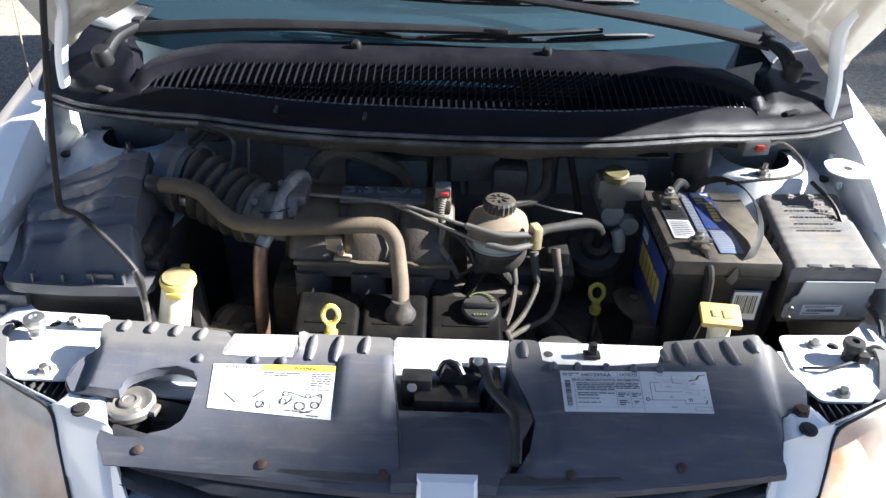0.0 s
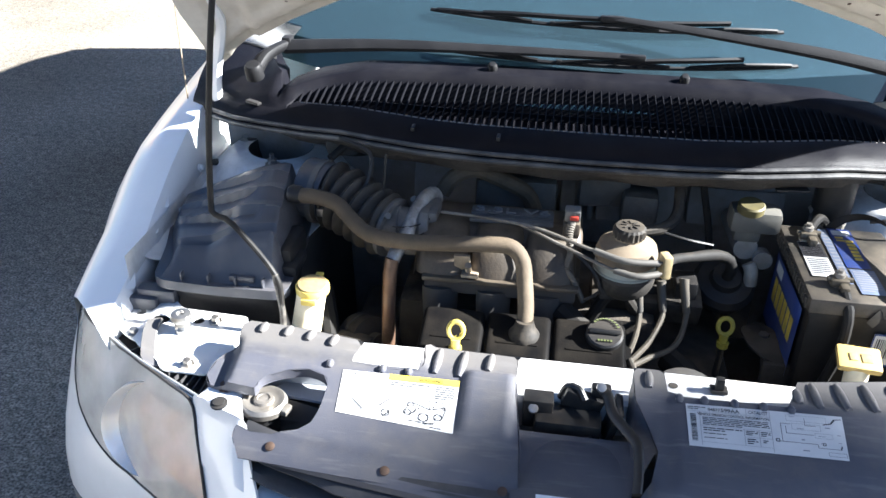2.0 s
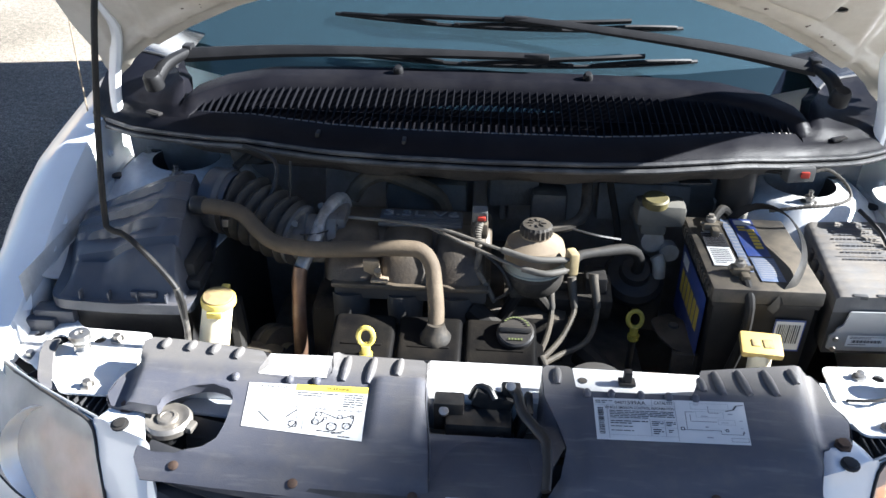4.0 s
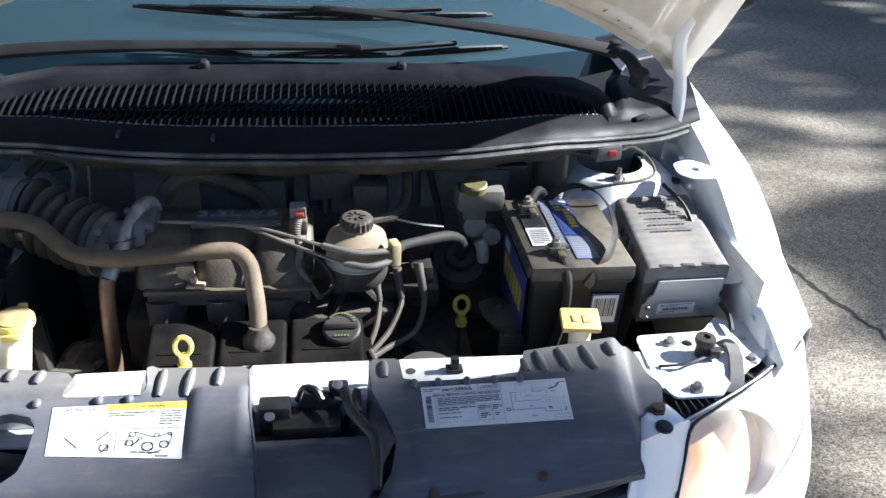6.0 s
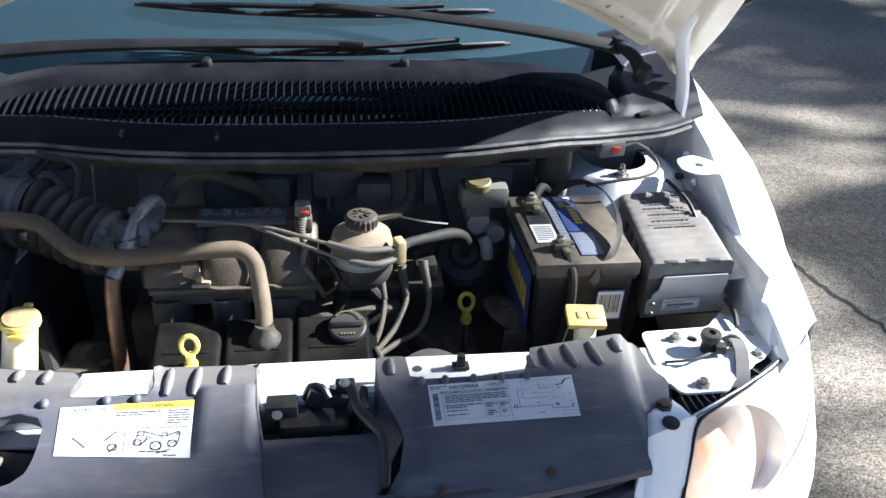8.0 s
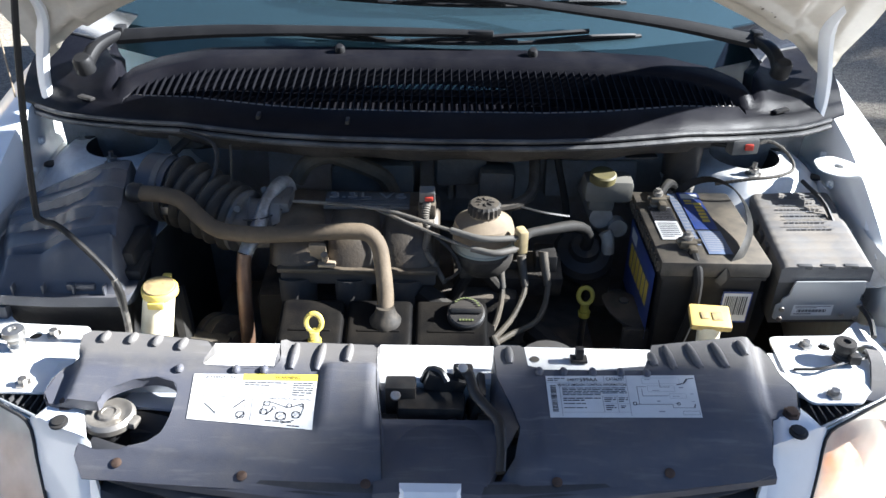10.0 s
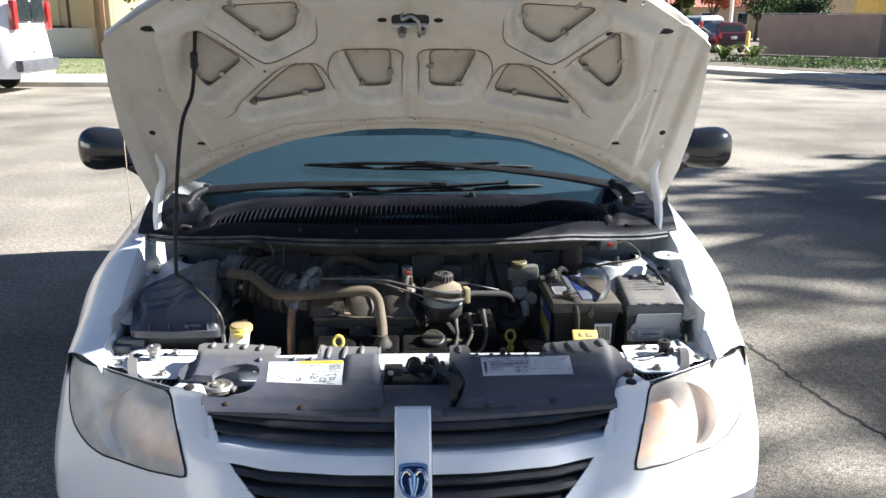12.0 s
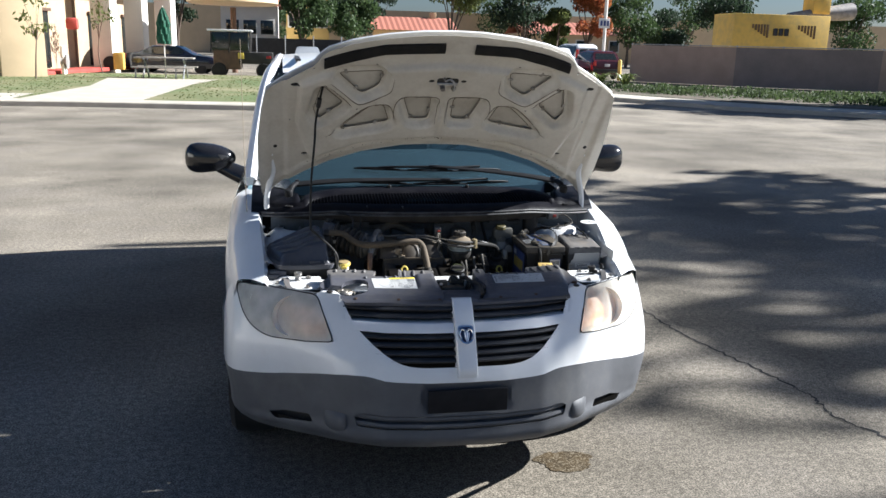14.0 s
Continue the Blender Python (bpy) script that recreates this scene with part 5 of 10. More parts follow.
roof = piece("roof", loft(bmesh.new(), [[(x * w, y, z + 0.035 * (1 - (x / 0.70) ** 2)) for x in (-0.70, -0.55, -0.3, 0, 0.3, 0.55, 0.70)] for y, z, w in
                                        ((1.86, 1.675, 0.98), (2.1, 1.71, 0.985), (2.6, 1.735, 0.99), (3.6, 1.745, 0.985), (4.4, 1.715, 0.95), (4.7, 1.62, 0.9))]), M_PAINT, van)
piece("roof_strip", boxed((-0.60, 2.6, 1.742), (0.03, 1.2, 0.012), 0.004), M_BLACK, van)
piece("tailgate", loft(bmesh.new(), [[(-0.81, 4.76, 0.3), (0.81, 4.76, 0.3)], [(-0.81, 4.78, 1.1), (0.81, 4.78, 1.1)], [(-0.6, 4.70, 1.62), (0.6, 4.70, 1.62)]]), M_PAINT, van)
piece("underbody", boxed((0, 2.75, 0.27), (1.8, 3.9, 0.06), 0.02), M_DARK, van)
piece("antenna_mast", tube(bmesh.new(), [(-0.86, 1.02, 1.03), (-0.865, 1.03, 1.3), (-0.87, 1.06, 1.85)], lambda t, m: 0.0018 - 0.0008 * t, 6, 0.1), M_DUSTMETAL, van, "thin whip antenna")

# cabin seen through the glass
dash = piece("dashboard", loft(bmesh.new(), [[(x, y + 0.22 * (x / 0.75) ** 2 * k, z) for x in (-0.76, -0.6, -0.4, -0.2, 0, 0.2, 0.4, 0.6, 0.76)] for y, z, k in ((1.07, 1.14, 1), (1.30, 1.165, 0.8), (1.55, 1.17, 0.4), (1.68, 1.14, 0.1), (1.72, 0.9, 0))]), M_DASH, van, "grey dashboard top")
for sgn, y in ((-1, 2.15), (1, 2.15), (-1, 3.0), (1, 3.0)):
    seat = piece("seat", boxed((sgn * 0.38, y + 0.12, 1.05), (0.46, 0.16, 0.66), 0.05, Matrix.Rotation(-0.2, 3, "X")), M_SEAT, van, "pale grey cloth seat")
    sub("headrest", boxed((sgn * 0.38, y + 0.21, 1.47), (0.25, 0.11, 0.17), 0.04, Matrix.Rotation(-0.2, 3, "X")), M_SEAT, seat)
piece("steering_wheel", tube(bmesh.new(), [(0.37 + 0.18 * math.cos(k), 1.74 - 0.09 * math.sin(k), 1.08 + 0.155 * math.sin(k)) for k in (i * math.pi / 10 for i in range(21))], 0.014, 8, 0.03), M_BLACK, van)
piece("cabin_floor", boxed((0, 3.0, 0.42), (1.8, 3.3, 0.04), 0.0), M_DASH, van)
piece("cabin_back", boxed((0, 4.6, 1.0), (1.5, 0.03, 1.1), 0.0), M_DASH, van)

# ---- engine bay shell ----
for sgn in (-1, 1):
    # apron with the strut tower
    tower = [(sgn * 0.625 + 0.069 * math.cos(k), 0.935 + 0.069 * math.sin(k)) for k in (i * math.pi / 12 for i in range(24))]
    ap = [(sgn * x, y) for x, y in ((0.50, 0.70), (0.62, 0.60), (0.775, 0.56), (0.79, 0.80), (0.80, 1.04), (0.48, 1.04), (0.46, 0.86))]

    def apron_z(x, y):
        r = math.hypot((abs(x) - 0.625), (y - 0.935))
        return 0.925 + 0.01 * step01((y - 0.62) / 0.2) + 0.062 * step01((0.165 - r) / 0.06) + 0.004 * step01((0.085 - r) / 0.01) + 0.02 * step01((abs(x) - 0.74) / 0.05)

    apron = piece("apron", sheet(ap, [tower], lambda x, y: Vector((x, y, apron_z(x, y))), step=0.02, thick=-0.003), M_BAYPAINT, van, "white painted inner fender and strut tower")
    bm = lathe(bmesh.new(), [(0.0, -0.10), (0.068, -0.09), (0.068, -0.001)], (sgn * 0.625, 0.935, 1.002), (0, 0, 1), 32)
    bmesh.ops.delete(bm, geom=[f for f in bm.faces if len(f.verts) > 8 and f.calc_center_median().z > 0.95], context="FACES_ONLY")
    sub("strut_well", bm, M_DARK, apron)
    sub("strut_mount", lathe(bmesh.new(), [(0.075, -0.075), (0.06, -0.055), (0.035, -0.05), (0.03, -0.03), (0, -0.028)], (sgn * 0.625, 0.935, 0.985), (0, 0, 1), 24), M_RUBBER, apron)
    for k in (radians(-95), radians(25), radians(150)):
        q = (sgn * (0.625 + 0.098 * math.cos(k)), 0.935 + 0.085 * math.sin(k), apron_z(0.625 + 0.098 * math.cos(k), 0.935 + 0.085 * math.sin(k)) + 0.003)
        bm = lathe(bmesh.new(), [(0.016, -0.004), (0.016, 0.0), (0.010, 0.001), (0.010, 0.010), (0.005, 0.011), (0.005, 0.022), (0, 0.023)], q, (0, 0, 1), 8)
        sub("strut_nut", bm, M_STEEL, apron)
    for q in ((0.745, 0.70), (0.70, 0.97), (0.76, 0.90)):
        sub("plug", lathe(bmesh.new(), [(0.014, 0.0), (0.013, 0.004), (0.0, 0.005)], (sgn * q[0], q[1], apron_z(*q) + 0.002), (0, 0, 1), 14), M_BLACK, apron)
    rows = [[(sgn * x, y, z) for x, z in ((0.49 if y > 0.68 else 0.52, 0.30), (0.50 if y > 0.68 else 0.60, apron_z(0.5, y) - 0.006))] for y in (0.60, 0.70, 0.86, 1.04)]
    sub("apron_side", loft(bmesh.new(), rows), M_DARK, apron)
    rows = [[(sgn * 0.752, y, 0.55), (sgn * 0.766, y, 0.97)] for y in (0.50, 0.80, 1.05)]
    piece("inner_wall", loft(bmesh.new(), rows), M_BAYPAINT, van)
    # keyhole bracket by the fender
    if sgn > 0:
        br = [(0.0, 0.0), (0.05, 0.0), (0.075, 0.03), (0.07, 0.085), (0.03, 0.10), (0.0, 0.06)]
        hole = [(0.035 + 0.009 * math.cos(k), 0.048 + 0.012 * math.sin(k)) for k in (i * math.pi / 5 for i in range(10))]
        bm = sheet(rounded(br, 0.015), [hole], lambda u, v: Vector((sgn * (0.79 - u), 0.765 + 0.9 * v, 1.036 + 0.05 * (0.07 - u))), step=0.02, thick=0.003)
        piece("fender_bracket", bm, M_BAYPAINT, van)
    # bolts along the inner flange
    for y, dz in ((0.62, -0.05), (0.72, -0.04), (0.86, -0.045), (0.93, -0.03)):
        q = Vector((sgn * curve_at([(0.395, 0.745), (0.65, 0.764), (0.97, 0.788)], y), y, curve_at([(0.395, 0.897), (0.65, 0.968), (0.97, 1.045)], y) + dz))
        piece("flange_bolt", lathe(bmesh.new(), [(0.009, 0), (0.009, 0.003), (0.006, 0.004), (0.006, 0.009), (0, 0.01)], q, (-sgn, 0, 0.2), 6), M_PAINT, van)

rows = [[(x, curve_at(LIP, abs(x)) + 0.010, 1.088 - 0.10 * max(abs(x) - 0.45, 0)), (x, curve_at(LIP, abs(x)) + 0.016 + 0.003 * math.sin(x * 61), 1.070), (x, curve_at(LIP, abs(x)) + 0.030 + 0.006 * math.sin(x * 37), 1.052), (x, curve_at(LIP, abs(x)) + 0.085, 1.040), (x, 0.985, 1.035)] for x in [i / 40 - 0.75 for i in range(61)]]
piece("cowl_underside", loft(bmesh.new(), rows), M_UNDERCOWL, van, "dusty black underside of the cowl")
rows = [[(x, 0.96, 1.06), (x, 0.965, 0.98), (x, 0.985, 0.90), (x, 1.03, 0.30)] for x in [i / 20 - 0.75 for i in range(31)]]
piece("firewall", loft(bmesh.new(), rows), M_FIREWALL, van, "grimy grey pressed firewall")
for (x0, x1), (z0, z1), d in (((-0.34, -0.14), (0.90, 0.98), 0.012), ((-0.118, -0.045), (0.875, 0.935), 0.016), ((-0.03, 0.0), (0.88, 0.965), 0.010), ((0.028, 0.040), (0.88, 0.965), 0.012), ((0.045, 0.115), (0.885, 0.965), 0.018), ((0.15, 0.21), (0.88, 0.97), 0.014), ((0.23, 0.42), (0.89, 0.97), 0.010)):
    panel = piece("firewall_pressing", boxed(((x0 + x1) / 2, 0.968 - d / 2, (z0 + z1) / 2), (x1 - x0, d + 0.02, z1 - z0), 0.006, Matrix.Rotation(-0.2, 3, "X")), M_FIREWALL, van)
    if d == 0.016:
        sub("grommet", lathe(bmesh.new(), [(0.013, -0.004), (0.012, 0.004), (0.006, 0.005), (0, 0.001)], (-0.083, 0.946, 0.902), (0, -1, 0.25), 16), M_DARK, panel)
# unseen floor panel added to block ground light and stop sun leaking through
piece("splash_shield", boxed((0, 0.675, 0.31), (1.25, 0.66, 0.02), 0.0), M_DARK, van)
piece("radiator", boxed((0, 0.30, 0.60), (1.0, 0.05, 0.50), 0.005), M_DARK, van)

# radiator crossmember and headlamp brackets
bm = bmesh.new()
rows = []
for i in range(25):
    x = -0.56 + 1.12 * i / 24
    y = 0.40 + 0.02 * (1 - (x / 0.56) ** 2) * 0.4
    rows.append([(x, y - 0.055, 0.80), (x, y - 0.055, 0.882), (x, y - 0.05, 0.888), (x, y + 0.028, 0.889), (x, y + 0.034, 0.884), (x, y + 0.034, 0.82)])
crossmember = piece("crossmember", loft(bm, rows, closed=True, caps=True), M_BAYPAINT, van, "white painted radiator crossmember")
# dark discs laid on the closed top stand in for shaded holes
for x, y in ((0.158, 0.405), (0.62, 0.40)):
    sub("hole", lathe(bmesh.new(), [(0.0075, 0.0), (0.0, 0.001)], (x, y, 0.8895), (0, 0, 1), 14), M_DARK, crossmember)
bm = boxed((0.225, 0.402, 0.902), (0.013, 0.012, 0.026), 0.003)
box(bm, (0.225, 0.402, 0.893), (0.026, 0.018, 0.006), 0.002)
sub("bump_stop", bm, M_BLACK, crossmember)
for sgn in (-1, 1):
    pl = [(0.540, 0.468), (0.66, 0.474), (0.70, 0.515), (0.757, 0.52), (0.785, 0.450), (0.754, 0.420), (0.694, 0.372), (0.652, 0.346), (0.634, 0.322), (0.556, 0.321), (0.535, 0.385)]
    hl = [[(x + r * math.cos(k), y + r * q * math.sin(k)) for k in (i * math.pi / 6 for i in range(12))] for x, y, r, q in ((0.620, 0.444, 0.010, 1), (0.690, 0.437, 0.022, 0.7), (0.735, 0.468, 0.009, 0.9))]
    fl = lambda poly: [(sgn * x, y) for x, y in poly]
    bz = lambda x, y: 0.882 + 0.010 * step01((y - 0.372) / 0.014) * step01((0.72 - abs(x)) / 0.02) - 0.05 * max(abs(x) - 0.69, 0)
    plate = piece("lamp_bracket", sheet(fl(rounded(pl, 0.012)), [fl(h) for h in hl], lambda x, y: Vector((x, y, bz(x, y))), step=0.014, thick=-0.004), M_BAYPAINT, van, "white painted headlamp mounting plate")
    # white tab of the fascia that is bolted to the radiator support
    rows = []
    for y, z, x0, x1 in ((None, 0.80, 0.447, 0.545), (None, 0.835, 0.455, 0.556), (None, 0.862, 0.458, 0.564), (0.212, 0.878, 0.462, 0.563), (0.232, 0.884, 0.468, 0.559), (0.262, 0.886, 0.480, 0.552), (0.290, 0.886, 0.490, 0.545), (0.306, 0.886, 0.498, 0.537), (0.315, 0.885, 0.508, 0.528)):
        row = []
        for k in range(9):
            x = x0 + (x1 - x0) * k / 8
            e = 0.005 if k in (0, 8) else 0.0
            p = nose(sgn * x, z)
            row.append((p.x, (p.y - 0.003 if y is None else max(y, nose(sgn * x, 0.866).y + 0.10 * (z - 0.862))) + e * 0.5, z - e))
        rows.append(row)
    sub("fascia_tab", loft(bmesh.new(), rows), M_PAINT, plate, "white painted fascia tab", smooth=60)
    for x, y in ((0.514, 0.291), (0.511, 0.254)):
        bm = lathe(bmesh.new(), [(0.013, 0), (0.013, 0.003), (0.009, 0.004), (0.009, 0.009 if y > 0.27 else 0.006), (0.0, 0.010 if y > 0.27 else 0.007)], (sgn * x, y, 0.886), (0, -0.1, 1), 12 if y < 0.27 else 6)
        sub("bolt" if y > 0.27 else "push_pin", bm, M_RUST if y > 0.27 else M_BLACK, plate)
    for x, y in ((0.590, 0.443), (0.596, 0.338), (0.716, 0.402)):
        bm = lathe(bmesh.new(), [(0.012, 0), (0.012, 0.003), (0.007, 0.004), (0.007, 0.011), (0.0, 0.012)], (sgn * x, y, bz(x, y) + 0.001), (0, 0, 1), 6)
        sub("bolt", bm, M_STEEL, plate)
    post = lathe(bmesh.new(), [(0.013, -0.01), (0.013, 0.006), (0.0115, 0.008), (0.013, 0.010), (0.0115, 0.013), (0.013, 0.016), (0.012, 0.021), (0.016, 0.022), (0.0175, 0.027), (0.016, 0.034), (0.007, 0.035), (0.0055, 0.031), (0, 0.031)], (sgn * 0.633, 0.411, 0.893), (0, 0, 1), 16)
    sub("hood_stop", post, M_STEEL if sgn < 0 else M_BLACK, plate, "threaded hood stop post")
    # black lamp shroud with ribs at the bracket's front
    bm = bmesh.new()
    rows = [[(sgn * x, y0 + 0.002, 0.874), (sgn * x, y0 + 0.006, 0.871), (sgn * x, y0 + 0.012, 0.867), (sgn * x, y1, 0.862), (sgn * x, y1 + 0.012, 0.873)] for x, y0, y1 in ((0.543, 0.270, 0.332), (0.575, 0.286, 0.346), (0.61, 0.303, 0.346), (0.67, 0.336, 0.376), (0.725, 0.370, 0.416), (0.775, 0.410, 0.455))]
    loft(bm, rows)
    shroud = piece("lamp_shroud", bm, M_BLACK, van, "black ribbed lamp shroud in the slot before the plate")
    for k in range(6):
        p, q = Vector((0.556 + 0.011 * k, 0.330 + 0.002 * k, 0.868)), Vector((0.556 + 0.013 * k, 0.285 + 0.007 * k, 0.866))
        sub("rib", boxed((sgn * (p.x + q.x) / 2, (p.y + q.y) / 2, 0.870), (0.002, (p - q).length, 0.012), 0.0, Matrix.Rotation(sgn * math.atan2(q.x - p.x, p.y - q.y), 3, "Z")), M_PDBDARK, shroud)
    for x, y in ((0.668, 0.350), (0.700, 0.370)):
        sub("rib", boxed((sgn * x, y + 0.006, 0.870), (0.002, 0.036, 0.012), 0.0, Matrix.Rotation(sgn * 0.5, 3, "Z")), M_PDBDARK, shroud)
    sub("edge_seal", tube(bmesh.new(), [(sgn * x, y, z) for x, y, z in ((0.548, 0.274, 0.875), (0.61, 0.305, 0.878), (0.67, 0.337, 0.880), (0.725, 0.371, 0.881), (0.765, 0.402, 0.880))], 0.0022, 6, 0.02), M_PDBPLATE, shroud, "pale lens edge")
    # lamp adjuster by the stop
    rows = []
    for x, y, z in ((0.690, 0.432, 0.886), (0.686, 0.424, 0.900), (0.682, 0.408, 0.904), (0.680, 0.390, 0.900), (0.676, 0.370, 0.886), (0.668, 0.350, 0.880), (0.652, 0.334, 0.874)):
        rows.append([(sgn * (x - 0.012), y + 0.002, z), (sgn * (x - 0.010), y + 0.003, z + 0.003), (sgn * (x + 0.010), y - 0.003, z + 0.003), (sgn * (x + 0.012), y - 0.002, z)])
    sub("lamp_clip", loft(bmesh.new(), rows, closed=True, caps=True), M_COVER, shroud)
# cable over the left-hand bracket
piece("release_cable", tube(bmesh.new(), [(0.55, 0.385, 0.893), (0.59, 0.38, 0.899), (0.63, 0.392, 0.902), (0.665, 0.405, 0.900), (0.69, 0.425, 0.892)], 0.0024, 6), M_BLACK, van)
piece("cable_clip", boxed((0.645, 0.398, 0.905), (0.018, 0.016, 0.016), 0.003), M_BLACK, van)

# ---- radiator cover ----
cover = thing("radiator_cover", "dark grey moulded plastic radiator cover with two stickers", "engine cover", (0, 0.3, 0.87))
CZ = lambda y: 0.90 + 0.25 * (y - 0.255)
CO = [(-0.455, 0.172), (-0.356, 0.165), (-0.236, 0.158), (-0.10, 0.150), (-0.062, 0.148), (-0.066, 0.20), (-0.070, 0.25), (-0.079, 0.31), (-0.081, 0.374), (-0.087, 0.380), (-0.216, 0.384), (-0.223, 0.380), (-0.228, 0.338), (-0.331, 0.341), (-0.321, 0.366), (-0.330, 0.377), (-0.436, 0.390), (-0.505, 0.393), (-0.516, 0.385), (-0.514, 0.354), (-0.541, 0.337), (-0.549, 0.305),
      (-0.537, 0.287), (-0.499, 0.280), (-0.463, 0.276), (-0.460, 0.288), (-0.451, 0.300), (-0.422, 0.314), (-0.391, 0.319), (-0.366, 0.311), (-0.357, 0.296), (-0.358, 0.255), (-0.364, 0.230), (-0.380, 0.216), (-0.416, 0.206), (-0.448, 0.208), (-0.470, 0.214), (-0.472, 0.200)]
CR = [(0.064, 0.148), (0.30, 0.164), (0.43, 0.180), (0.458, 0.190), (0.462, 0.212), (0.484, 0.282), (0.522, 0.284), (0.534, 0.330), (0.518, 0.358), (0.512, 0.388), (0.500, 0.408), (0.47, 0.406), (0.328, 0.387), (0.307, 0.338), (0.161, 0.337), (0.140, 0.347), (0.137, 0.378), (0.130, 0.383), (0.098, 0.383), (0.091, 0.376), (0.094, 0.327), (0.112, 0.28), (0.122, 0.245), (0.112, 0.20)]
RIDGE_L = [(-0.50, 0.222), (-0.425, 0.211), (-0.28, 0.198), (-0.13, 0.186), (-0.06, 0.180)]
RIDGE_R = [(0.06, 0.176), (0.137, 0.184), (0.283, 0.203), (0.364, 0.220), (0.454, 0.234), (0.54, 0.25)]


def cover_at(x, y):
    """Two dished halves: raised lobes and tabs behind a ridge, a steeper apron before it."""
    z = CZ(y)
    ridge = curve_at(RIDGE_L if x < 0 else RIDGE_R, x)
    z -= 0.20 * max(ridge - y, 0) + 0.004 * step01((ridge - y) / 0.008)
    if x < 0:
        z -= 0.016 * step01((-0.505 - x) / 0.014) * step01((0.366 - y) / 0.014)
        z += 0.010 * step01((x + 0.163) / 0.014) * step01((-0.076 - x) / 0.012) * step01((y - 0.226) / 0.02) * step01((0.350 - y) / 0.012)
        z += 0.006 * step01((y - 0.338) / 0.010) * step01((-0.215 - x) / 0.01 + 0.5)
    else:
        z -= 0.022 * step01((x - 0.462 - 0.10 * max(y - 0.30, 0)) / 0.024)
        z += 0.008 * step01((x - 0.135) / 0.02) * step01((y - ridge + 0.002) / 0.02) * step01((0.470 - x) / 0.02) * step01((0.352 - y) / 0.012) * 0.5
        z -= 0.020 * step01((0.118 - x) / 0.03) * step01((0.30 - y) / 0.04)
    return Vector((x, y, z))


left_cover = piece("left_half", sheet(CO, [], cover_at, step=0.0075, thick=-0.003), M_COVER, cover, smooth=45)
right_cover = piece("right_half", sheet(CR, [], cover_at, step=0.0075, thick=-0.003), M_COVER, cover, smooth=45)
# turned-down rims along the visible edges
for half_, line_ in ((left_cover, CO[4:11]), (left_cover, CO[11:17]), (left_cover, CO[18:38]), (right_cover, CR[4:13]), (right_cover, CR[16:24])):
    rows = [[cover_at(x, y) + Vector((0, 0, 0.0005)), cover_at(x, y) + Vector((0, 0, -0.016))] for x, y in ((p.x, p.y) for p in spline([(x, y, 0) for x, y in line_], 0.01))]
    bm = bmesh.new()
    loft(bm, rows)
    sub("rim", bm, M_COVER, half_)
RIBS = [((-0.478, 0.390), (-0.484, 0.372)), ((-0.437, 0.388), (-0.444, 0.370)), ((-0.400, 0.385), (-0.407, 0.366)), ((-0.362, 0.380), (-0.369, 0.360)), ((-0.199, 0.379), (-0.203, 0.335)), ((-0.160, 0.379), (-0.166, 0.333)), ((-0.120, 0.379), (-0.124, 0.346)),
        ((0.113, 0.378), (0.114, 0.350)), ((0.322, 0.372), (0.327, 0.348)), ((0.346, 0.385), (0.354, 0.341)), ((0.381, 0.389), (0.393, 0.344)), ((0.420, 0.392), (0.432, 0.346)), ((0.459, 0.396), (0.466, 0.371))]
for (xa, ya), (xb, yb) in RIBS:
    pts = [cover_at(xa + (xb - xa) * k / 6, ya + (yb - ya) * k / 6) + Vector((0, 0, 0.0004)) for k in range(7)]
    bm = tube(bmesh.new(), pts, lambda t, m: 0.0068 * (0.25 + 0.75 * math.sin(math.pi * min(max(t, 0.03), 0.97)) ** 0.35), 12, 0.003)
    sub("rib", bm, M_COVER, left_cover if xa < 0 else right_cover)
for c in (-0.362, -0.281, -0.241, 0.155, 0.190, 0.232, 0.272, 0.310):
    bm = tube(bmesh.new(), [cover_at(c, 0.326), cover_at(c, 0.332) + Vector((0, 0, 0.001)), cover_at(c, 0.339)], lambda t, m: 0.0062 * (0.3 + 0.7 * math.sin(math.pi * min(max(t, 0.05), 0.95)) ** 0.5), 10, 0.002)
    sub("nub", bm, M_COVER, left_cover if c < 0 else right_cover)
centre = sheet([(-0.066, 0.145), (0.066, 0.145), (0.115, 0.25), (0.10, 0.286), (-0.076, 0.286)], (), lambda x, y: Vector((x, y, 0.872 - 0.03 * step01((0.165 - y) / 0.02))), step=0.02, thick=-0.003)
piece("latch_well", centre, M_COVER, cover)
bm = bmesh.new()
loft(bm, [[(-0.080, 0.372, 0.925), (-0.078, 0.31, 0.913), (-0.069, 0.25, 0.898), (-0.061, 0.150, 0.866)], [(-0.076, 0.372, 0.87), (-0.074, 0.31, 0.865), (-0.064, 0.25, 0.868), (-0.058, 0.150, 0.84)]])
piece("well_wall", bm, M_COVER, cover)
bm = bmesh.new()
loft(bm, [[(0.092, 0.372, 0.928), (0.095, 0.327, 0.916), (0.121, 0.25, 0.894), (0.064, 0.150, 0.862)], [(0.088, 0.372, 0.87), (0.086, 0.327, 0.865), (0.088, 0.25, 0.868), (0.058, 0.150, 0.84)]])
piece("well_wall", bm, M_COVER, cover)
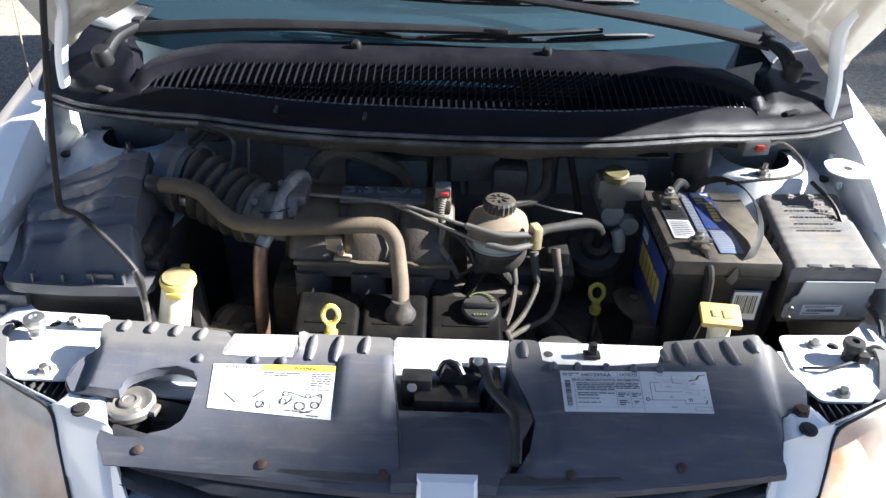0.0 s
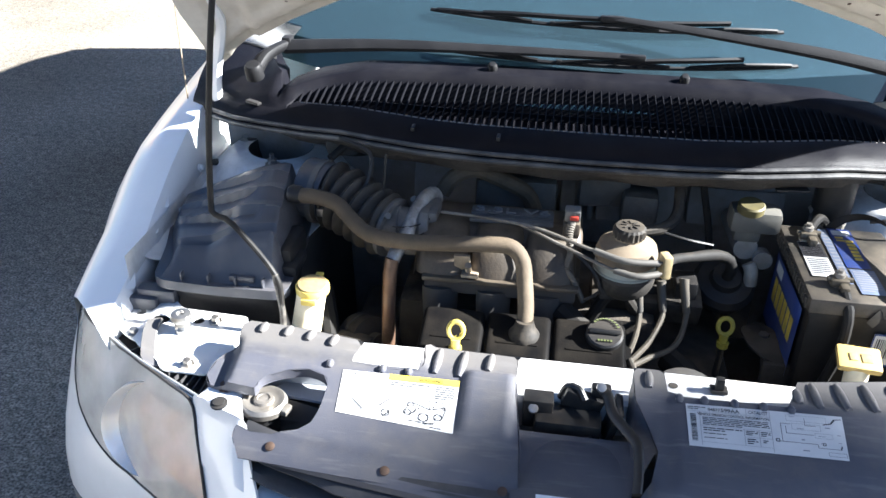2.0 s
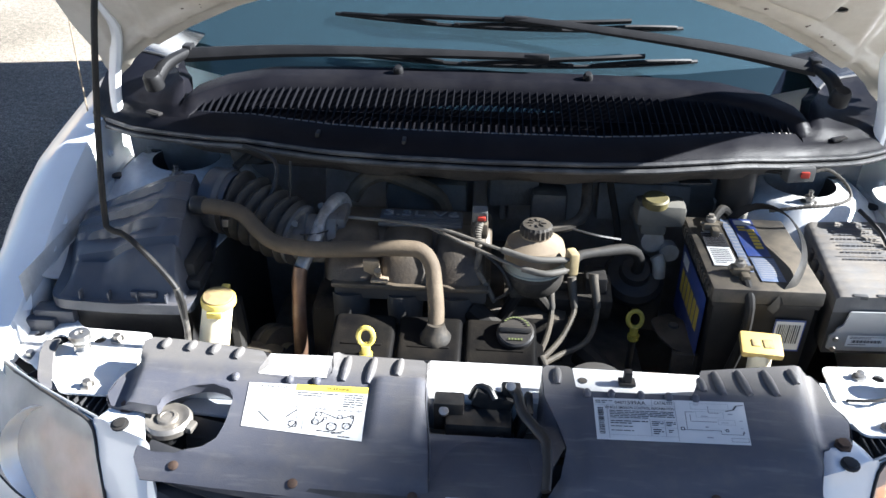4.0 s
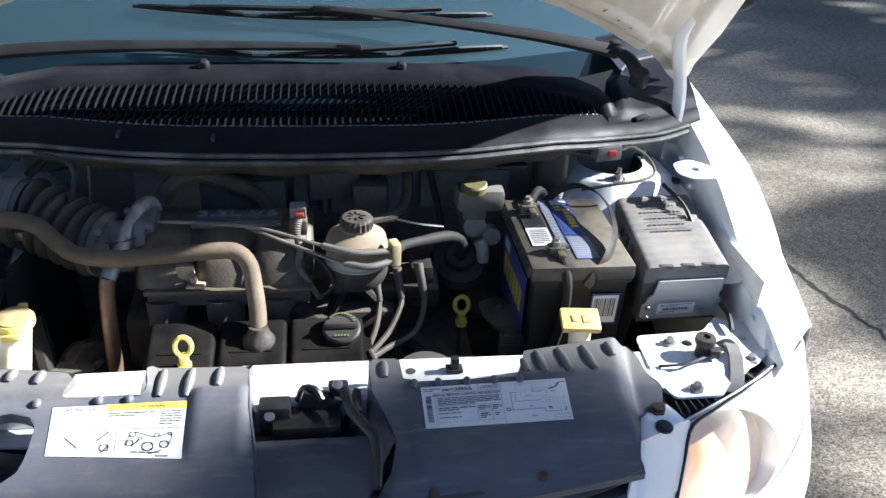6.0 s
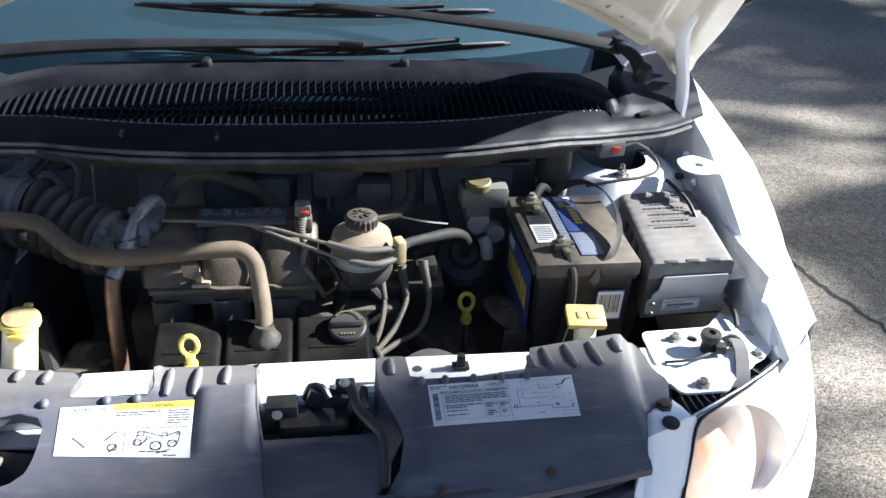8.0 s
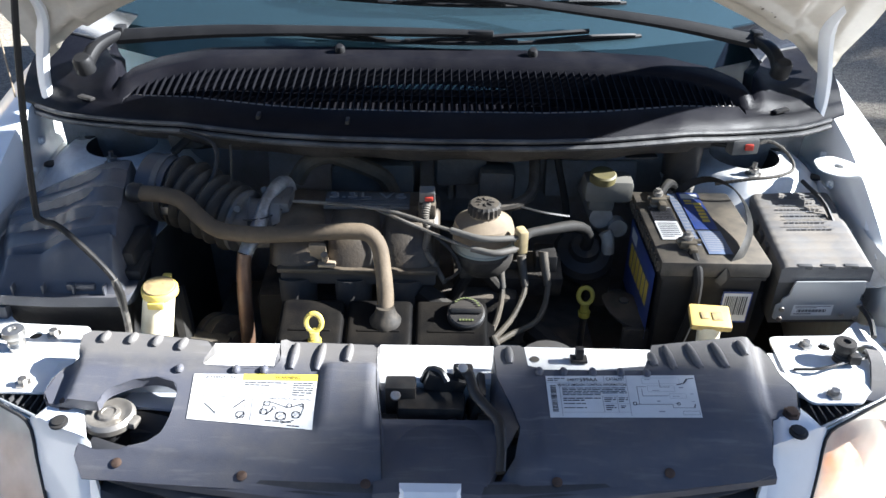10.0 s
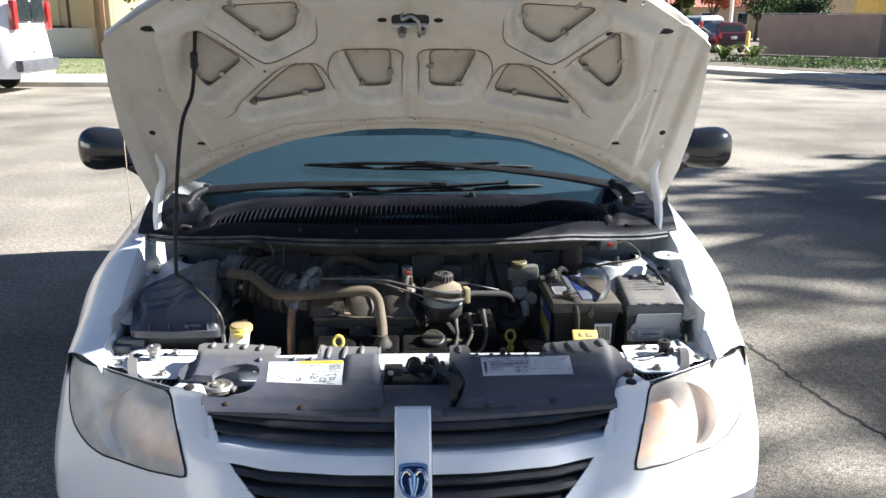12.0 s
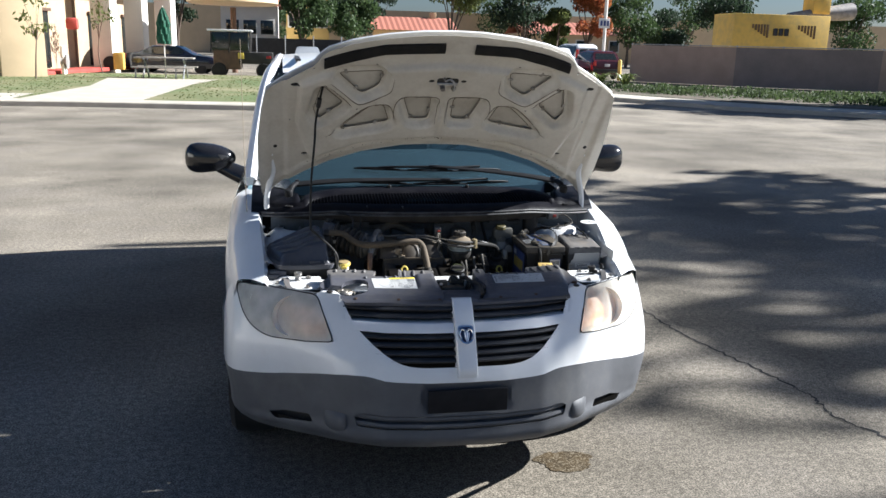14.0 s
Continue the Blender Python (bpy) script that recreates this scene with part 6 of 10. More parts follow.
# low middle panel between the halves, behind the grille's upright bar
rows = [[(x, y, z - 0.004 * abs(2 * i / 12 - 1) ** 4) for i, x in enumerate(-0.074 + (w + 0.074) * k / 12 for k in range(13))] for y, z, w in ((0.290, 0.85, 0.100), (0.286, 0.866, 0.104), (0.276, 0.872, 0.106), (0.20, 0.874, 0.092), (0.16, 0.876, 0.070), (0.146, 0.876, 0.066), (0.140, 0.868, 0.064), (0.140, 0.85, 0.064))]
piece("middle_panel", loft(bmesh.new(), rows), M_COVER, cover)
# front lip that meets the grille
rows = []
for i in range(31):
    x = -0.455 + 0.92 * i / 30
    y = 0.142 + 0.20 * max(abs(x) - 0.05, 0) ** 1.5
    rows.append([(x, y + 0.03, 0.868), (x, y + 0.006, 0.868), (x, y - 0.004, 0.862), (x, y - 0.005, 0.852), (x, y + 0.03, 0.848)])
piece("front_lip", loft(bmesh.new(), rows, closed=True, caps=True), M_COVER, cover)
for x, y in ((-0.413, 0.190), (-0.246, 0.174), (-0.084, 0.164), (0.166, 0.170), (0.317, 0.186)):
    bm = lathe(bmesh.new(), [(0.007, 0), (0.007, 0.0015), (0.004, 0.003), (0.0, 0.0025)], cover_at(x, y) + Vector((0, 0, 0.001)), (0, -0.35, 1), 12)
    piece("screw", bm, M_RUST, cover)

# stickers: white sheets with printed bars, lines and words


def sticker(owner, corners, name, label, marks, words, colour=None, surface=None):
    """corners: back left, back right, front right, front left. marks: (u0, v0, u1, v1, material) with v from the back edge. words: (text, u, v, height)."""
    bl, br, fr, fl = [Vector(c) for c in corners]
    nrm = (br - bl).cross(bl - fl).normalized()

    def at(u, v, up=0.0):
        q = bl.lerp(br, u).lerp(fl.lerp(fr, u), v)
        return (surface(q.x, q.y) if surface else q) + nrm * up

    bm = bmesh.new()
    loft(bm, [[at(i / 24, j / 12, 0.0012) for i in range(25)] for j in range(13)])
    ob = piece(name, bm, colour or M_STICKER, owner, label, smooth=0)
    groups = {}
    for u0, v0, u1, v1, mt in marks:
        g = groups.setdefault(mt.name, (mt, bmesh.new()))[1]
        k = max(1, int((u1 - u0) / 0.08))
        j = max(1, int((v1 - v0) / 0.12))
        loft(g, [[at(u0 + (u1 - u0) * i / k, v0 + (v1 - v0) * m / j, 0.0018) for i in range(k + 1)] for m in range(j + 1)])
    for mt, g in groups.values():
        sub("print", g, mt, ob, smooth=0)
    wide = ((br - bl).length + (fr - fl).length) / 2
    deep = ((fl - bl).length + (fr - br).length) / 2
    for text, u, v, h, u1 in words:
        cu = bpy.data.curves.new("word", "FONT")
        cu.body, cu.size, cu.extrude, cu.offset = text, h, 0.0, 0.012 * h
        tmp = bpy.data.objects.new("word", cu)
        scene.collection.objects.link(tmp)
        me = bpy.data.meshes.new_from_object(tmp.evaluated_get(bpy.context.evaluated_depsgraph_get()))
        bpy.data.objects.remove(tmp)
        x_end = max(w.co.x for w in me.vertices)
        for w in me.vertices:
            w.co = at(u + (u1 - u) * w.co.x / x_end, v - w.co.y / deep, 0.0022)
        me.materials.clear()
        me.materials.append(M_INK)
        o = new("lettering", me)
        o.parent = ob
    return ob


def bars(u0, u1, v0, v1, n, mt, seed):
    """Lines of unreadable print as short bars."""
    rnd = random.Random(seed)
    out = []
    for k in range(n):
        v = v0 + (v1 - v0) * (k + 0.2) / n
        h = (v1 - v0) / n * 0.45
        u = u0
        end = u1 if k < n - 1 else u0 + (u1 - u0) * 0.6
        while u < end - 0.01:
            w = min(rnd.uniform(0.02, 0.07), end - u)
            out.append((u, v, u + w * 0.86, v + h, mt))
            u += w
    return out


def lines(pts, w, mt, aspect=2.0):
    """Thin drawn lines, upright or level, through points."""
    out = []
    for (a, b), (c, d) in zip(pts, pts[1:]):
        n = max(1, int(math.hypot(c - a, (d - b) / aspect) / 0.012)) if abs(c - a) > 0.002 and abs(d - b) > 0.002 else 1
        for k in range(n):
            p, q, r, s = a + (c - a) * k / n, b + (d - b) * k / n, a + (c - a) * (k + 1) / n, b + (d - b) * (k + 1) / n
            out.append((min(p, r) - w / 2, min(q, s) - w * aspect / 2, max(p, r) + w / 2, max(q, s) + w * aspect / 2, mt))
    return out


def ring(u, v, r, w, mt, aspect=1.8):
    return lines([(u + r * math.cos(k), v + r * aspect * math.sin(k)) for k in (i * math.pi / 6 for i in range(13))], w, mt, aspect)


g = M_INK
marks = [(0.40, 0.0, 1.0, 0.125, M_YELLOWPRINT), (0.398, 0.125, 0.402, 0.44, M_GREYPRINT), (0.01, 0.44, 0.99, 0.446, M_GREYPRINT), (0.50, 0.47, 0.504, 0.93, g), (0.79, 0.14, 0.793, 0.43, M_GREYPRINT)]
marks += bars(0.06, 0.36, 0.17, 0.26, 2, M_GREYPRINT, 1) + bars(0.42, 0.78, 0.27, 0.42, 3, M_GREYPRINT, 2) + bars(0.42, 0.77, 0.15, 0.25, 2, g, 8) + bars(0.81, 0.98, 0.15, 0.42, 6, g, 3)
marks += bars(0.62, 0.97, 0.885, 0.925, 1, g, 6) + bars(0.80, 0.97, 0.945, 0.985, 1, g, 7)
marks += bars(0.20, 0.28, 0.60, 0.66, 2, M_GREYPRINT, 9) + bars(0.25, 0.34, 0.58, 0.60, 1, M_GREYPRINT, 10) + bars(0.20, 0.30, 0.80, 0.86, 2, M_GREYPRINT, 17)
marks += ring(0.42, 0.83, 0.035, 0.0028, g) + lines([(0.12, 0.64), (0.22, 0.83)], 0.0028, g) + lines([(0.28, 0.92), (0.40, 0.92), (0.45, 0.80), (0.44, 0.53), (0.36, 0.70), (0.22, 0.71)], 0.0024, g)
for u, v, r in ((0.62, 0.58, 0.026), (0.60, 0.74, 0.030), (0.68, 0.66, 0.015), (0.74, 0.80, 0.042), (0.86, 0.76, 0.033), (0.90, 0.58, 0.015), (0.80, 0.60, 0.020)):
    marks += ring(u, v, r, 0.0026, g) + (bars(u - r * 0.5, u + r * 0.6, v - 0.03, v + 0.03, 2, M_GREYPRINT, int(u * 100)) if r > 0.022 else [])
marks += lines([(0.60, 0.55), (0.58, 0.78)], 0.0024, g) + lines([(0.64, 0.54), (0.79, 0.64)], 0.0024, g) + lines([(0.81, 0.63), (0.90, 0.55), (0.915, 0.62), (0.895, 0.78)], 0.0024, g) + lines([(0.66, 0.74), (0.67, 0.62)], 0.0024, g) + lines([(0.75, 0.93), (0.85, 0.86)], 0.0024, g) + lines([(0.62, 0.80), (0.67, 0.68)], 0.0024, g)
lb = [cover_at(x, y) for x, y in ((-0.339, 0.324), (-0.163, 0.325), (-0.161, 0.236), (-0.334, 0.251))]
sticker(cover, lb, "belt_sticker", "white warning sticker with a yellow header and belt diagram", marks, [("ATTENTION", 0.10, 0.105, 0.0075, 0.34), ("WARNING", 0.66, 0.098, 0.0080, 0.86), ("2.4L ENGINE ACCESSORY BELT ROUTING", 0.05, 0.500, 0.0036, 0.46), ("3.3L/3.8L ENGINE ACCESSORY BELT ROUTING", 0.53, 0.492, 0.0036, 0.97)], None, cover_at)
marks = [(0.0, 0.165, 0.535, 0.170, M_GREYPRINT), (0.535, 0.02, 0.538, 0.98, M_GREYPRINT), (0.36, 0.50, 0.363, 0.88, M_GREYPRINT), (0.455, 0.50, 0.458, 0.88, M_GREYPRINT), (0.085, 0.50, 0.535, 0.505, M_GREYPRINT), (0.36, 0.68, 0.535, 0.685, M_GREYPRINT), (0.085, 0.88, 0.535, 0.885, M_GREYPRINT), (0.083, 0.17, 0.086, 0.97, M_GREYPRINT), (0.385, 0.0, 0.388, 0.165, M_GREYPRINT)]
marks += bars(0.01, 0.13, 0.05, 0.14, 2, g, 11) + bars(0.10, 0.53, 0.29, 0.49, 5, g, 12) + bars(0.10, 0.35, 0.53, 0.63, 2, g, 13) + bars(0.10, 0.35, 0.66, 0.70, 1, g, 18) + bars(0.10, 0.35, 0.76, 0.80, 1, g, 14) + bars(0.37, 0.45, 0.53, 0.65, 3, g, 15) + bars(0.465, 0.53, 0.53, 0.65, 3, g, 19) + bars(0.375, 0.445, 0.71, 0.85, 3, g, 20) + bars(0.475, 0.52, 0.72, 0.80, 2, g, 25)
rnd = random.Random(5)
v = 0.24
while v < 0.88:
    h = rnd.choice((0.008, 0.014, 0.022))
    marks.append((0.022, v, 0.060, v + h, g))
    v += h + rnd.choice((0.008, 0.016))
e_ = 2.9
marks += lines([(0.64, 0.07), (0.89, 0.07), (0.89, 0.21), (0.64, 0.21), (0.64, 0.07)], 0.0018, M_GREYPRINT, e_) + lines([(0.755, 0.13), (0.755, 0.29), (0.82, 0.29)], 0.0030, g, e_) + lines([(0.87, 0.24), (0.92, 0.20), (0.945, 0.10), (0.99, 0.08)], 0.0030, g, e_)
marks += lines([(0.66, 0.28), (0.60, 0.28), (0.60, 0.70), (0.58, 0.70)], 0.0030, g, e_) + lines([(0.63, 0.34), (0.63, 0.50), (0.80, 0.50)], 0.0030, g, e_) + lines([(0.58, 0.70), (0.82, 0.70), (0.82, 0.78), (0.96, 0.78), (0.97, 0.70)], 0.0030, g, e_)
marks += lines([(0.67, 0.26), (0.85, 0.26), (0.85, 0.40), (0.67, 0.40), (0.67, 0.26)], 0.0018, M_GREYPRINT, e_) + lines([(0.81, 0.45), (0.92, 0.45), (0.92, 0.56), (0.81, 0.56), (0.81, 0.45)], 0.0018, M_GREYPRINT, e_) + lines([(0.88, 0.86), (0.99, 0.86), (0.99, 0.94), (0.88, 0.94), (0.88, 0.86)], 0.0020, g, e_)
for u0, u1, v0, v1, k in ((0.66, 0.74, 0.09, 0.12, 41), (0.70, 0.80, 0.36, 0.39, 42), (0.83, 0.91, 0.50, 0.53, 43), (0.72, 0.76, 0.60, 0.66, 44), (0.84, 0.88, 0.66, 0.70, 45), (0.72, 0.80, 0.84, 0.90, 46), (0.95, 0.99, 0.44, 0.48, 47), (0.88, 0.94, 0.28, 0.34, 48), (0.95, 0.99, 0.62, 0.65, 49)):
    marks += bars(u0, u1, v0, v1, 1, M_GREYPRINT, k)
marks += ring(0.57, 0.68, 0.012, 0.0028, g, e_) + ring(0.86, 0.69, 0.010, 0.0028, g, e_)
lb = [cover_at(x, y) for x, y in ((0.163, 0.325), (0.378, 0.330), (0.375, 0.260), (0.164, 0.257))]
sticker(cover, lb, "emission_sticker", "white vehicle emission control information sticker", marks, [("04877", 0.14, 0.142, 0.0070, 0.22), ("599AA", 0.223, 0.148, 0.0088, 0.345), ("CATALYST", 0.40, 0.130, 0.0074, 0.525), ("VEHICLE EMISSION CONTROL INFORMATION", 0.07, 0.262, 0.0062, 0.53)], None, cover_at)

# latch and release handle
latch = thing("hood_latch", "black steel hood latch with a bent release lever", "latch", (0.01, 0.32, 0.85))
bm = boxed((0.0, 0.325, 0.845), (0.10, 0.05, 0.07), 0.01)
piece("latch_body", bm, M_LATCH, latch)
for c, size, turn in (((-0.045, 0.335, 0.875), (0.045, 0.03, 0.05), 0.0), ((0.02, 0.345, 0.89), (0.06, 0.016, 0.03), 0.3), ((0.065, 0.33, 0.87), (0.012, 0.05, 0.07), 0.25)):
    piece("latch_plate", boxed(c, size, 0.004, Matrix.Rotation(turn, 3, "Y")), M_LATCH, latch)
bm = bmesh.new()
tube(bm, [(-0.012, 0.355, 0.885), (-0.004, 0.352, 0.908), (0.012, 0.345, 0.912), (0.022, 0.335, 0.90)], 0.006, 8, 0.006)
piece("hook", bm, M_LATCH, latch)
bm = tube(bmesh.new(), [(0.03, 0.30, 0.862), (0.035, 0.29, 0.84), (0.03, 0.285, 0.82)], 0.006, 8, 0.006)
piece("hook", bm, M_LATCH, latch)
bm = bmesh.new()
tube(bm, [(0.045, 0.352, 0.912), (0.055, 0.335, 0.912), (0.062, 0.305, 0.905), (0.082, 0.268, 0.905), (0.093, 0.245, 0.905), (0.094, 0.205, 0.895), (0.091, 0.172, 0.886)], lambda t, m: 0.0085 - 0.001 * t, 10, 0.008, 0.55)
box(bm, (0.046, 0.354, 0.905), (0.03, 0.02, 0.018), 0.005)
piece("release_lever", bm, M_LATCH, latch)
for x, y, z in ((-0.052, 0.318, 0.888), (-0.01, 0.312, 0.866), (0.045, 0.345, 0.918)):
    piece("rivet", lathe(bmesh.new(), [(0.008, 0), (0.007, 0.004), (0, 0.005)], (x, y, z), (0, -0.6, 0.8), 10), M_STEEL, latch)

# radiator cap
cap = piece("radiator_filler", lathe(bmesh.new(), [(0.024, -0.07), (0.024, -0.012), (0.030, -0.010), (0.030, -0.004), (0, -0.003)], (-0.452, 0.280, 0.878), (0, 0, 1), 24), M_BLACK, van, "black radiator filler neck")
bm = lathe(bmesh.new(), [(0.031, -0.013), (0.0345, -0.012), (0.0355, -0.003), (0.033, 0.001), (0.031, 0.003), (0.026, 0.002), (0.023, 0.000), (0.016, 0.000), (0.0145, 0.004), (0.010, 0.005), (0.009, 0.003), (0, 0.003)], (-0.452, 0.280, 0.880), (0, 0, 1), 40)
for k in (-0.25, 2.75):
    box(bm, (-0.452 + 0.037 * math.cos(k), 0.280 + 0.037 * math.sin(k), 0.874), (0.014, 0.020, 0.011), 0.004, Matrix.Rotation(k, 3, "Z"))
sub("filler_cap", bm, M_CAPMETAL, cap, "worn metal radiator cap")
bm = tube(bmesh.new(), [(-0.425, 0.295, 0.85), (-0.39, 0.30, 0.848), (-0.37, 0.31, 0.83)], 0.011, 10)
sub("overflow_nipple", bm, M_BLACK, cap)
piece("fan_shroud", sheet(rounded([(-0.455, 0.315), (-0.345, 0.30), (-0.345, 0.35), (-0.44, 0.362)], 0.02), (), lambda x, y: Vector((x, y, 0.862 + 0.15 * (0.345 - y))), step=0.02, thick=-0.004), M_SHROUD, van, "grey fan shroud behind the radiator cap")

# ---- things in the engine bay ----
# air filter box
airbox = thing("air_filter_box", "dark grey ribbed plastic air filter box", "air filter", (-0.64, 0.64, 0.62))
AX_L = [(0.495, -0.706), (0.55, -0.708), (0.60, -0.73), (0.68, -0.762), (0.74, -0.775), (0.80, -0.77)]
AX_R = [(0.495, -0.494), (0.55, -0.497), (0.62, -0.503), (0.72, -0.518), (0.80, -0.53)]
A_TIER = [(-0.72, 0.970), (-0.635, 0.977), (-0.595, 1.003), (-0.515, 1.019), (-0.49, 1.016)]
A_TOP = [(-0.78, 0.958), (-0.762, 0.966), (-0.711, 0.990), (-0.643, 1.022), (-0.594, 1.043), (-0.555, 1.052), (-0.51, 1.046)]


def airbox_top(x, y):
    tier, top_ = curve_at(A_TIER, x), curve_at(A_TOP, x)
    if y < 0.553:
        return 0.936 + (tier - 0.936) * min(max((y - 0.498) / 0.046, 0.0), 1.0)
    k = y + 0.16 * (x + 0.62)
    rise = (0.34 * step01((y - 0.562) / 0.012) + 0.26 * step01((k - 0.614) / 0.003) + 0.22 * step01((k - 0.664) / 0.003) + 0.18 * step01((k - 0.714) / 0.003))
    z = tier - 0.010 * step01((y - 0.549) / 0.005) + (top_ - tier + 0.010) * rise + sum(0.004 * math.exp(-((k - c) / 0.004) ** 2) for c in (0.620, 0.670, 0.720))
    return 0.936 + (z - 0.936) * (1 - step01((y - 0.752) / 0.04))


def airbox_at(u, y):
    l, r = curve_at(AX_L, y), curve_at(AX_R, y)
    x = l + (r - l) * u
    wall = step01((x - l) / 0.022) ** 0.6 * step01((r - x) / 0.020) ** 0.6
    return Vector((x, y, 0.936 + (airbox_top(x, y) - 0.936) * wall))


US = [0, 0.006, 0.015, 0.03, 0.05, 0.075, 0.10, *[0.10 + 0.8 * k / 26 for k in range(1, 26)], 0.90, 0.925, 0.95, 0.97, 0.985, 0.994, 1]
YS = [0.496, 0.500, 0.506, 0.514, 0.524, 0.534, 0.542, 0.548, 0.553, 0.557, 0.562, 0.567, 0.572, 0.585, 0.605, 0.6135, 0.617, 0.6205, 0.624, 0.629, 0.636, 0.660, 0.6635, 0.667, 0.6705, 0.674, 0.679, 0.686, 0.71, 0.7135, 0.717, 0.7205, 0.724, 0.729, 0.736, 0.745, 0.755, 0.765, 0.775, 0.785, 0.793]
lid = piece("lid", loft(bmesh.new(), [[airbox_at(u, y) for u in US] for y in YS]), M_AIRBOX, airbox, smooth=32)
AB = [(-0.71, 0.50), (-0.60, 0.494), (-0.49, 0.498), (-0.50, 0.60), (-0.52, 0.75), (-0.56, 0.80), (-0.66, 0.80), (-0.74, 0.78), (-0.775, 0.74), (-0.73, 0.60)]
fl = [(x * 1.0 + (x + 0.63) * 0.10, y + (y - 0.65) * 0.07) for x, y in AB]
bm = bmesh.new()
loft(bm, [[Vector((x, y, z)) for x, y in cut_line(rounded(fl, 0.03), 0.03)] for z in (0.918, 0.936)], closed=True, caps=True)
piece("flange", bm, M_AIRBOX, airbox)
bm = bmesh.new()
lo = [(x + (x + 0.63) * -0.05, y + (y - 0.65) * -0.05) for x, y in AB]
loft(bm, [[Vector((x, y, z)) for x, y in rounded(p, 0.03)] for p, z in ((AB, 0.918), (lo, 0.82), (lo, 0.70))], closed=True, caps=True)
piece("tray", bm, M_BLACK, airbox)
for k in range(4):
    x = -0.665 + 0.048 * k
    piece("rib", boxed((x, 0.497, 0.942), (0.003, 0.012, 0.020), 0.001), M_AIRBOX, airbox)
piece("label_boss", boxed((-0.56, 0.503, 0.945), (0.045, 0.01, 0.012), 0.003), M_AIRBOX, airbox)
bm = bmesh.new()
box(bm, (-0.715, 0.50, 0.90), (0.07, 0.03, 0.03), 0.006)
box(bm, (-0.735, 0.485, 0.885), (0.05, 0.02, 0.035), 0.006)
piece("foot", bm, M_AIRBOX, airbox)
bm = boxed((-0.502, 0.60, 0.955), (0.03, 0.10, 0.05), 0.012)
box(bm, (-0.49, 0.57, 0.945), (0.03, 0.07, 0.02), 0.006)
piece("side_latch", bm, M_BLACK, airbox)
bm = lathe(bmesh.new(), [(0.058, 0.0), (0.058, 0.05)], (-0.515, 0.752, 1.005), (1, -0.25, -0.1), 28)
piece("outlet", bm, M_AIRBOX, airbox)

duct = thing("intake_duct", "black corrugated rubber intake duct", "air duct", (-0.42, 0.72, 0.9))
bm = tube(bmesh.new(), [(-0.49, 0.745, 1.0), (-0.45, 0.738, 0.995), (-0.40, 0.715, 0.982), (-0.36, 0.695, 0.972), (-0.335, 0.685, 0.968)],
          lambda t, m: 0.060 - 0.006 * t + (0.007 * math.sin(m * 2 * math.pi / 0.0245) if 0.1 < t < 0.93 else 0.0), 32, 0.0035)
piece("bellows", bm, M_DUCT, duct)
for p, ax, r, w in (((-0.485, 0.745, 1.0), (1, -0.2, -0.1), 0.0605, 0.006), ((-0.337, 0.686, 0.968), (1, -0.4, -0.15), 0.0545, 0.004)):
    piece("hose_clamp", lathe(bmesh.new(), [(r, -w), (r + 0.0018, -w + 0.0005), (r + 0.0018, w - 0.0005), (r, w)], p, ax, 36), M_DUSTYALU, duct, "dull steel band clamp")
for p in ((-0.476, 0.69, 1.02), (-0.47, 0.685, 0.99)):
    piece("clamp_screw", boxed(p, (0.014, 0.02, 0.016), 0.003), M_STEEL, duct)

# engine
engine = thing("engine", "dusty six cylinder engine with a plastic intake manifold", "engine", (-0.05, 0.68, 0.32))
piece("block", boxed((-0.08, 0.78, 0.57), (0.48, 0.30, 0.56), 0.03), M_ENGINE, engine)
piece("gearbox_housing", boxed((0.16, 0.74, 0.55), (0.30, 0.34, 0.40), 0.04), M_ENGINE, engine)
piece("timing_cover", boxed((-0.36, 0.66, 0.55), (0.10, 0.32, 0.42), 0.02), M_ENGINE, engine)
# intake plenum with three rounded runners over a flange
bm = bmesh.new()
prof = ((0.78, 0.93), (0.768, 0.985), (0.745, 1.0), (0.685, 0.996), (0.662, 0.984), (0.648, 0.958), (0.632, 0.936), (0.62, 0.925))
loft(bm, [[(x, y + e * 0.2, z - e) for y, z in prof] for x, e in ((-0.286, 0.014), (-0.281, 0.004), (-0.27, 0.0), (-0.13, 0.0), (-0.005, 0.0), (0.006, 0.004), (0.011, 0.014))], caps=True)
manifold = piece("manifold", bm, M_MANIFOLD, engine, "dusty brown-black moulded intake manifold", smooth=50)
for c in (-0.233, -0.137, -0.043):
    bm = bmesh.new()
    rows = []
    for y, z, ny, nz, d in ((0.715, 0.985, -0.05, 1.0, 0.008), (0.685, 0.985, -0.15, 0.99, 0.016), (0.655, 0.977, -0.4, 0.92, 0.021), (0.632, 0.962, -0.7, 0.71, 0.023), (0.617, 0.946, -0.92, 0.4, 0.022), (0.609, 0.930, -1.0, 0.1, 0.021)):
        rows.append([(c + 0.0445 * math.cos(k * math.pi / 16), y + ny * d * math.sin(k * math.pi / 16) ** 0.8, z + nz * d * math.sin(k * math.pi / 16) ** 0.8) for k in range(17)])
    sub("runner_hump", loft(bm, rows), M_MANIFOLD, manifold, smooth=60)
lower = piece("lower_manifold", boxed((-0.128, 0.602, 0.930), (0.272, 0.042, 0.009), 0.003), M_MANIFOLD, engine)
sub("flange_edge", boxed((-0.128, 0.606, 0.912), (0.266, 0.03, 0.028), 0.005), M_DARK, lower)
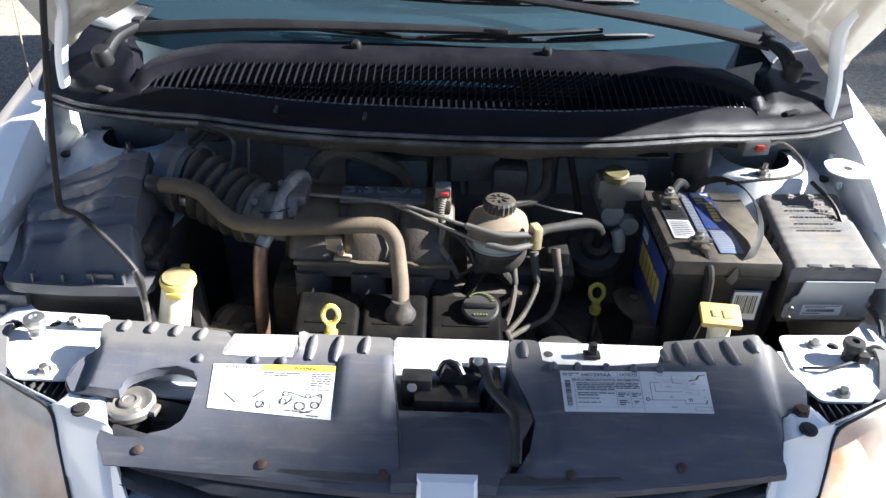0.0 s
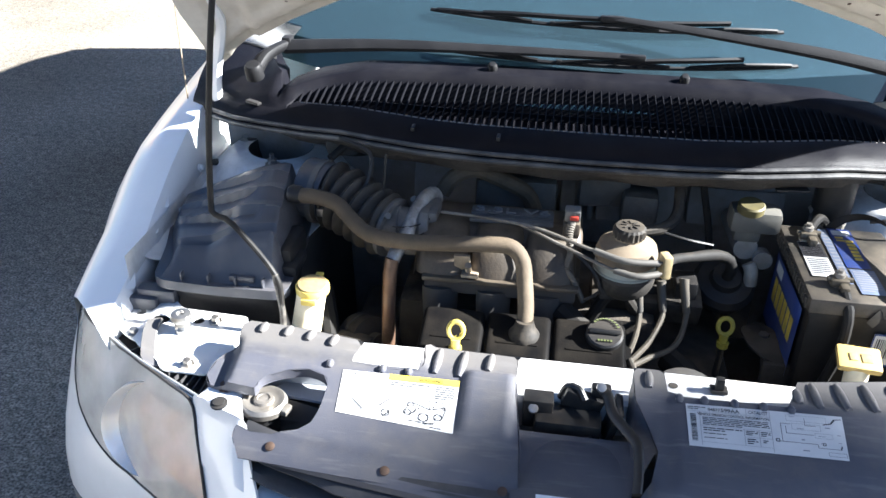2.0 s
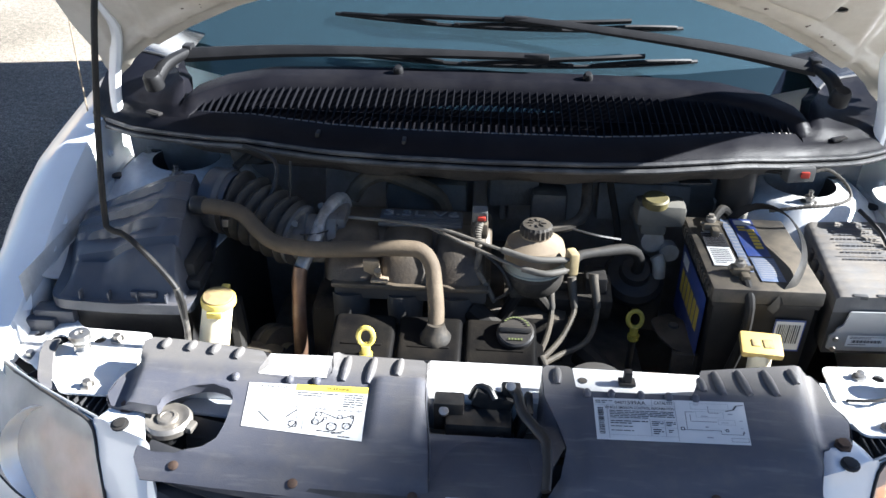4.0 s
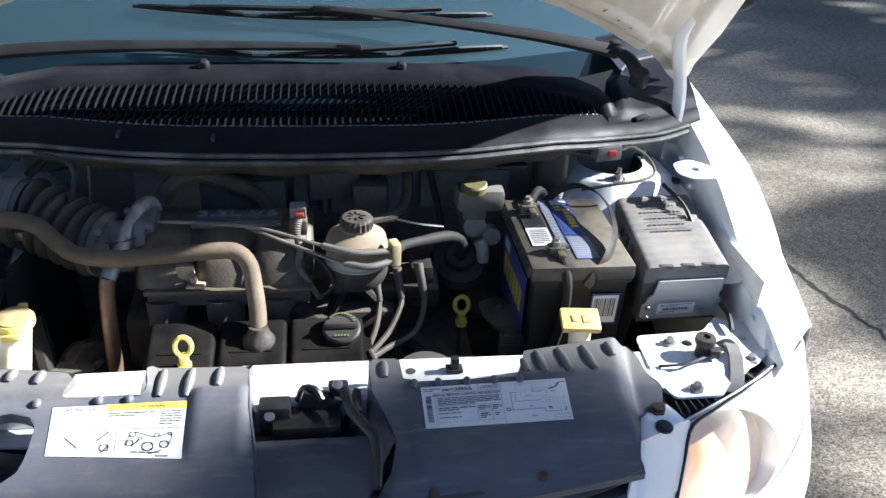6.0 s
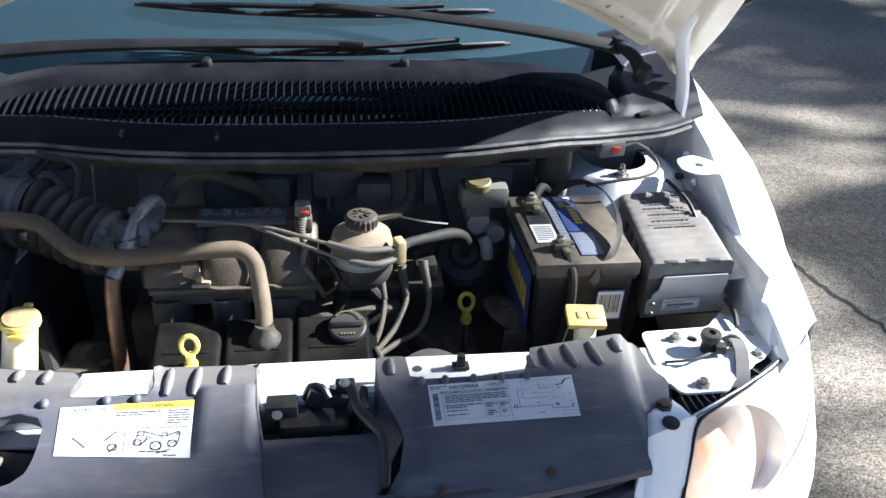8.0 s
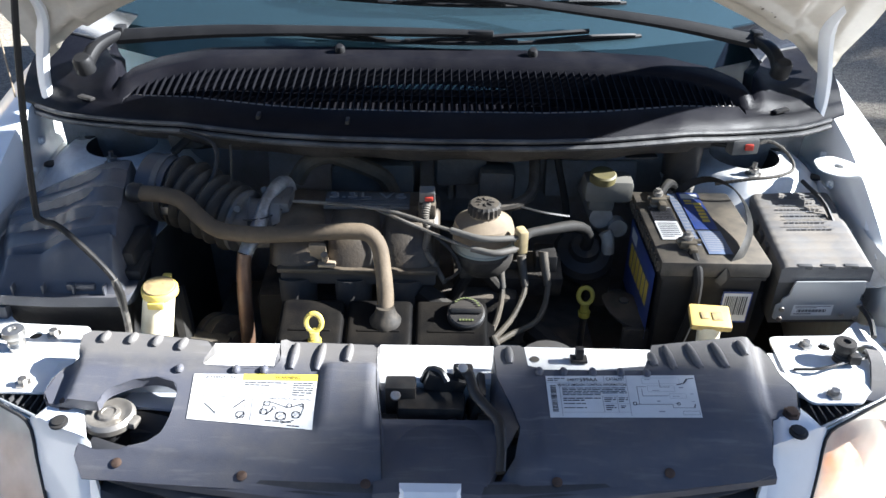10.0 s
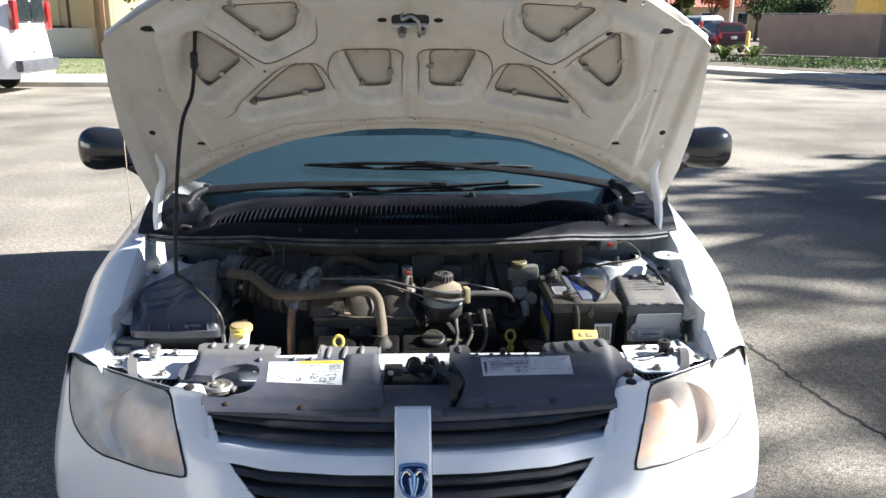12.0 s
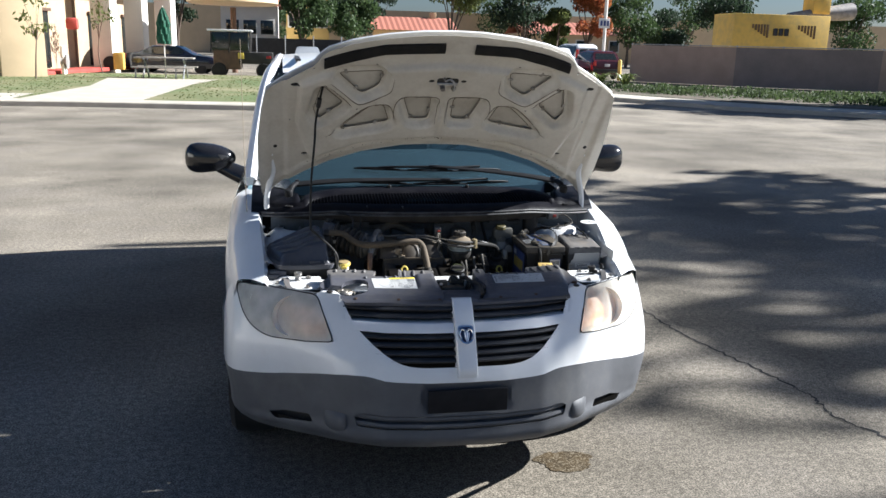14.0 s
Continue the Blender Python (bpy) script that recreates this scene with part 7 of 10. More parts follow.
for c in (-0.233, -0.137, -0.043):
    sub("runner", tube(bmesh.new(), [(c, 0.61, 0.905), (c, 0.605, 0.87), (c, 0.61, 0.83)], lambda t, m: 0.036 - 0.004 * t, 14, 0.012, 0.8), M_DARK, lower)
bm = boxed((-0.118, 0.704, 1.0015), (0.150, 0.054, 0.008), 0.003)
cover_plate = piece("nameplate", bm, M_NAMEPLATE, engine, "grey nameplate with raised lettering")
for k in range(3):
    sub("bar", boxed((-0.118, 0.684 + 0.007 * k, 1.0065), (0.145, 0.003, 0.003), 0.001), M_NAMEPLATE, cover_plate)
cu = bpy.data.curves.new("word", "FONT")
cu.body, cu.size, cu.extrude = "3.3L V6", 0.030, 0.0015
tmp = bpy.data.objects.new("word", cu)
scene.collection.objects.link(tmp)
me = bpy.data.meshes.new_from_object(tmp.evaluated_get(bpy.context.evaluated_depsgraph_get()))
bpy.data.objects.remove(tmp)
wide = max(v.co.x for v in me.vertices)
for v in me.vertices:
    v.co = Vector((-0.188 + v.co.x * 0.138 / wide, 0.707 + v.co.y * 0.9, 1.0065 + v.co.z))
me.materials.clear()
me.materials.append(M_LETTER)
o = new("lettering", me)
o.parent = cover_plate
# throttle body and foil covered hose
bm = lathe(bmesh.new(), [(0.044, -0.01), (0.044, 0.018), (0.038, 0.02), (0.036, 0.055), (0.04, 0.06), (0.04, 0.075), (0, 0.075)], (-0.335, 0.686, 0.968), (1, -0.05, 0.12), 28)
box(bm, (-0.30, 0.668, 0.955), (0.03, 0.03, 0.05), 0.006)
box(bm, (-0.265, 0.70, 0.98), (0.03, 0.07, 0.07), 0.008)
for q in ((-0.335, 0.655, 1.008), (-0.315, 0.64, 0.945), (-0.30, 0.72, 1.012)):
    rod(bm, q, (q[0], q[1] - 0.012, q[2] + 0.006), 0.006, n=8)
piece("throttle_body", bm, M_DUSTYALU, engine, "grey cast aluminium throttle body")
bm = tube(bmesh.new(), [(-0.262, 0.748, 0.99), (-0.266, 0.742, 1.015), (-0.278, 0.72, 1.02), (-0.292, 0.68, 1.005), (-0.300, 0.645, 0.985), (-0.312, 0.61, 0.965), (-0.318, 0.597, 0.952)], lambda t, m: 0.0128 + 0.0005 * math.sin(m * 700), 14, 0.004)
piece("foil_sleeve", bm, M_FOIL, engine, "crinkled silver foil hose sleeve")
piece("pipe", tube(bmesh.new(), [(-0.318, 0.596, 0.955), (-0.321, 0.588, 0.93), (-0.322, 0.575, 0.86), (-0.320, 0.56, 0.76), (-0.318, 0.55, 0.62)], 0.0125, 12), M_COPPER, engine, "brown stained metal pipe")
# front valve cover and oil cap
bm = bmesh.new()
rows = []
for i in range(41):
    x = -0.255 + 0.36 * i / 40
    step_ = 0.004 * step01((math.sin(x * 52 + 0.9) - 0.75) * 4)
    end = 0.03 * (1 - step01((0.105 - abs(x + 0.075) + 0.075) / 0.03))
    rows.append([(x, 0.452 + end * 0.3, 0.80), (x, 0.447 + end * 0.3, 0.852 - end), (x, 0.456, 0.868 - end - step_), (x, 0.50, 0.882 - end - step_), (x, 0.535, 0.886 - end - step_), (x, 0.552, 0.875 - end), (x, 0.56, 0.82)])
valve = piece("valve_cover", loft(bm, rows, caps=True), M_VALVE, engine, "black plastic valve cover", smooth=45)
for x0, x1 in ((-0.248, -0.148), (-0.138, -0.036), (-0.026, 0.088)):
    tilt_ = Matrix.Rotation(radians(14), 3, "X")
    sub("raised_pad", boxed(((x0 + x1) / 2, 0.502, 0.867), (x1 - x0 + 0.007, 0.104, 0.042), 0.012, tilt_, 4), M_VALVE, valve)
    sub("rib", boxed(((x0 + x1) / 2, 0.480, 0.8835), ((x1 - x0) * 0.66, 0.004, 0.003), 0.001, tilt_), M_VALVE, valve)
bm = lathe(bmesh.new(), [(0.029, -0.01), (0.031, 0.0), (0.031, 0.010), (0.028, 0.013), (0.0, 0.014)], (0.055, 0.512, 0.893), (0, -0.35, 1), 24)
box(bm, (0.055, 0.512 - 0.006, 0.9085), (0.052, 0.010, 0.009), 0.003, Matrix.Rotation(-0.35, 3, "X"))
oil = sub("oil_cap", bm, M_BLACK, valve, "black oil filler cap with pale print")
bm = bmesh.new()
for k in range(10):
    a = 0.4 + 0.22 * k
    box(bm, (0.055 + 0.023 * math.cos(a), 0.507 + 0.023 * math.sin(a), 0.908 + 0.008 * math.sin(a)), (0.004, 0.003, 0.001), 0.0)
sub("cap_print", bm, M_CAPPRINT, valve)
bm = bmesh.new()
for k in range(5):
    box(bm, (0.045 + 0.005 * k, 0.490, 0.9005), (0.003, 0.005, 0.001), 0.0)
sub("cap_mark", bm, M_CAPPRINT, valve)
bm = lathe(bmesh.new(), [(0.027, -0.012), (0.028, -0.002), (0.026, 0.006), (0.020, 0.013), (0.016, 0.022), (0.0148, 0.028)], (-0.077, 0.505, 0.884), (0, 0.1, 1), 24)
piece("vent_boot", bm, M_DUSTYBLACK, engine, "bulging black rubber boot", smooth=60)

hose = thing("breather_hose", "fat dusty tan rubber breather hose", "hose", (-0.3, 0.6, 0.9))
bm = tube(bmesh.new(), [(-0.515, 0.655, 1.035), (-0.46, 0.645, 1.038), (-0.425, 0.64, 1.03), (-0.395, 0.625, 1.008), (-0.36, 0.605, 0.995), (-0.30, 0.592, 0.994), (-0.22, 0.588, 1.0), (-0.14, 0.586, 1.007), (-0.108, 0.584, 1.004), (-0.090, 0.575, 0.985), (-0.083, 0.555, 0.955), (-0.078, 0.53, 0.925), (-0.077, 0.508, 0.90)], 0.0138, 16, 0.008)
piece("hose_body", bm, M_DUSTYRUBBER, hose)
piece("end_fitting", lathe(bmesh.new(), [(0.015, -0.012), (0.017, -0.008), (0.017, 0.008), (0.015, 0.012)], (-0.505, 0.654, 1.036), (1, -0.1, 0), 18), M_BLACK, hose)

# bracket on the manifold
bm = boxed((-0.195, 0.60, 0.955), (0.028, 0.006, 0.045), 0.002, Matrix.Rotation(0.3, 3, "X"))
box(bm, (-0.18, 0.592, 0.940), (0.03, 0.02, 0.006), 0.002)
rod(bm, (-0.183, 0.595, 0.945), (-0.183, 0.585, 0.962), 0.006, n=10)
piece("bracket", bm, M_DUSTMETAL, engine)


def dipstick(name, label, p, foot, mat, r, lean=0.0):
    d = thing(name, label, "dipstick", foot)
    c = Vector(p)
    bm = bmesh.new()
    ringp = [c + Vector((r * math.cos(k), 0.35 * r * math.sin(k), 1.15 * r * math.sin(k))) for k in (i * math.pi / 12 for i in range(25))]
    tube(bm, ringp, 0.0042, 8, 0.003)
    handle = piece("handle", bm, mat, d)
    bm = bmesh.new()
    rod(bm, c - Vector((0, 0.35 * r, 1.1 * r)), c - Vector((0, 0.42 * r, 1.1 * r + 0.016)), 0.008, 0.007)
    rod(bm, c - Vector((0, 0.42 * r, 1.1 * r + 0.016)), c - Vector((0, 0.45 * r, 1.1 * r + 0.026)), 0.011, 0.010)
    piece("stopper", bm, mat, d)
    piece("tube", tube(bmesh.new(), [c - Vector((0, 0.45 * r, 1.1 * r + 0.024)), (foot[0], foot[1], (foot[2] + p[2]) / 2), foot], 0.006, 8), M_BLACK, d)
    return d


dipstick("oil_dipstick", "yellow ring-handled oil dipstick", (-0.186, 0.457, 0.915), (-0.186, 0.45, 0.70), M_YELLOW, 0.012)
bm_t = dipstick("transmission_dipstick", "dull yellow transmission dipstick", (0.272, 0.622, 0.862), (0.274, 0.63, 0.55), M_DULLYELLOW, 0.0125)

# power steering reservoir
ps = thing("steering_fluid_reservoir", "stained translucent reservoir with a ribbed black cap", "fluid reservoir", (0.085, 0.632, 0.80))
bm = lathe(bmesh.new(), [(0.0, -0.050), (0.036, -0.049), (0.046, -0.042), (0.050, -0.032), (0.051, -0.020), (0.054, -0.019), (0.054, -0.014), (0.052, -0.013), (0.052, 0.004)], (0.085, 0.632, 0.975), (0, 0, 1), 36)
piece("tank", bm, M_TANK, ps, "grimy pale greenish plastic tank")
bm = lathe(bmesh.new(), [(0.0525, 0.003), (0.053, 0.016), (0.049, 0.030), (0.032, 0.039), (0.026, 0.043), (0.026, 0.050)], (0.085, 0.632, 0.975), (0, 0, 1), 36)
piece("tank_shoulder", bm, M_TANKDUST, ps, "brown dust-coated upper tank")
bm = lathe(bmesh.new(), [(0.0, -0.066), (0.030, -0.066), (0.040, -0.060), (0.048, -0.052), (0.053, -0.040), (0.054, -0.030), (0.0535, -0.024), (0.050, -0.024)], (0.085, 0.632, 0.975), (0, 0, 1), 32)
box(bm, (0.060, 0.600, 0.925), (0.030, 0.016, 0.024), 0.004)
piece("holder", bm, M_DUSTYBLACK, ps, "dusty black moulded holder under the tank")
bm = bmesh.new()
prof = []
n = 40
for h, r in ((0.0, 0.0265), (0.014, 0.0265), (0.018, 0.024), (0.019, 0.018)):
    prof.append([Vector((0.085 + (r + (0.0018 if k % 2 else -0.0008) * (h < 0.018)) * math.cos(2 * math.pi * k / n), 0.632 + (r + (0.0018 if k % 2 else -0.0008) * (h < 0.018)) * math.sin(2 * math.pi * k / n), 1.022 + h)) for k in range(n)])
loft(bm, prof, closed=True, caps=True)
for k in range(8):
    a = k * math.pi / 4
    box(bm, (0.085 + 0.011 * math.cos(a), 0.632 + 0.011 * math.sin(a), 1.042), (0.010, 0.003, 0.003), 0.001, Matrix.Rotation(a, 3, "Z"))
piece("cap", bm, M_DUSTYBLACK, ps, "dusty ribbed black cap")
piece("strap", lathe(bmesh.new(), [(0.0525, -0.004), (0.0545, -0.003), (0.0545, 0.003), (0.0525, 0.004)], (0.085, 0.632, 0.955), (0, 0, 1), 36), M_BLACK, ps)
for a, b in (((0.085, 0.64, 0.905), (0.12, 0.66, 0.85)), ((0.06, 0.62, 0.905), (0.03, 0.62, 0.84))):
    piece("outlet_hose", tube(bmesh.new(), [a, tuple((p + q) / 2 for p, q in zip(a, b)), b], 0.011, 10), M_RUBBER, ps)

# throttle and speed control cables with their clip
cables = thing("throttle_cables", "grey throttle cables clipped side by side", "cable", (0, 0.6, 0.95))
piece("cable", tube(bmesh.new(), [(-0.245, 0.68, 1.012), (-0.16, 0.655, 1.02), (-0.07, 0.628, 1.022), (0.02, 0.594, 1.010), (0.08, 0.575, 1.004), (0.14, 0.585, 1.0)], 0.0030, 10), M_CABLE, cables)
piece("cable", tube(bmesh.new(), [(-0.10, 0.655, 1.012), (-0.03, 0.615, 1.002), (0.04, 0.58, 0.990), (0.09, 0.564, 0.984), (0.14, 0.575, 0.985)], 0.0030, 10), M_CABLE, cables)
piece("sleeve", tube(bmesh.new(), [(0.028, 0.590, 1.0095), (0.08, 0.573, 1.004), (0.135, 0.583, 1.0)], 0.0058, 12), M_CABLEGREY, cables)
piece("sleeve", tube(bmesh.new(), [(0.062, 0.570, 0.987), (0.10, 0.561, 0.984), (0.135, 0.573, 0.985)], 0.0058, 12), M_CABLEGREY, cables)
bm = boxed((0.146, 0.592, 0.992), (0.016, 0.026, 0.042), 0.004, Matrix.Rotation(0.3, 3, "Z"))
piece("cable_clip", bm, M_TANCLIP, cables, "tan plastic cable clip")
piece("fuel_line", tube(bmesh.new(), [(0.15, 0.60, 0.988), (0.163, 0.632, 0.982), (0.208, 0.675, 0.967), (0.255, 0.712, 0.953), (0.28, 0.724, 0.938), (0.287, 0.727, 0.915), (0.284, 0.74, 0.89)], lambda t, m: 0.0085 + 0.002 * step01((t - 0.3) * 4), 12), M_RUBBER, cables)

# vacuum canister with a pale pipe
can = thing("vacuum_canister", "round black canister with a pale worn pipe end", "canister", (0.30, 0.77, 0.70))
piece("body", lathe(bmesh.new(), [(0, -0.03), (0.04, -0.03), (0.055, -0.02), (0.058, 0.0), (0.05, 0.012), (0.03, 0.016), (0.026, 0.03), (0, 0.03)], (0.285, 0.752, 0.872), (0, -0.5, 0.85), 28), M_BLACK, can)
piece("pipe_end", tube(bmesh.new(), [(0.322, 0.755, 0.918), (0.328, 0.75, 0.905), (0.330, 0.745, 0.878)], 0.0125, 14, 0.006), M_PALEPIPE, can, "pale dusty pipe end")
piece("stand", boxed((0.32, 0.765, 0.81), (0.05, 0.04, 0.12), 0.012), M_BLACK, can)

# wiring connector and harness
conn = thing("sensor_connector", "grey sensor connector with a red lock tab", "connector", (-0.012, 0.65, 0.96))
bm = boxed((-0.012, 0.655, 1.042), (0.027, 0.020, 0.024), 0.004, Matrix.Rotation(0.25, 3, "X"))
piece("housing", bm, M_CONN, conn)
piece("lock_tab", boxed((-0.009, 0.644, 1.039), (0.014, 0.006, 0.008), 0.002), M_RED, conn, "red lock tab")
piece("lead", tube(bmesh.new(), [(-0.012, 0.648, 1.03), (-0.015, 0.635, 1.01), (-0.010, 0.622, 0.985), (-0.014, 0.61, 0.96), (0.0, 0.60, 0.94), (0.02, 0.60, 0.90)], lambda t, m: 0.0075 - 0.003 * t + 0.0007 * math.sin(m * 1500), 10, 0.002), M_LOOM, conn)
piece("foot", boxed((-0.012, 0.66, 1.012), (0.03, 0.03, 0.03), 0.006), M_MANIFOLD, conn)

# coil pack and plug leads
coil = thing("coil_pack", "black ignition coil pack with three grey plug leads", "coil pack", (0.15, 0.70, 0.80))
piece("body", boxed((0.137, 0.700, 0.858), (0.20, 0.075, 0.05), 0.008, Matrix.Rotation(0.25, 3, "X")), M_DUSTYBLACK, coil)
piece("tower_block", boxed((0.205, 0.70, 0.885), (0.04, 0.05, 0.05), 0.006), M_BLACK, coil)
piece("plug_block", boxed((0.11, 0.70, 0.883), (0.10, 0.04, 0.022), 0.005), M_BLACK, coil)
for (x, y, z), (x1, z1), (x2, z2), (x3, y3, z3), k in (((0.121, 0.668, 0.893), (0.126, 0.853), (0.118, 0.842), (0.100, 0.535, 0.842), 0), ((0.160, 0.675, 0.900), (0.167, 0.858), (0.146, 0.838), (0.112, 0.535, 0.838), 1), ((0.198, 0.668, 0.912), (0.208, 0.860), (0.188, 0.828), (0.130, 0.535, 0.836), 2)):
    lead = piece("plug_lead", tube(bmesh.new(), [(x, y, z), (x1, 0.652, z1), (x2, 0.598, z2), (x3, y3, z3), (0.070 + 0.006 * k, 0.480, 0.842), (0.055 + 0.005 * k, 0.455, 0.82)], 0.0052, 8), M_LEAD, coil, "grey rubber lead")
    sub("boot", tube(bmesh.new(), [(x - 0.001, y + 0.004, z + 0.010), (x, y, z), (x1, 0.653, z1 + 0.002)], lambda t, m: 0.0088 - 0.002 * t, 12, 0.006), M_BOOT, lead)

# battery
bat = thing("battery", "black car battery with blue and gold labels", "battery", (0.465, 0.68, 0.74))
BX0, BX1, BY0, BY1 = 0.375, 0.553, 0.548, 0.80
TZ = 0.982
bm = bmesh.new()
loft(bm, [[Vector((x, y, z)) for x, y in rounded([(BX0 + d, BY0 + d), (BX1 - d, BY0 + d), (BX1 - d, BY1 - d), (BX0 + d, BY1 - d)], 0.006, 2)] for d, z in ((0.008, 0.77), (0.005, 0.945), (0.0, 0.947), (0.0, 0.953))], closed=True, caps=True)
piece("case", bm, M_BATCASE, bat)
piece("top", boxed(((BX0 + BX1) / 2, (BY0 + BY1) / 2, 0.967), (BX1 - BX0 + 0.004, BY1 - BY0 + 0.004, 0.028), 0.005), M_BATTOP, bat, "dusty black battery lid")
for k in range(17):
    y = BY0 + 0.014 + k * 0.0138
    for x in (BX0 - 0.002, BX1 + 0.002):
        piece("tooth", boxed((x, y, 0.965), (0.007, 0.007, 0.018), 0.0015), M_BATTOP, bat, smooth=0)
b0 = M_BATBLUE
marks = [(0.0, 0.0, 1.0, 1.0, b0)]
top = lambda x0, y0, x1, y1: [Vector((x0, y1, TZ)), Vector((x1, y1, TZ)), Vector((x1, y0, TZ)), Vector((x0, y0, TZ))]
sticker(bat, top(0.455, 0.655, 0.495, 0.795), "brand_label", "blue label with a gold mark", [(0.15, 0.22, 0.5, 0.27, M_GOLD), (0.15, 0.30, 0.5, 0.34, M_GOLD)] + [(0.52, 0.30 + 0.09 * k, 0.86, 0.365 + 0.09 * k, M_GOLD) for k in range(6)] + [(0.1, 0.05, 0.9, 0.18, M_STICKER)], [], b0)
sticker(bat, top(0.457, 0.572, 0.497, 0.650), "date_label", "pale blue printed label", bars(0.08, 0.92, 0.08, 0.92, 9, M_GREYPRINT, 21), [], M_PALEBLUE)
sticker(bat, top(0.437, 0.60, 0.452, 0.79), "strip_label", "white narrow strip", bars(0.1, 0.9, 0.05, 0.95, 14, M_GREYPRINT, 22), [], M_PALEBLUE)
sticker(bat, top(0.390, 0.618, 0.430, 0.735), "warning_label", "white and black warning label", [(0.0, 0.02, 1.0, 0.45, M_INK)] + bars(0.08, 0.9, 0.06, 0.42, 7, M_STICKER, 23) + bars(0.08, 0.9, 0.5, 0.95, 8, g, 24), [], M_STICKER)
side = [Vector((BX0 - 0.003 + 0.004, BY1 - 0.03, 0.94)), Vector((BX0 - 0.003 + 0.004, BY0 + 0.03, 0.94)), Vector((BX0 + 0.001, BY0 + 0.03, 0.80)), Vector((BX0 + 0.001, BY1 - 0.03, 0.80))]
sticker(bat, side, "side_label", "blue side label with gold marks", [(0.12 + 0.13 * k, 0.28, 0.22 + 0.13 * k, 0.62, M_GOLD) for k in range(6)] + [(0.08, 0.06, 0.3, 0.22, M_STICKER)], [], b0)
fr = [Vector((0.485, BY0 + 0.001, 0.925)), Vector((0.535, BY0 + 0.001, 0.925)), Vector((0.535, BY0 + 0.005, 0.86)), Vector((0.485, BY0 + 0.005, 0.86))]
mk = []
u = 0.12
rnd = random.Random(9)
while u < 0.85:
    w = rnd.choice((0.02, 0.03, 0.05))
    mk.append((u, 0.15, u + w, 0.75, M_INK))
    u += w + 0.03
sticker(bat, fr, "barcode_label", "white barcode label", mk + [(0, 0, 1, 0.05, b0), (0, 0.95, 1, 1, b0), (0, 0, 0.04, 1, b0), (0.96, 0, 1, 1, b0)], [], M_STICKER)


def terminal(p, cable):
    c = Vector(p)
    t = piece("terminal", lathe(bmesh.new(), [(0.012, -0.02), (0.012, 0.0), (0.009, 0.001), (0.009, 0.008), (0.005, 0.009), (0.005, 0.014), (0, 0.014)], c, (0, 0, 1), 16), M_LEADMETAL, bat, "corroded lead terminal clamp")
    bm = boxed(c + Vector((0, -0.003, -0.006)), (0.030, 0.024, 0.014), 0.005)
    box(bm, c + Vector((0.005, -0.020, -0.010)), (0.014, 0.022, 0.014), 0.004)
    rod(bm, c + Vector((-0.019, -0.004, -0.002)), c + Vector((0.021, -0.004, -0.002)), 0.0045, n=8)
    sub("clamp", bm, M_TERMINAL, t)
    sub("cable", tube(bmesh.new(), cable, 0.0085, 10), M_RUBBER, t)


terminal((0.425, 0.598, 0.996), [(0.430, 0.578, 0.984), (0.434, 0.545, 0.965), (0.436, 0.537, 0.93), (0.433, 0.535, 0.88), (0.42, 0.54, 0.80)])
terminal((0.408, 0.748, 1.0), [(0.415, 0.765, 0.99), (0.44, 0.80, 1.0), (0.47, 0.83, 0.97)])
line = spline([(0.455, 0.802, 0.972), (0.482, 0.80, 1.002), (0.515, 0.785, 1.018), (0.537, 0.74, 1.024), (0.545, 0.68, 1.018), (0.536, 0.62, 1.004), (0.51, 0.57, 0.990), (0.485, 0.546, 0.966), (0.470, 0.542, 0.945)], 0.012)
across = Vector((0.72, 0.10, -0.62)).normalized()
rows = [[Vector(p) + across * w + Vector((0, 0, h)) for w, h in ((-0.0085, 0), (0, 0.0012), (0.0085, 0), (0.0085, -0.002), (0, -0.001), (-0.0085, -0.002))] for p in line]
piece("carry_strap", loft(bmesh.new(), rows, closed=True, caps=True), M_STRAP, bat, "black carrying strap")

# power distribution box
pdb = thing("fuse_box", "grey power module with moulded lid and metal plate", "fuse box", (0.66, 0.69, 0.78))
back0, back1, fr0, fr1 = Vector((0.602, 0.812, 0.975)), Vector((0.760, 0.820, 0.975)), Vector((0.572, 0.547, 0.975)), Vector((0.727, 0.553, 0.975))


def pd(u, v, z=0.0):
    return back0.lerp(back1, u).lerp(fr0.lerp(fr1, u), v) + Vector((0, 0, z))


bm = bmesh.new()
rows = []
for j in range(31):
    v = j / 30
    rib = 0.003 * step01((math.sin(v * 62.0) + 0.2) * 2.5)
    rows.append([pd(0.0, v, -0.03), pd(0.0, v, -0.006), pd(0.03, v, -0.001), pd(0.08, v, 0.0 + rib), pd(0.25, v, rib), pd(0.5, v, rib), pd(0.75, v, rib), pd(0.92, v, rib), pd(0.97, v, -0.001), pd(1, v, -0.006), pd(1, v, -0.03)])
piece("lid", loft(bm, rows, closed=True, caps=True), M_PDB, pdb, "grey plastic lid", smooth=40)
bm = bmesh.new()
loft(bm, [[pd(0.01, 0.01, z), pd(0.99, 0.01, z), pd(0.99, 0.98, z), pd(0.01, 0.98, z)] for z in (-0.025, -0.115)], closed=True, caps=True)
piece("base", bm, M_PDBDARK, pdb)
for u in (0.25, 0.5, 0.75):
    piece("latch", boxed(pd(u, 0.985, -0.002), (0.024, 0.008, 0.008), 0.002), M_PDBDARK, pdb)
for v in (0.35, 0.5, 0.65):
    piece("latch", boxed(pd(-0.01, v, -0.02), (0.012, 0.02, 0.02), 0.003), M_PDBDARK, pdb)
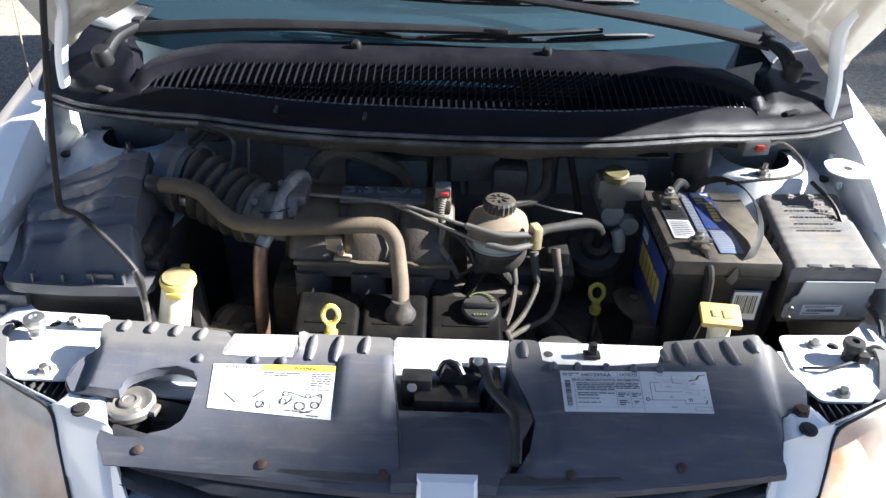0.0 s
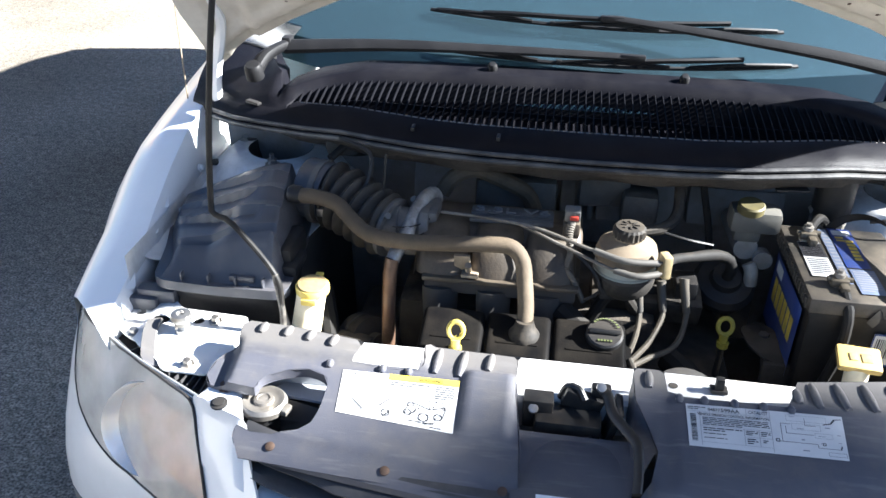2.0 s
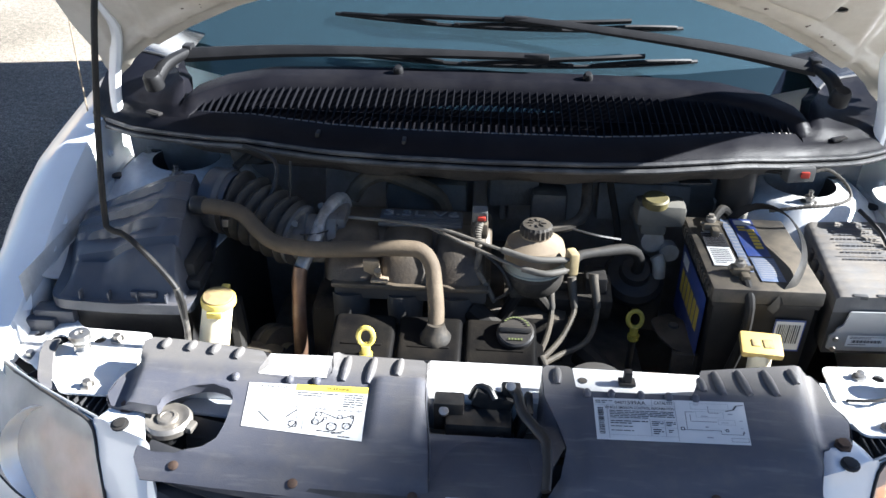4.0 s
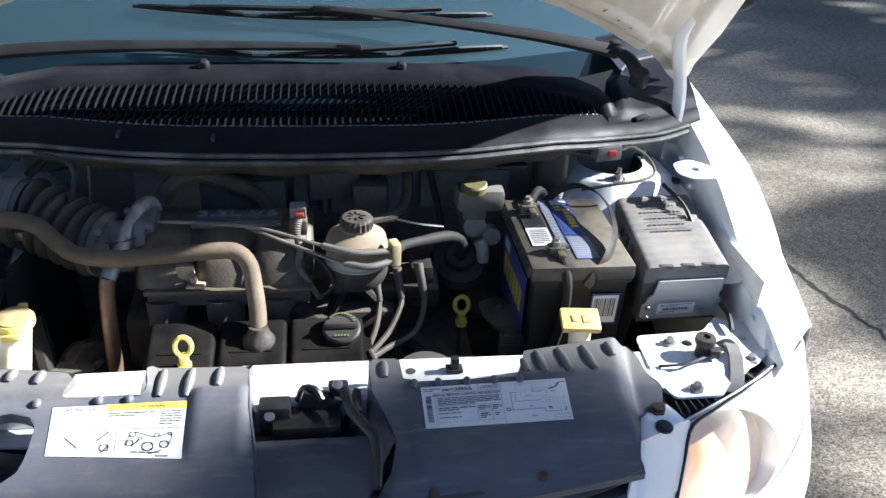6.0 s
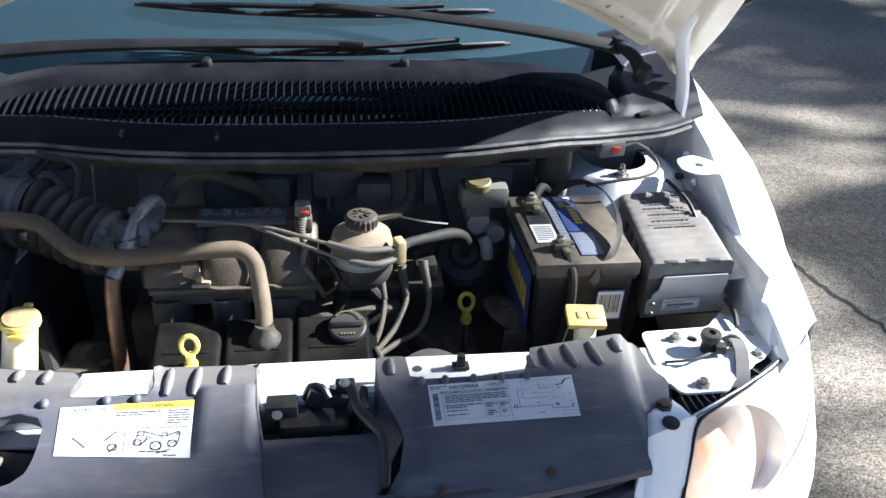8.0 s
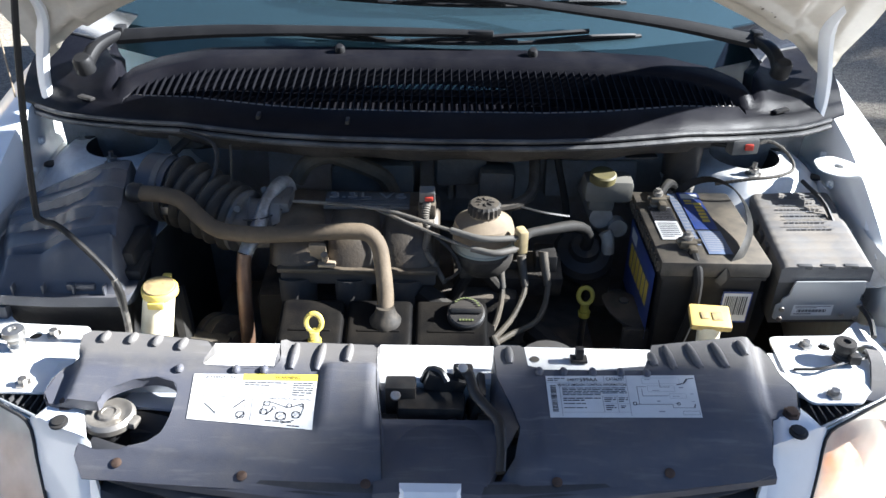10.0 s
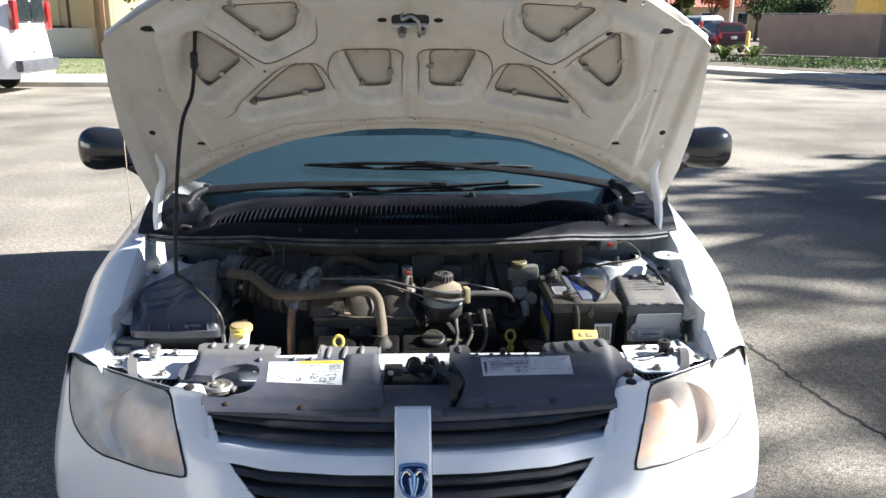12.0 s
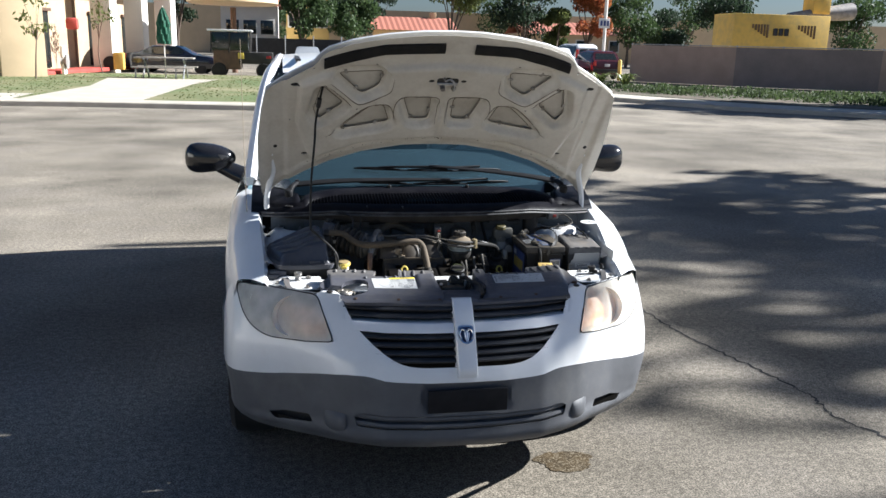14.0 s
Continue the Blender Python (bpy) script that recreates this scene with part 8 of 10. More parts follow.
pf = lambda u, v, d=0.0: pd(u, 1.0, -0.024 - 0.078 * v) + Vector((0, -0.006 - d, 0))
plate_poly = rounded([(0.17, 0.02), (0.95, 0.02), (0.955, 0.30), (0.93, 0.36), (0.93, 0.50), (0.975, 0.56), (0.97, 0.97), (0.90, 1.0), (0.10, 1.0), (0.02, 0.96), (0.02, 0.62), (0.07, 0.56), (0.08, 0.44), (0.14, 0.36)], 0.03)
piece("front_plate", sheet(plate_poly, (), lambda u, v: pf(u, v), step=0.1, thick=0.003), M_PDBPLATE, pdb, "bare grey metal front plate")
sticker(pdb, [pf(0.20, 0.56, 0.004), pf(0.64, 0.56, 0.004), pf(0.64, 0.84, 0.004), pf(0.19, 0.84, 0.004)], "barcode_sticker", "white barcode sticker", [(0.12 + 0.028 * k, 0.40, 0.13 + 0.028 * k + 0.008 * (k % 3), 0.66, M_INK) for k in range(26)] + bars(0.06, 0.94, 0.08, 0.32, 2, g, 31) + bars(0.06, 0.8, 0.74, 0.9, 1, g, 32), [])
for u, v in ((0.92, 0.92), (0.76, 0.84), (0.08, 0.93), (0.08, 0.68), (0.94, 0.62)):
    q = pf(u, v, 0.004)
    piece("screw", lathe(bmesh.new(), [(0.005, 0), (0.004, 0.003), (0, 0.003)], q, (0, -1, 0), 10), M_STEEL, pdb)
rnd = random.Random(4)
bm = bmesh.new()
for row in range(11):
    v = 0.06 + 0.048 * row
    u = 0.22 + 0.05 * rnd.random()
    while u < 0.74:
        w = rnd.uniform(0.03, 0.08)
        q = pd(u, v, 0.0035)
        loft(bm, [[pd(u, v, 0.0042), pd(u + w * 0.8, v, 0.0042)], [pd(u, v + 0.014, 0.0042), pd(u + w * 0.8, v + 0.014, 0.0042)]])
        u += w
piece("moulded_print", bm, M_PDBPRINT, pdb, smooth=0)

# brake fluid reservoir
brake = thing("brake_fluid_reservoir", "yellowed white brake fluid reservoir with a brass-coloured cap", "fluid reservoir", (0.32, 0.80, 0.86))
bm = boxed((0.322, 0.785, 0.998), (0.092, 0.055, 0.046), 0.014)
box(bm, (0.312, 0.785, 0.972), (0.05, 0.04, 0.036), 0.010)
piece("tank", bm, M_BRAKETANK, brake)
piece("cap", lathe(bmesh.new(), [(0.022, -0.006), (0.024, -0.004), (0.024, 0.009), (0.021, 0.012), (0.0, 0.0115)], (0.308, 0.768, 1.024), (0, -0.15, 1), 30), M_BRASSCAP, brake, "dark yellow ribbed cap")
bm = rod(bmesh.new(), (0.315, 0.77, 0.94), (0.315, 0.92, 0.93), 0.022, n=16)
rod(bm, (0.346, 0.755, 0.925), (0.346, 0.78, 0.925), 0.018, 0.016, 16)
piece("cylinder", bm, M_ALU, brake)

# washer bottles
wash = thing("washer_filler", "yellowed washer fluid neck with a yellow cap", "washer bottle", (-0.44, 0.50, 0.70))
bm = tube(bmesh.new(), [(-0.462, 0.478, 0.70), (-0.458, 0.482, 0.80), (-0.448, 0.50, 0.88), (-0.442, 0.512, 0.925)], lambda t, m: 0.028 - 0.003 * t, 18, 0.012)
piece("neck", bm, M_WASHNECK, wash, "translucent cream plastic neck")
bm = lathe(bmesh.new(), [(0.027, -0.008), (0.029, -0.007), (0.029, 0.002), (0.027, 0.005), (0.0, 0.006)], (-0.44, 0.513, 0.936), (0.04, -0.10, 1), 30)
box(bm, (-0.436, 0.543, 0.940), (0.014, 0.014, 0.008), 0.003)
box(bm, (-0.44, 0.486, 0.922), (0.026, 0.010, 0.012), 0.003)
piece("cap", bm, M_YELLOWCAP, wash, "yellow plastic cap")
piece("cap_dirt", lathe(bmesh.new(), [(0.025, 0.0), (0.024, 0.0012), (0.0, 0.0022)], (-0.44, 0.512, 0.9425), (0.04, -0.10, 1), 24), M_CAPDIRT, wash)
cool = thing("coolant_filler", "cream coolant neck with a flat yellow cap", "coolant bottle", (0.45, 0.50, 0.70))
piece("neck", tube(bmesh.new(), [(0.452, 0.47, 0.72), (0.452, 0.482, 0.82), (0.452, 0.495, 0.895)], 0.022, 16, 0.02, 0.8), M_WASHNECK, cool, "translucent cream plastic neck")
bm = boxed((0.452, 0.50, 0.905), (0.066, 0.048, 0.013), 0.005, Matrix.Rotation(-0.10, 3, "Z") @ Matrix.Rotation(0.25, 3, "X"))
piece("cap", bm, M_PALEYELLOWCAP, cool, "pale yellow flat cap")
bm = boxed((0.442, 0.498, 0.9105), (0.012, 0.015, 0.004), 0.001, Matrix.Rotation(0.25, 3, "X"))
box(bm, (0.462, 0.496, 0.9102), (0.016, 0.018, 0.004), 0.001, Matrix.Rotation(0.25, 3, "X"))
piece("cap_mark", bm, M_CAPDIRT, cool)

# grey connector, vent pipe and wires by the strut tower
vent = thing("wiper_drain_pipe", "black upright drain pipe behind the battery", "pipe", (0.475, 0.86, 0.9))
piece("pipe", lathe(bmesh.new(), [(0.028, -0.09), (0.030, -0.02), (0.036, -0.018), (0.036, 0.06), (0.0, 0.06)], (0.478, 0.865, 1.01), (0, 0, 1), 24), M_BLACK, vent)
piece("collar", lathe(bmesh.new(), [(0.031, -0.06), (0.034, -0.05), (0.033, -0.02)], (0.478, 0.865, 0.99), (0, 0, 1), 24), M_PALEPIPE, vent, "pale dusty collar")
plug = thing("wiper_motor_connector", "grey wiring connector with loose wires", "connector", (0.575, 0.85, 1.02))
piece("housing", boxed((0.578, 0.838, 1.064), (0.055, 0.03, 0.03), 0.005, Matrix.Rotation(0.2, 3, "Z")), M_CONN, plug)
piece("lock_tab", boxed((0.586, 0.822, 1.066), (0.016, 0.006, 0.012), 0.002), M_RED, plug)
for k in range(4):
    piece("wire", tube(bmesh.new(), [(0.552, 0.842, 1.058 + 0.005 * k), (0.51, 0.85, 1.06 + 0.004 * k), (0.47, 0.865, 1.068), (0.44, 0.86, 1.075)], 0.0022, 6), M_BLACK, plug)
piece("wire", tube(bmesh.new(), [(0.605, 0.84, 1.065), (0.635, 0.845, 1.068), (0.665, 0.835, 1.05), (0.668, 0.80, 1.035), (0.63, 0.775, 1.03), (0.575, 0.77, 1.025), (0.52, 0.78, 1.01)], lambda t, m: 0.0032 + 0.0006 * math.sin(m * 800), 8, 0.003), M_LOOM, plug)

# hoses and lines at the back and side
lines_ = thing("heater_hoses", "black heater and vacuum hoses along the firewall", "hose", (0.1, 0.85, 0.8))
for pts, r, mt in (([(-0.26, 0.80, 0.99), (-0.24, 0.81, 1.02), (-0.20, 0.82, 1.035), (-0.15, 0.82, 1.02), (-0.10, 0.83, 0.99), (-0.08, 0.84, 0.95)], 0.016, M_DUSTYRUBBER),
                   ([(0.10, 0.74, 0.97), (0.16, 0.76, 0.975), (0.185, 0.79, 0.99), (0.19, 0.84, 1.03), (0.19, 0.87, 1.05)], 0.011, M_DUSTYBLACK),
                   ([(0.262, 0.80, 0.88), (0.252, 0.815, 0.95), (0.235, 0.835, 1.02), (0.23, 0.86, 1.06)], 0.007, M_RUBBER),
                   ([(-0.40, 0.70, 1.02), (-0.385, 0.72, 1.05), (-0.39, 0.75, 1.085), (-0.45, 0.765, 1.105)], 0.004, M_BLACK),
                   ([(-0.48, 0.80, 1.045), (-0.46, 0.83, 1.06), (-0.445, 0.83, 1.085)], 0.008, M_BLACK),
                   ([(-0.30, 0.86, 1.03), (-0.18, 0.88, 1.035), (-0.02, 0.88, 1.03), (0.12, 0.89, 1.04), (0.28, 0.88, 1.03)], 0.006, M_BLACK),
                   ([(-0.56, 0.86, 1.06), (-0.50, 0.85, 1.06), (-0.46, 0.87, 1.03), (-0.38, 0.88, 1.04)], 0.009, M_DUSTYBLACK),
                   ([(0.30, 0.86, 1.06), (0.38, 0.84, 1.07), (0.45, 0.86, 1.08)], 0.007, M_BLACK),
                   ([(-0.45, 0.60, 0.88), (-0.43, 0.56, 0.80), (-0.42, 0.52, 0.70)], 0.02, M_RUBBER),
                   ([(-0.02, 0.60, 0.88), (0.03, 0.57, 0.85), (0.09, 0.53, 0.80), (0.16, 0.50, 0.70)], 0.022, M_RUBBER),
                   ([(0.10, 0.50, 0.86), (0.115, 0.47, 0.84), (0.13, 0.455, 0.80)], 0.006, M_LEAD),
                   ([(0.18, 0.60, 0.80), (0.22, 0.55, 0.78), (0.24, 0.48, 0.70)], 0.024, M_RUBBER)):
    piece("hose", tube(bmesh.new(), pts, r, 10), mt, lines_)
shapes = thing("engine_accessories", "dark pulleys, brackets and housings around the engine", "engine part", (0, 0.6, 0.6))
for c, s, b, mt in (((-0.40, 0.54, 0.76), (0.10, 0.08, 0.10), 0.02, M_ENGINE), ((-0.385, 0.50, 0.80), (0.045, 0.04, 0.05), 0.01, M_GRIME), 
                    ((0.32, 0.52, 0.72), (0.09, 0.05, 0.14), 0.012, M_DARK), ((0.20, 0.56, 0.70), (0.14, 0.12, 0.16), 0.05, M_DARK), ((-0.12, 0.86, 0.97), (0.16, 0.05, 0.08), 0.015, M_GRIME), ((0.05, 0.86, 1.0), (0.10, 0.04, 0.07), 0.012, M_GRIME),
                    ((0.12, 0.84, 0.96), (0.07, 0.06, 0.10), 0.015, M_GRIME), ((0.46, 0.66, 0.765), (0.20, 0.28, 0.02), 0.004, M_DARK), ((0.385, 0.83, 1.045), (0.06, 0.04, 0.004), 0.001, M_BLACK), ((-0.47, 0.86, 1.055), (0.07, 0.05, 0.05), 0.02, M_GRIME)):
    piece("housing", boxed(c, s, b, Matrix.Rotation(0.2 * math.sin(c[0] * 50), 3, "Z")), mt, shapes)
bm = lathe(bmesh.new(), [(0, -0.02), (0.06, -0.02), (0.065, -0.012), (0.055, 0.0), (0.065, 0.012), (0.06, 0.02), (0, 0.02)], (-0.385, 0.60, 0.72), (1, 0, 0), 28)
piece("pulley", bm, M_STEEL, shapes)
bm = lathe(bmesh.new(), [(0.0, 0.0), (0.05, 0.005), (0.07, 0.03), (0.075, 0.08), (0.07, 0.12)], (0.17, 0.50, 0.72), (0.2, -0.5, 0.8), 28)
piece("air_pipe", bm, M_DARK, shapes)

brace = [(0.314, 0.688), (0.352, 0.712), (0.388, 0.678), (0.386, 0.620), (0.372, 0.585), (0.346, 0.592), (0.321, 0.633)]
hole_ = [(0.352 + 0.010 * math.cos(k), 0.662 + 0.012 * math.sin(k)) for k in (i * math.pi / 6 for i in range(12))]
bracket = piece("battery_bracket", sheet(rounded(brace, 0.012), [hole_], lambda x, y: Vector((x, y, 0.82 + 0.006 * step01((0.03 - math.hypot(x - 0.352, y - 0.662)) / 0.008))), step=0.015, thick=-0.004), M_ENGINE, shapes, "dark pressed steel bracket")
sub("bolt", lathe(bmesh.new(), [(0.009, -0.004), (0.009, 0.006), (0.0, 0.007)], (0.352, 0.662, 0.822), (0, 0, 1), 6), M_DUSTYALU, bracket)
piece("bracket_leg", boxed((0.362, 0.585, 0.77), (0.05, 0.012, 0.10), 0.004), M_ENGINE, shapes)
bm = lathe(bmesh.new(), [(0.0, -0.03), (0.040, -0.03), (0.048, -0.022), (0.048, -0.006), (0.045, -0.004), (0.045, 0.004), (0.048, 0.006), (0.048, 0.024), (0.02, 0.03), (0.02, 0.05), (0.0, 0.05)], (-0.375, 0.60, 0.77), (0.7, -0.55, 0.25), 28)
piece("alternator", bm, M_ENGINE, shapes, "grimy cast alternator body")
for pts, r in (([(-0.352, 0.715, 1.10), (-0.354, 0.705, 1.046), (-0.361, 0.70, 0.99), (-0.366, 0.70, 0.958)], 0.0024), ([(-0.345, 0.66, 0.985), (-0.31, 0.64, 0.995), (-0.28, 0.65, 0.998), (-0.25, 0.68, 1.008)], 0.0014), ([(-0.345, 0.655, 0.975), (-0.30, 0.63, 0.975), (-0.27, 0.645, 0.985)], 0.0014),
               ([(0.02, 0.598, 0.905), (0.045, 0.592, 0.93), (0.03, 0.60, 0.965), (-0.005, 0.625, 0.985)], 0.003), ([(0.16, 0.74, 0.975), (0.20, 0.73, 0.97), (0.25, 0.745, 0.955)], 0.0028), ([(0.69, 0.80, 1.01), (0.715, 0.74, 0.99), (0.722, 0.66, 0.95), (0.726, 0.56, 0.91)], 0.004), ([(0.722, 0.56, 0.90), (0.716, 0.50, 0.905), (0.705, 0.46, 0.90)], 0.005)):
    piece("thin_cable", tube(bmesh.new(), pts, r, 6), M_BLACK, lines_)

# prop rod
prop = thing("hood_prop_rod", "thin black bent prop rod holding the hood up", "prop rod", (-0.468, 0.432, 0.90))
top_end = hood_under(-0.515, 0.02) + Vector((0, -0.01, 0))
rod_pts = [top_end + Vector((0.018, 0.005, 0.004)), top_end, hood_at(-0.532, -0.05, -0.05), hood_at(-0.548, -0.13, -0.075) + Vector((0, -0.02, -0.01)), (-0.556, 0.53, 1.45), (-0.573, 0.495, 1.28), (-0.578, 0.462, 1.12), (-0.572, 0.456, 1.092), (-0.550, 0.468, 1.07), (-0.478, 0.442, 1.0), (-0.468, 0.434, 0.94), (-0.468, 0.432, 0.895)]
piece("rod", tube(bmesh.new(), rod_pts, 0.0048, 10, 0.01), M_RODBLACK, prop)
piece("grip", tube(bmesh.new(), [hood_at(-0.531, -0.035, -0.047), hood_at(-0.537, -0.075, -0.056)], 0.0095, 12), M_BLACK, prop, "black foam grip")
piece("lower_sleeve", tube(bmesh.new(), [(-0.478, 0.442, 1.0), (-0.468, 0.434, 0.94), (-0.468, 0.432, 0.905)], 0.0053, 10, 0.01), M_RODWORN, prop)
piece("grommet", lathe(bmesh.new(), [(0.014, 0), (0.014, 0.006), (0.008, 0.01), (0.008, 0.0)], (-0.468, 0.432, 0.891), (0, 0, 1), 16), M_BLACK, prop)

# ---- the car park around ----
def leaf_cloud(blobs, count, size, seed):
    """Many small leaf quads scattered through and over a set of blobs (centre, radii)."""
    rnd = random.Random(seed)
    bm = bmesh.new()
    weights = [r[0] * r[1] * r[2] for _, r in blobs]
    for _ in range(count):
        c, r = rnd.choices(blobs, weights)[0]
        d = Vector((rnd.gauss(0, 1), rnd.gauss(0, 1), rnd.gauss(0, 1))).normalized() * rnd.random() ** 0.4
        p = Vector(c) + Vector((d.x * r[0], d.y * r[1], d.z * r[2]))
        s = size * rnd.uniform(0.6, 1.3)
        q = Euler((rnd.uniform(0, 6.3), rnd.uniform(0, 6.3), rnd.uniform(0, 6.3))).to_matrix()
        a, b = q @ Vector((s, 0, 0)), q @ Vector((0, s * 0.6, 0))
        bm.faces.new([bm.verts.new(p + v) for v in (-a, -b * 0.8 + a * 0.1, a, b * 0.8 + a * 0.1)])
    return bm


def tree(at, height, spread, leaf, label, seed, count=1500, size=0.2, trunk=0.16, low=0.3, name="tree", group="trees beyond the lot"):
    rnd = random.Random(seed)
    t = thing(name, label, "tree", at, group)
    base = Vector(at)
    bm = bmesh.new()
    fork = base + Vector((rnd.uniform(-0.2, 0.2), rnd.uniform(-0.2, 0.2), height * (low + 0.1)))
    tube(bm, [base - Vector((0, 0, 0.1)), (base + fork) / 2 + Vector((rnd.uniform(-0.1, 0.1), 0, 0)), fork], lambda k, m: trunk * (1 - 0.4 * k), 8, 0.5)
    blobs = []
    for k in range(9):
        a = 2.4 * k + rnd.uniform(-0.4, 0.4)
        r = spread * (0.3 + 0.4 * rnd.random())
        tip = base + Vector((r * math.cos(a), r * math.sin(a), height * (low + (1 - low) * (0.25 + 0.6 * rnd.random()))))
        tube(bm, [fork, (fork + tip) / 2 + Vector((0, 0, 0.15 * height * rnd.random())), tip], lambda q, m: trunk * 0.45 * (1 - 0.8 * q), 6, 0.6)
        w = spread * rnd.uniform(0.28, 0.48)
        blobs.append((tip, (w, w, w * rnd.uniform(0.6, 0.95))))
    blobs.append((base + Vector((0, 0, height * 0.85)), (spread * 0.4, spread * 0.4, height * 0.13)))
    piece("trunk", bm, M_BARK, t)
    piece("crown", leaf_cloud(blobs, count, size, seed), leaf, t, smooth=0)
    return t


def ground_patch(name, poly, z, mat, label, category, thick=0.0):
    bm = sheet(poly, (), lambda x, y: Vector((x, y, z)), step=3.0, thick=0)
    if thick:
        r = bmesh.ops.extrude_face_region(bm, geom=bm.faces[:])
        for v in [g_ for g_ in r["geom"] if isinstance(g_, bmesh.types.BMVert)]:
            v.co.z -= thick
    return tagged(part(name, bm, mat, smooth=0), label, category, kind="structure")


# crack, puddle stain and patches on the asphalt
rnd = random.Random(12)
path = [(1.70, 3.6), (1.80, 3.0), (1.85, 2.55), (1.90, 2.12), (1.97, 1.78), (2.07, 1.39), (2.15, 1.08), (2.17, 0.90), (2.13, 0.70), (2.25, 0.42), (2.40, 0.1), (2.5, -0.4), (2.8, -1.2)]
fine = []
for a, b in zip(path, path[1:]):
    for k in range(10):
        t = k / 10
        fine.append((a[0] + (b[0] - a[0]) * t + rnd.uniform(-0.018, 0.018), a[1] + (b[1] - a[1]) * t + rnd.uniform(-0.01, 0.01)))
bm = bmesh.new()
loft(bm, [[(x - w, y - w * 0.3, 0.003), (x + w, y + w * 0.3, 0.003)] for (x, y), w in ((p, rnd.uniform(0.004, 0.012)) for p in fine)])
tagged(part("pavement_crack", bm, M_CRACK, smooth=0), "dark jagged crack in the asphalt", "crack", kind="structure")
stain = [(0.565 + (0.125 + 0.02 * math.sin(5 * k) + rnd.uniform(-0.012, 0.012)) * math.cos(k), 0.40 + (0.10 + 0.015 * math.sin(3 * k) + rnd.uniform(-0.01, 0.01)) * math.sin(k)) for k in (i * math.pi / 24 for i in range(48))]
tagged(part("puddle_stain", sheet(stain, (), lambda x, y: Vector((x, y, 0.003)), step=0.05, thick=0), M_STAIN, smooth=0), "dark brown fluid stain on the asphalt", "stain", kind="structure")

# kerbs, pavements, lawn
def kerb(poly_front, width, label):
    bm = bmesh.new()
    f = [Vector((x, y, 0)) for x, y in poly_front]
    rows = []
    for i, p in enumerate(f):
        d = (f[min(i + 1, len(f) - 1)] - f[max(i - 1, 0)]).normalized()
        n = Vector((-d.y, d.x, 0))
        rows.append([p, p + n * 0.02 + Vector((0, 0, 0.12)), p + n * 0.05 + Vector((0, 0, 0.145)), p + n * width + Vector((0, 0, 0.15)), p + n * width - Vector((0, 0, 0.05))])
    loft(bm, rows)
    return tagged(part("kerb", bm, M_CONCRETE, smooth=30), label, "kerb", kind="structure")


kerb([(-60, 20.9), (-20, 20.8), (-6, 20.6), (-1, 20.0), (1.5, 19.6), (3.0, 20.2), (3.6, 22.0)], 0.9, "pale concrete kerb and walk along the lawn")
ground_patch("lawn", [(-60, 21.7), (-6, 21.5), (2.4, 20.8), (3.2, 24), (3.2, 39), (-30, 39), (-60, 39)], 0.14, M_GRASS, "patchy green lawn", "lawn")
ground_patch("pavement", [(-7.8, 21.4), (-4.6, 21.4), (-4.2, 30), (-3.6, 34), (-8.0, 34), (-7.4, 28)], 0.15, M_CONCRETE, "pale concrete path across the lawn", "path")
ground_patch("pavement_strip", [(-60, 21.3), (-8, 21.2), (-8, 23.6), (-60, 23.8)], 0.148, M_CONCRETE, "pale concrete walk beside the kerb", "path")
kerb([(9.0, 29.5), (10.8, 26.0), (13.4, 22.1), (16.9, 19.5), (24, 16.5), (40, 12)][::-1][::-1], 1.9, "pale concrete kerb and walk beside the fence")
ground_patch("planting_bed", [(10.5, 30.5), (12.4, 27.2), (14.8, 23.8), (18.0, 21.2), (26, 18), (42, 13.5), (60, 13.5), (60, 30), (28, 34.5), (21, 37), (17, 41), (12, 38)], 0.16, M_SOIL, "soil bed under ground cover", "planting bed")
# grass blades and ivy as stuff
rnd = random.Random(7)
bm = bmesh.new()
for _ in range(5000):
    x, y = rnd.uniform(-16, 3.1), rnd.uniform(21.8, 38.5)
    if -7.8 < x < -4.2 and y < 34:
        continue
    h, a = rnd.uniform(0.015, 0.035), rnd.uniform(0, 3.14)
    dx, dy = 0.035 * math.cos(a), 0.035 * math.sin(a)
    bm.faces.new([bm.verts.new(v) for v in ((x - dx, y - dy, 0.14), (x + dx, y + dy, 0.14), (x + dx * 0.3 + 0.02, y + dy, 0.14 + h))])
tagged(part("grass", bm, M_GRASSBLADE, smooth=0), "short grass blades of the lawn", "grass", kind="stuff")
blobs = []
for k in range(150):
    t = k / 149
    x = 13.2 + 26 * t + rnd.uniform(-0.6, 0.6)
    y = curve_at([(12, 30), (15, 26), (19, 23.0), (27, 20.0), (40, 16.5)], x) + rnd.uniform(0.2, 5.5)
    blobs.append(((x, y, 0.20), (1.0, 1.0, 0.26)))
tagged(part("ground_cover", leaf_cloud(blobs, 30000, 0.075, 3), M_IVY, smooth=0), "dark green ivy ground cover in front of the fence", "ground cover", kind="stuff")
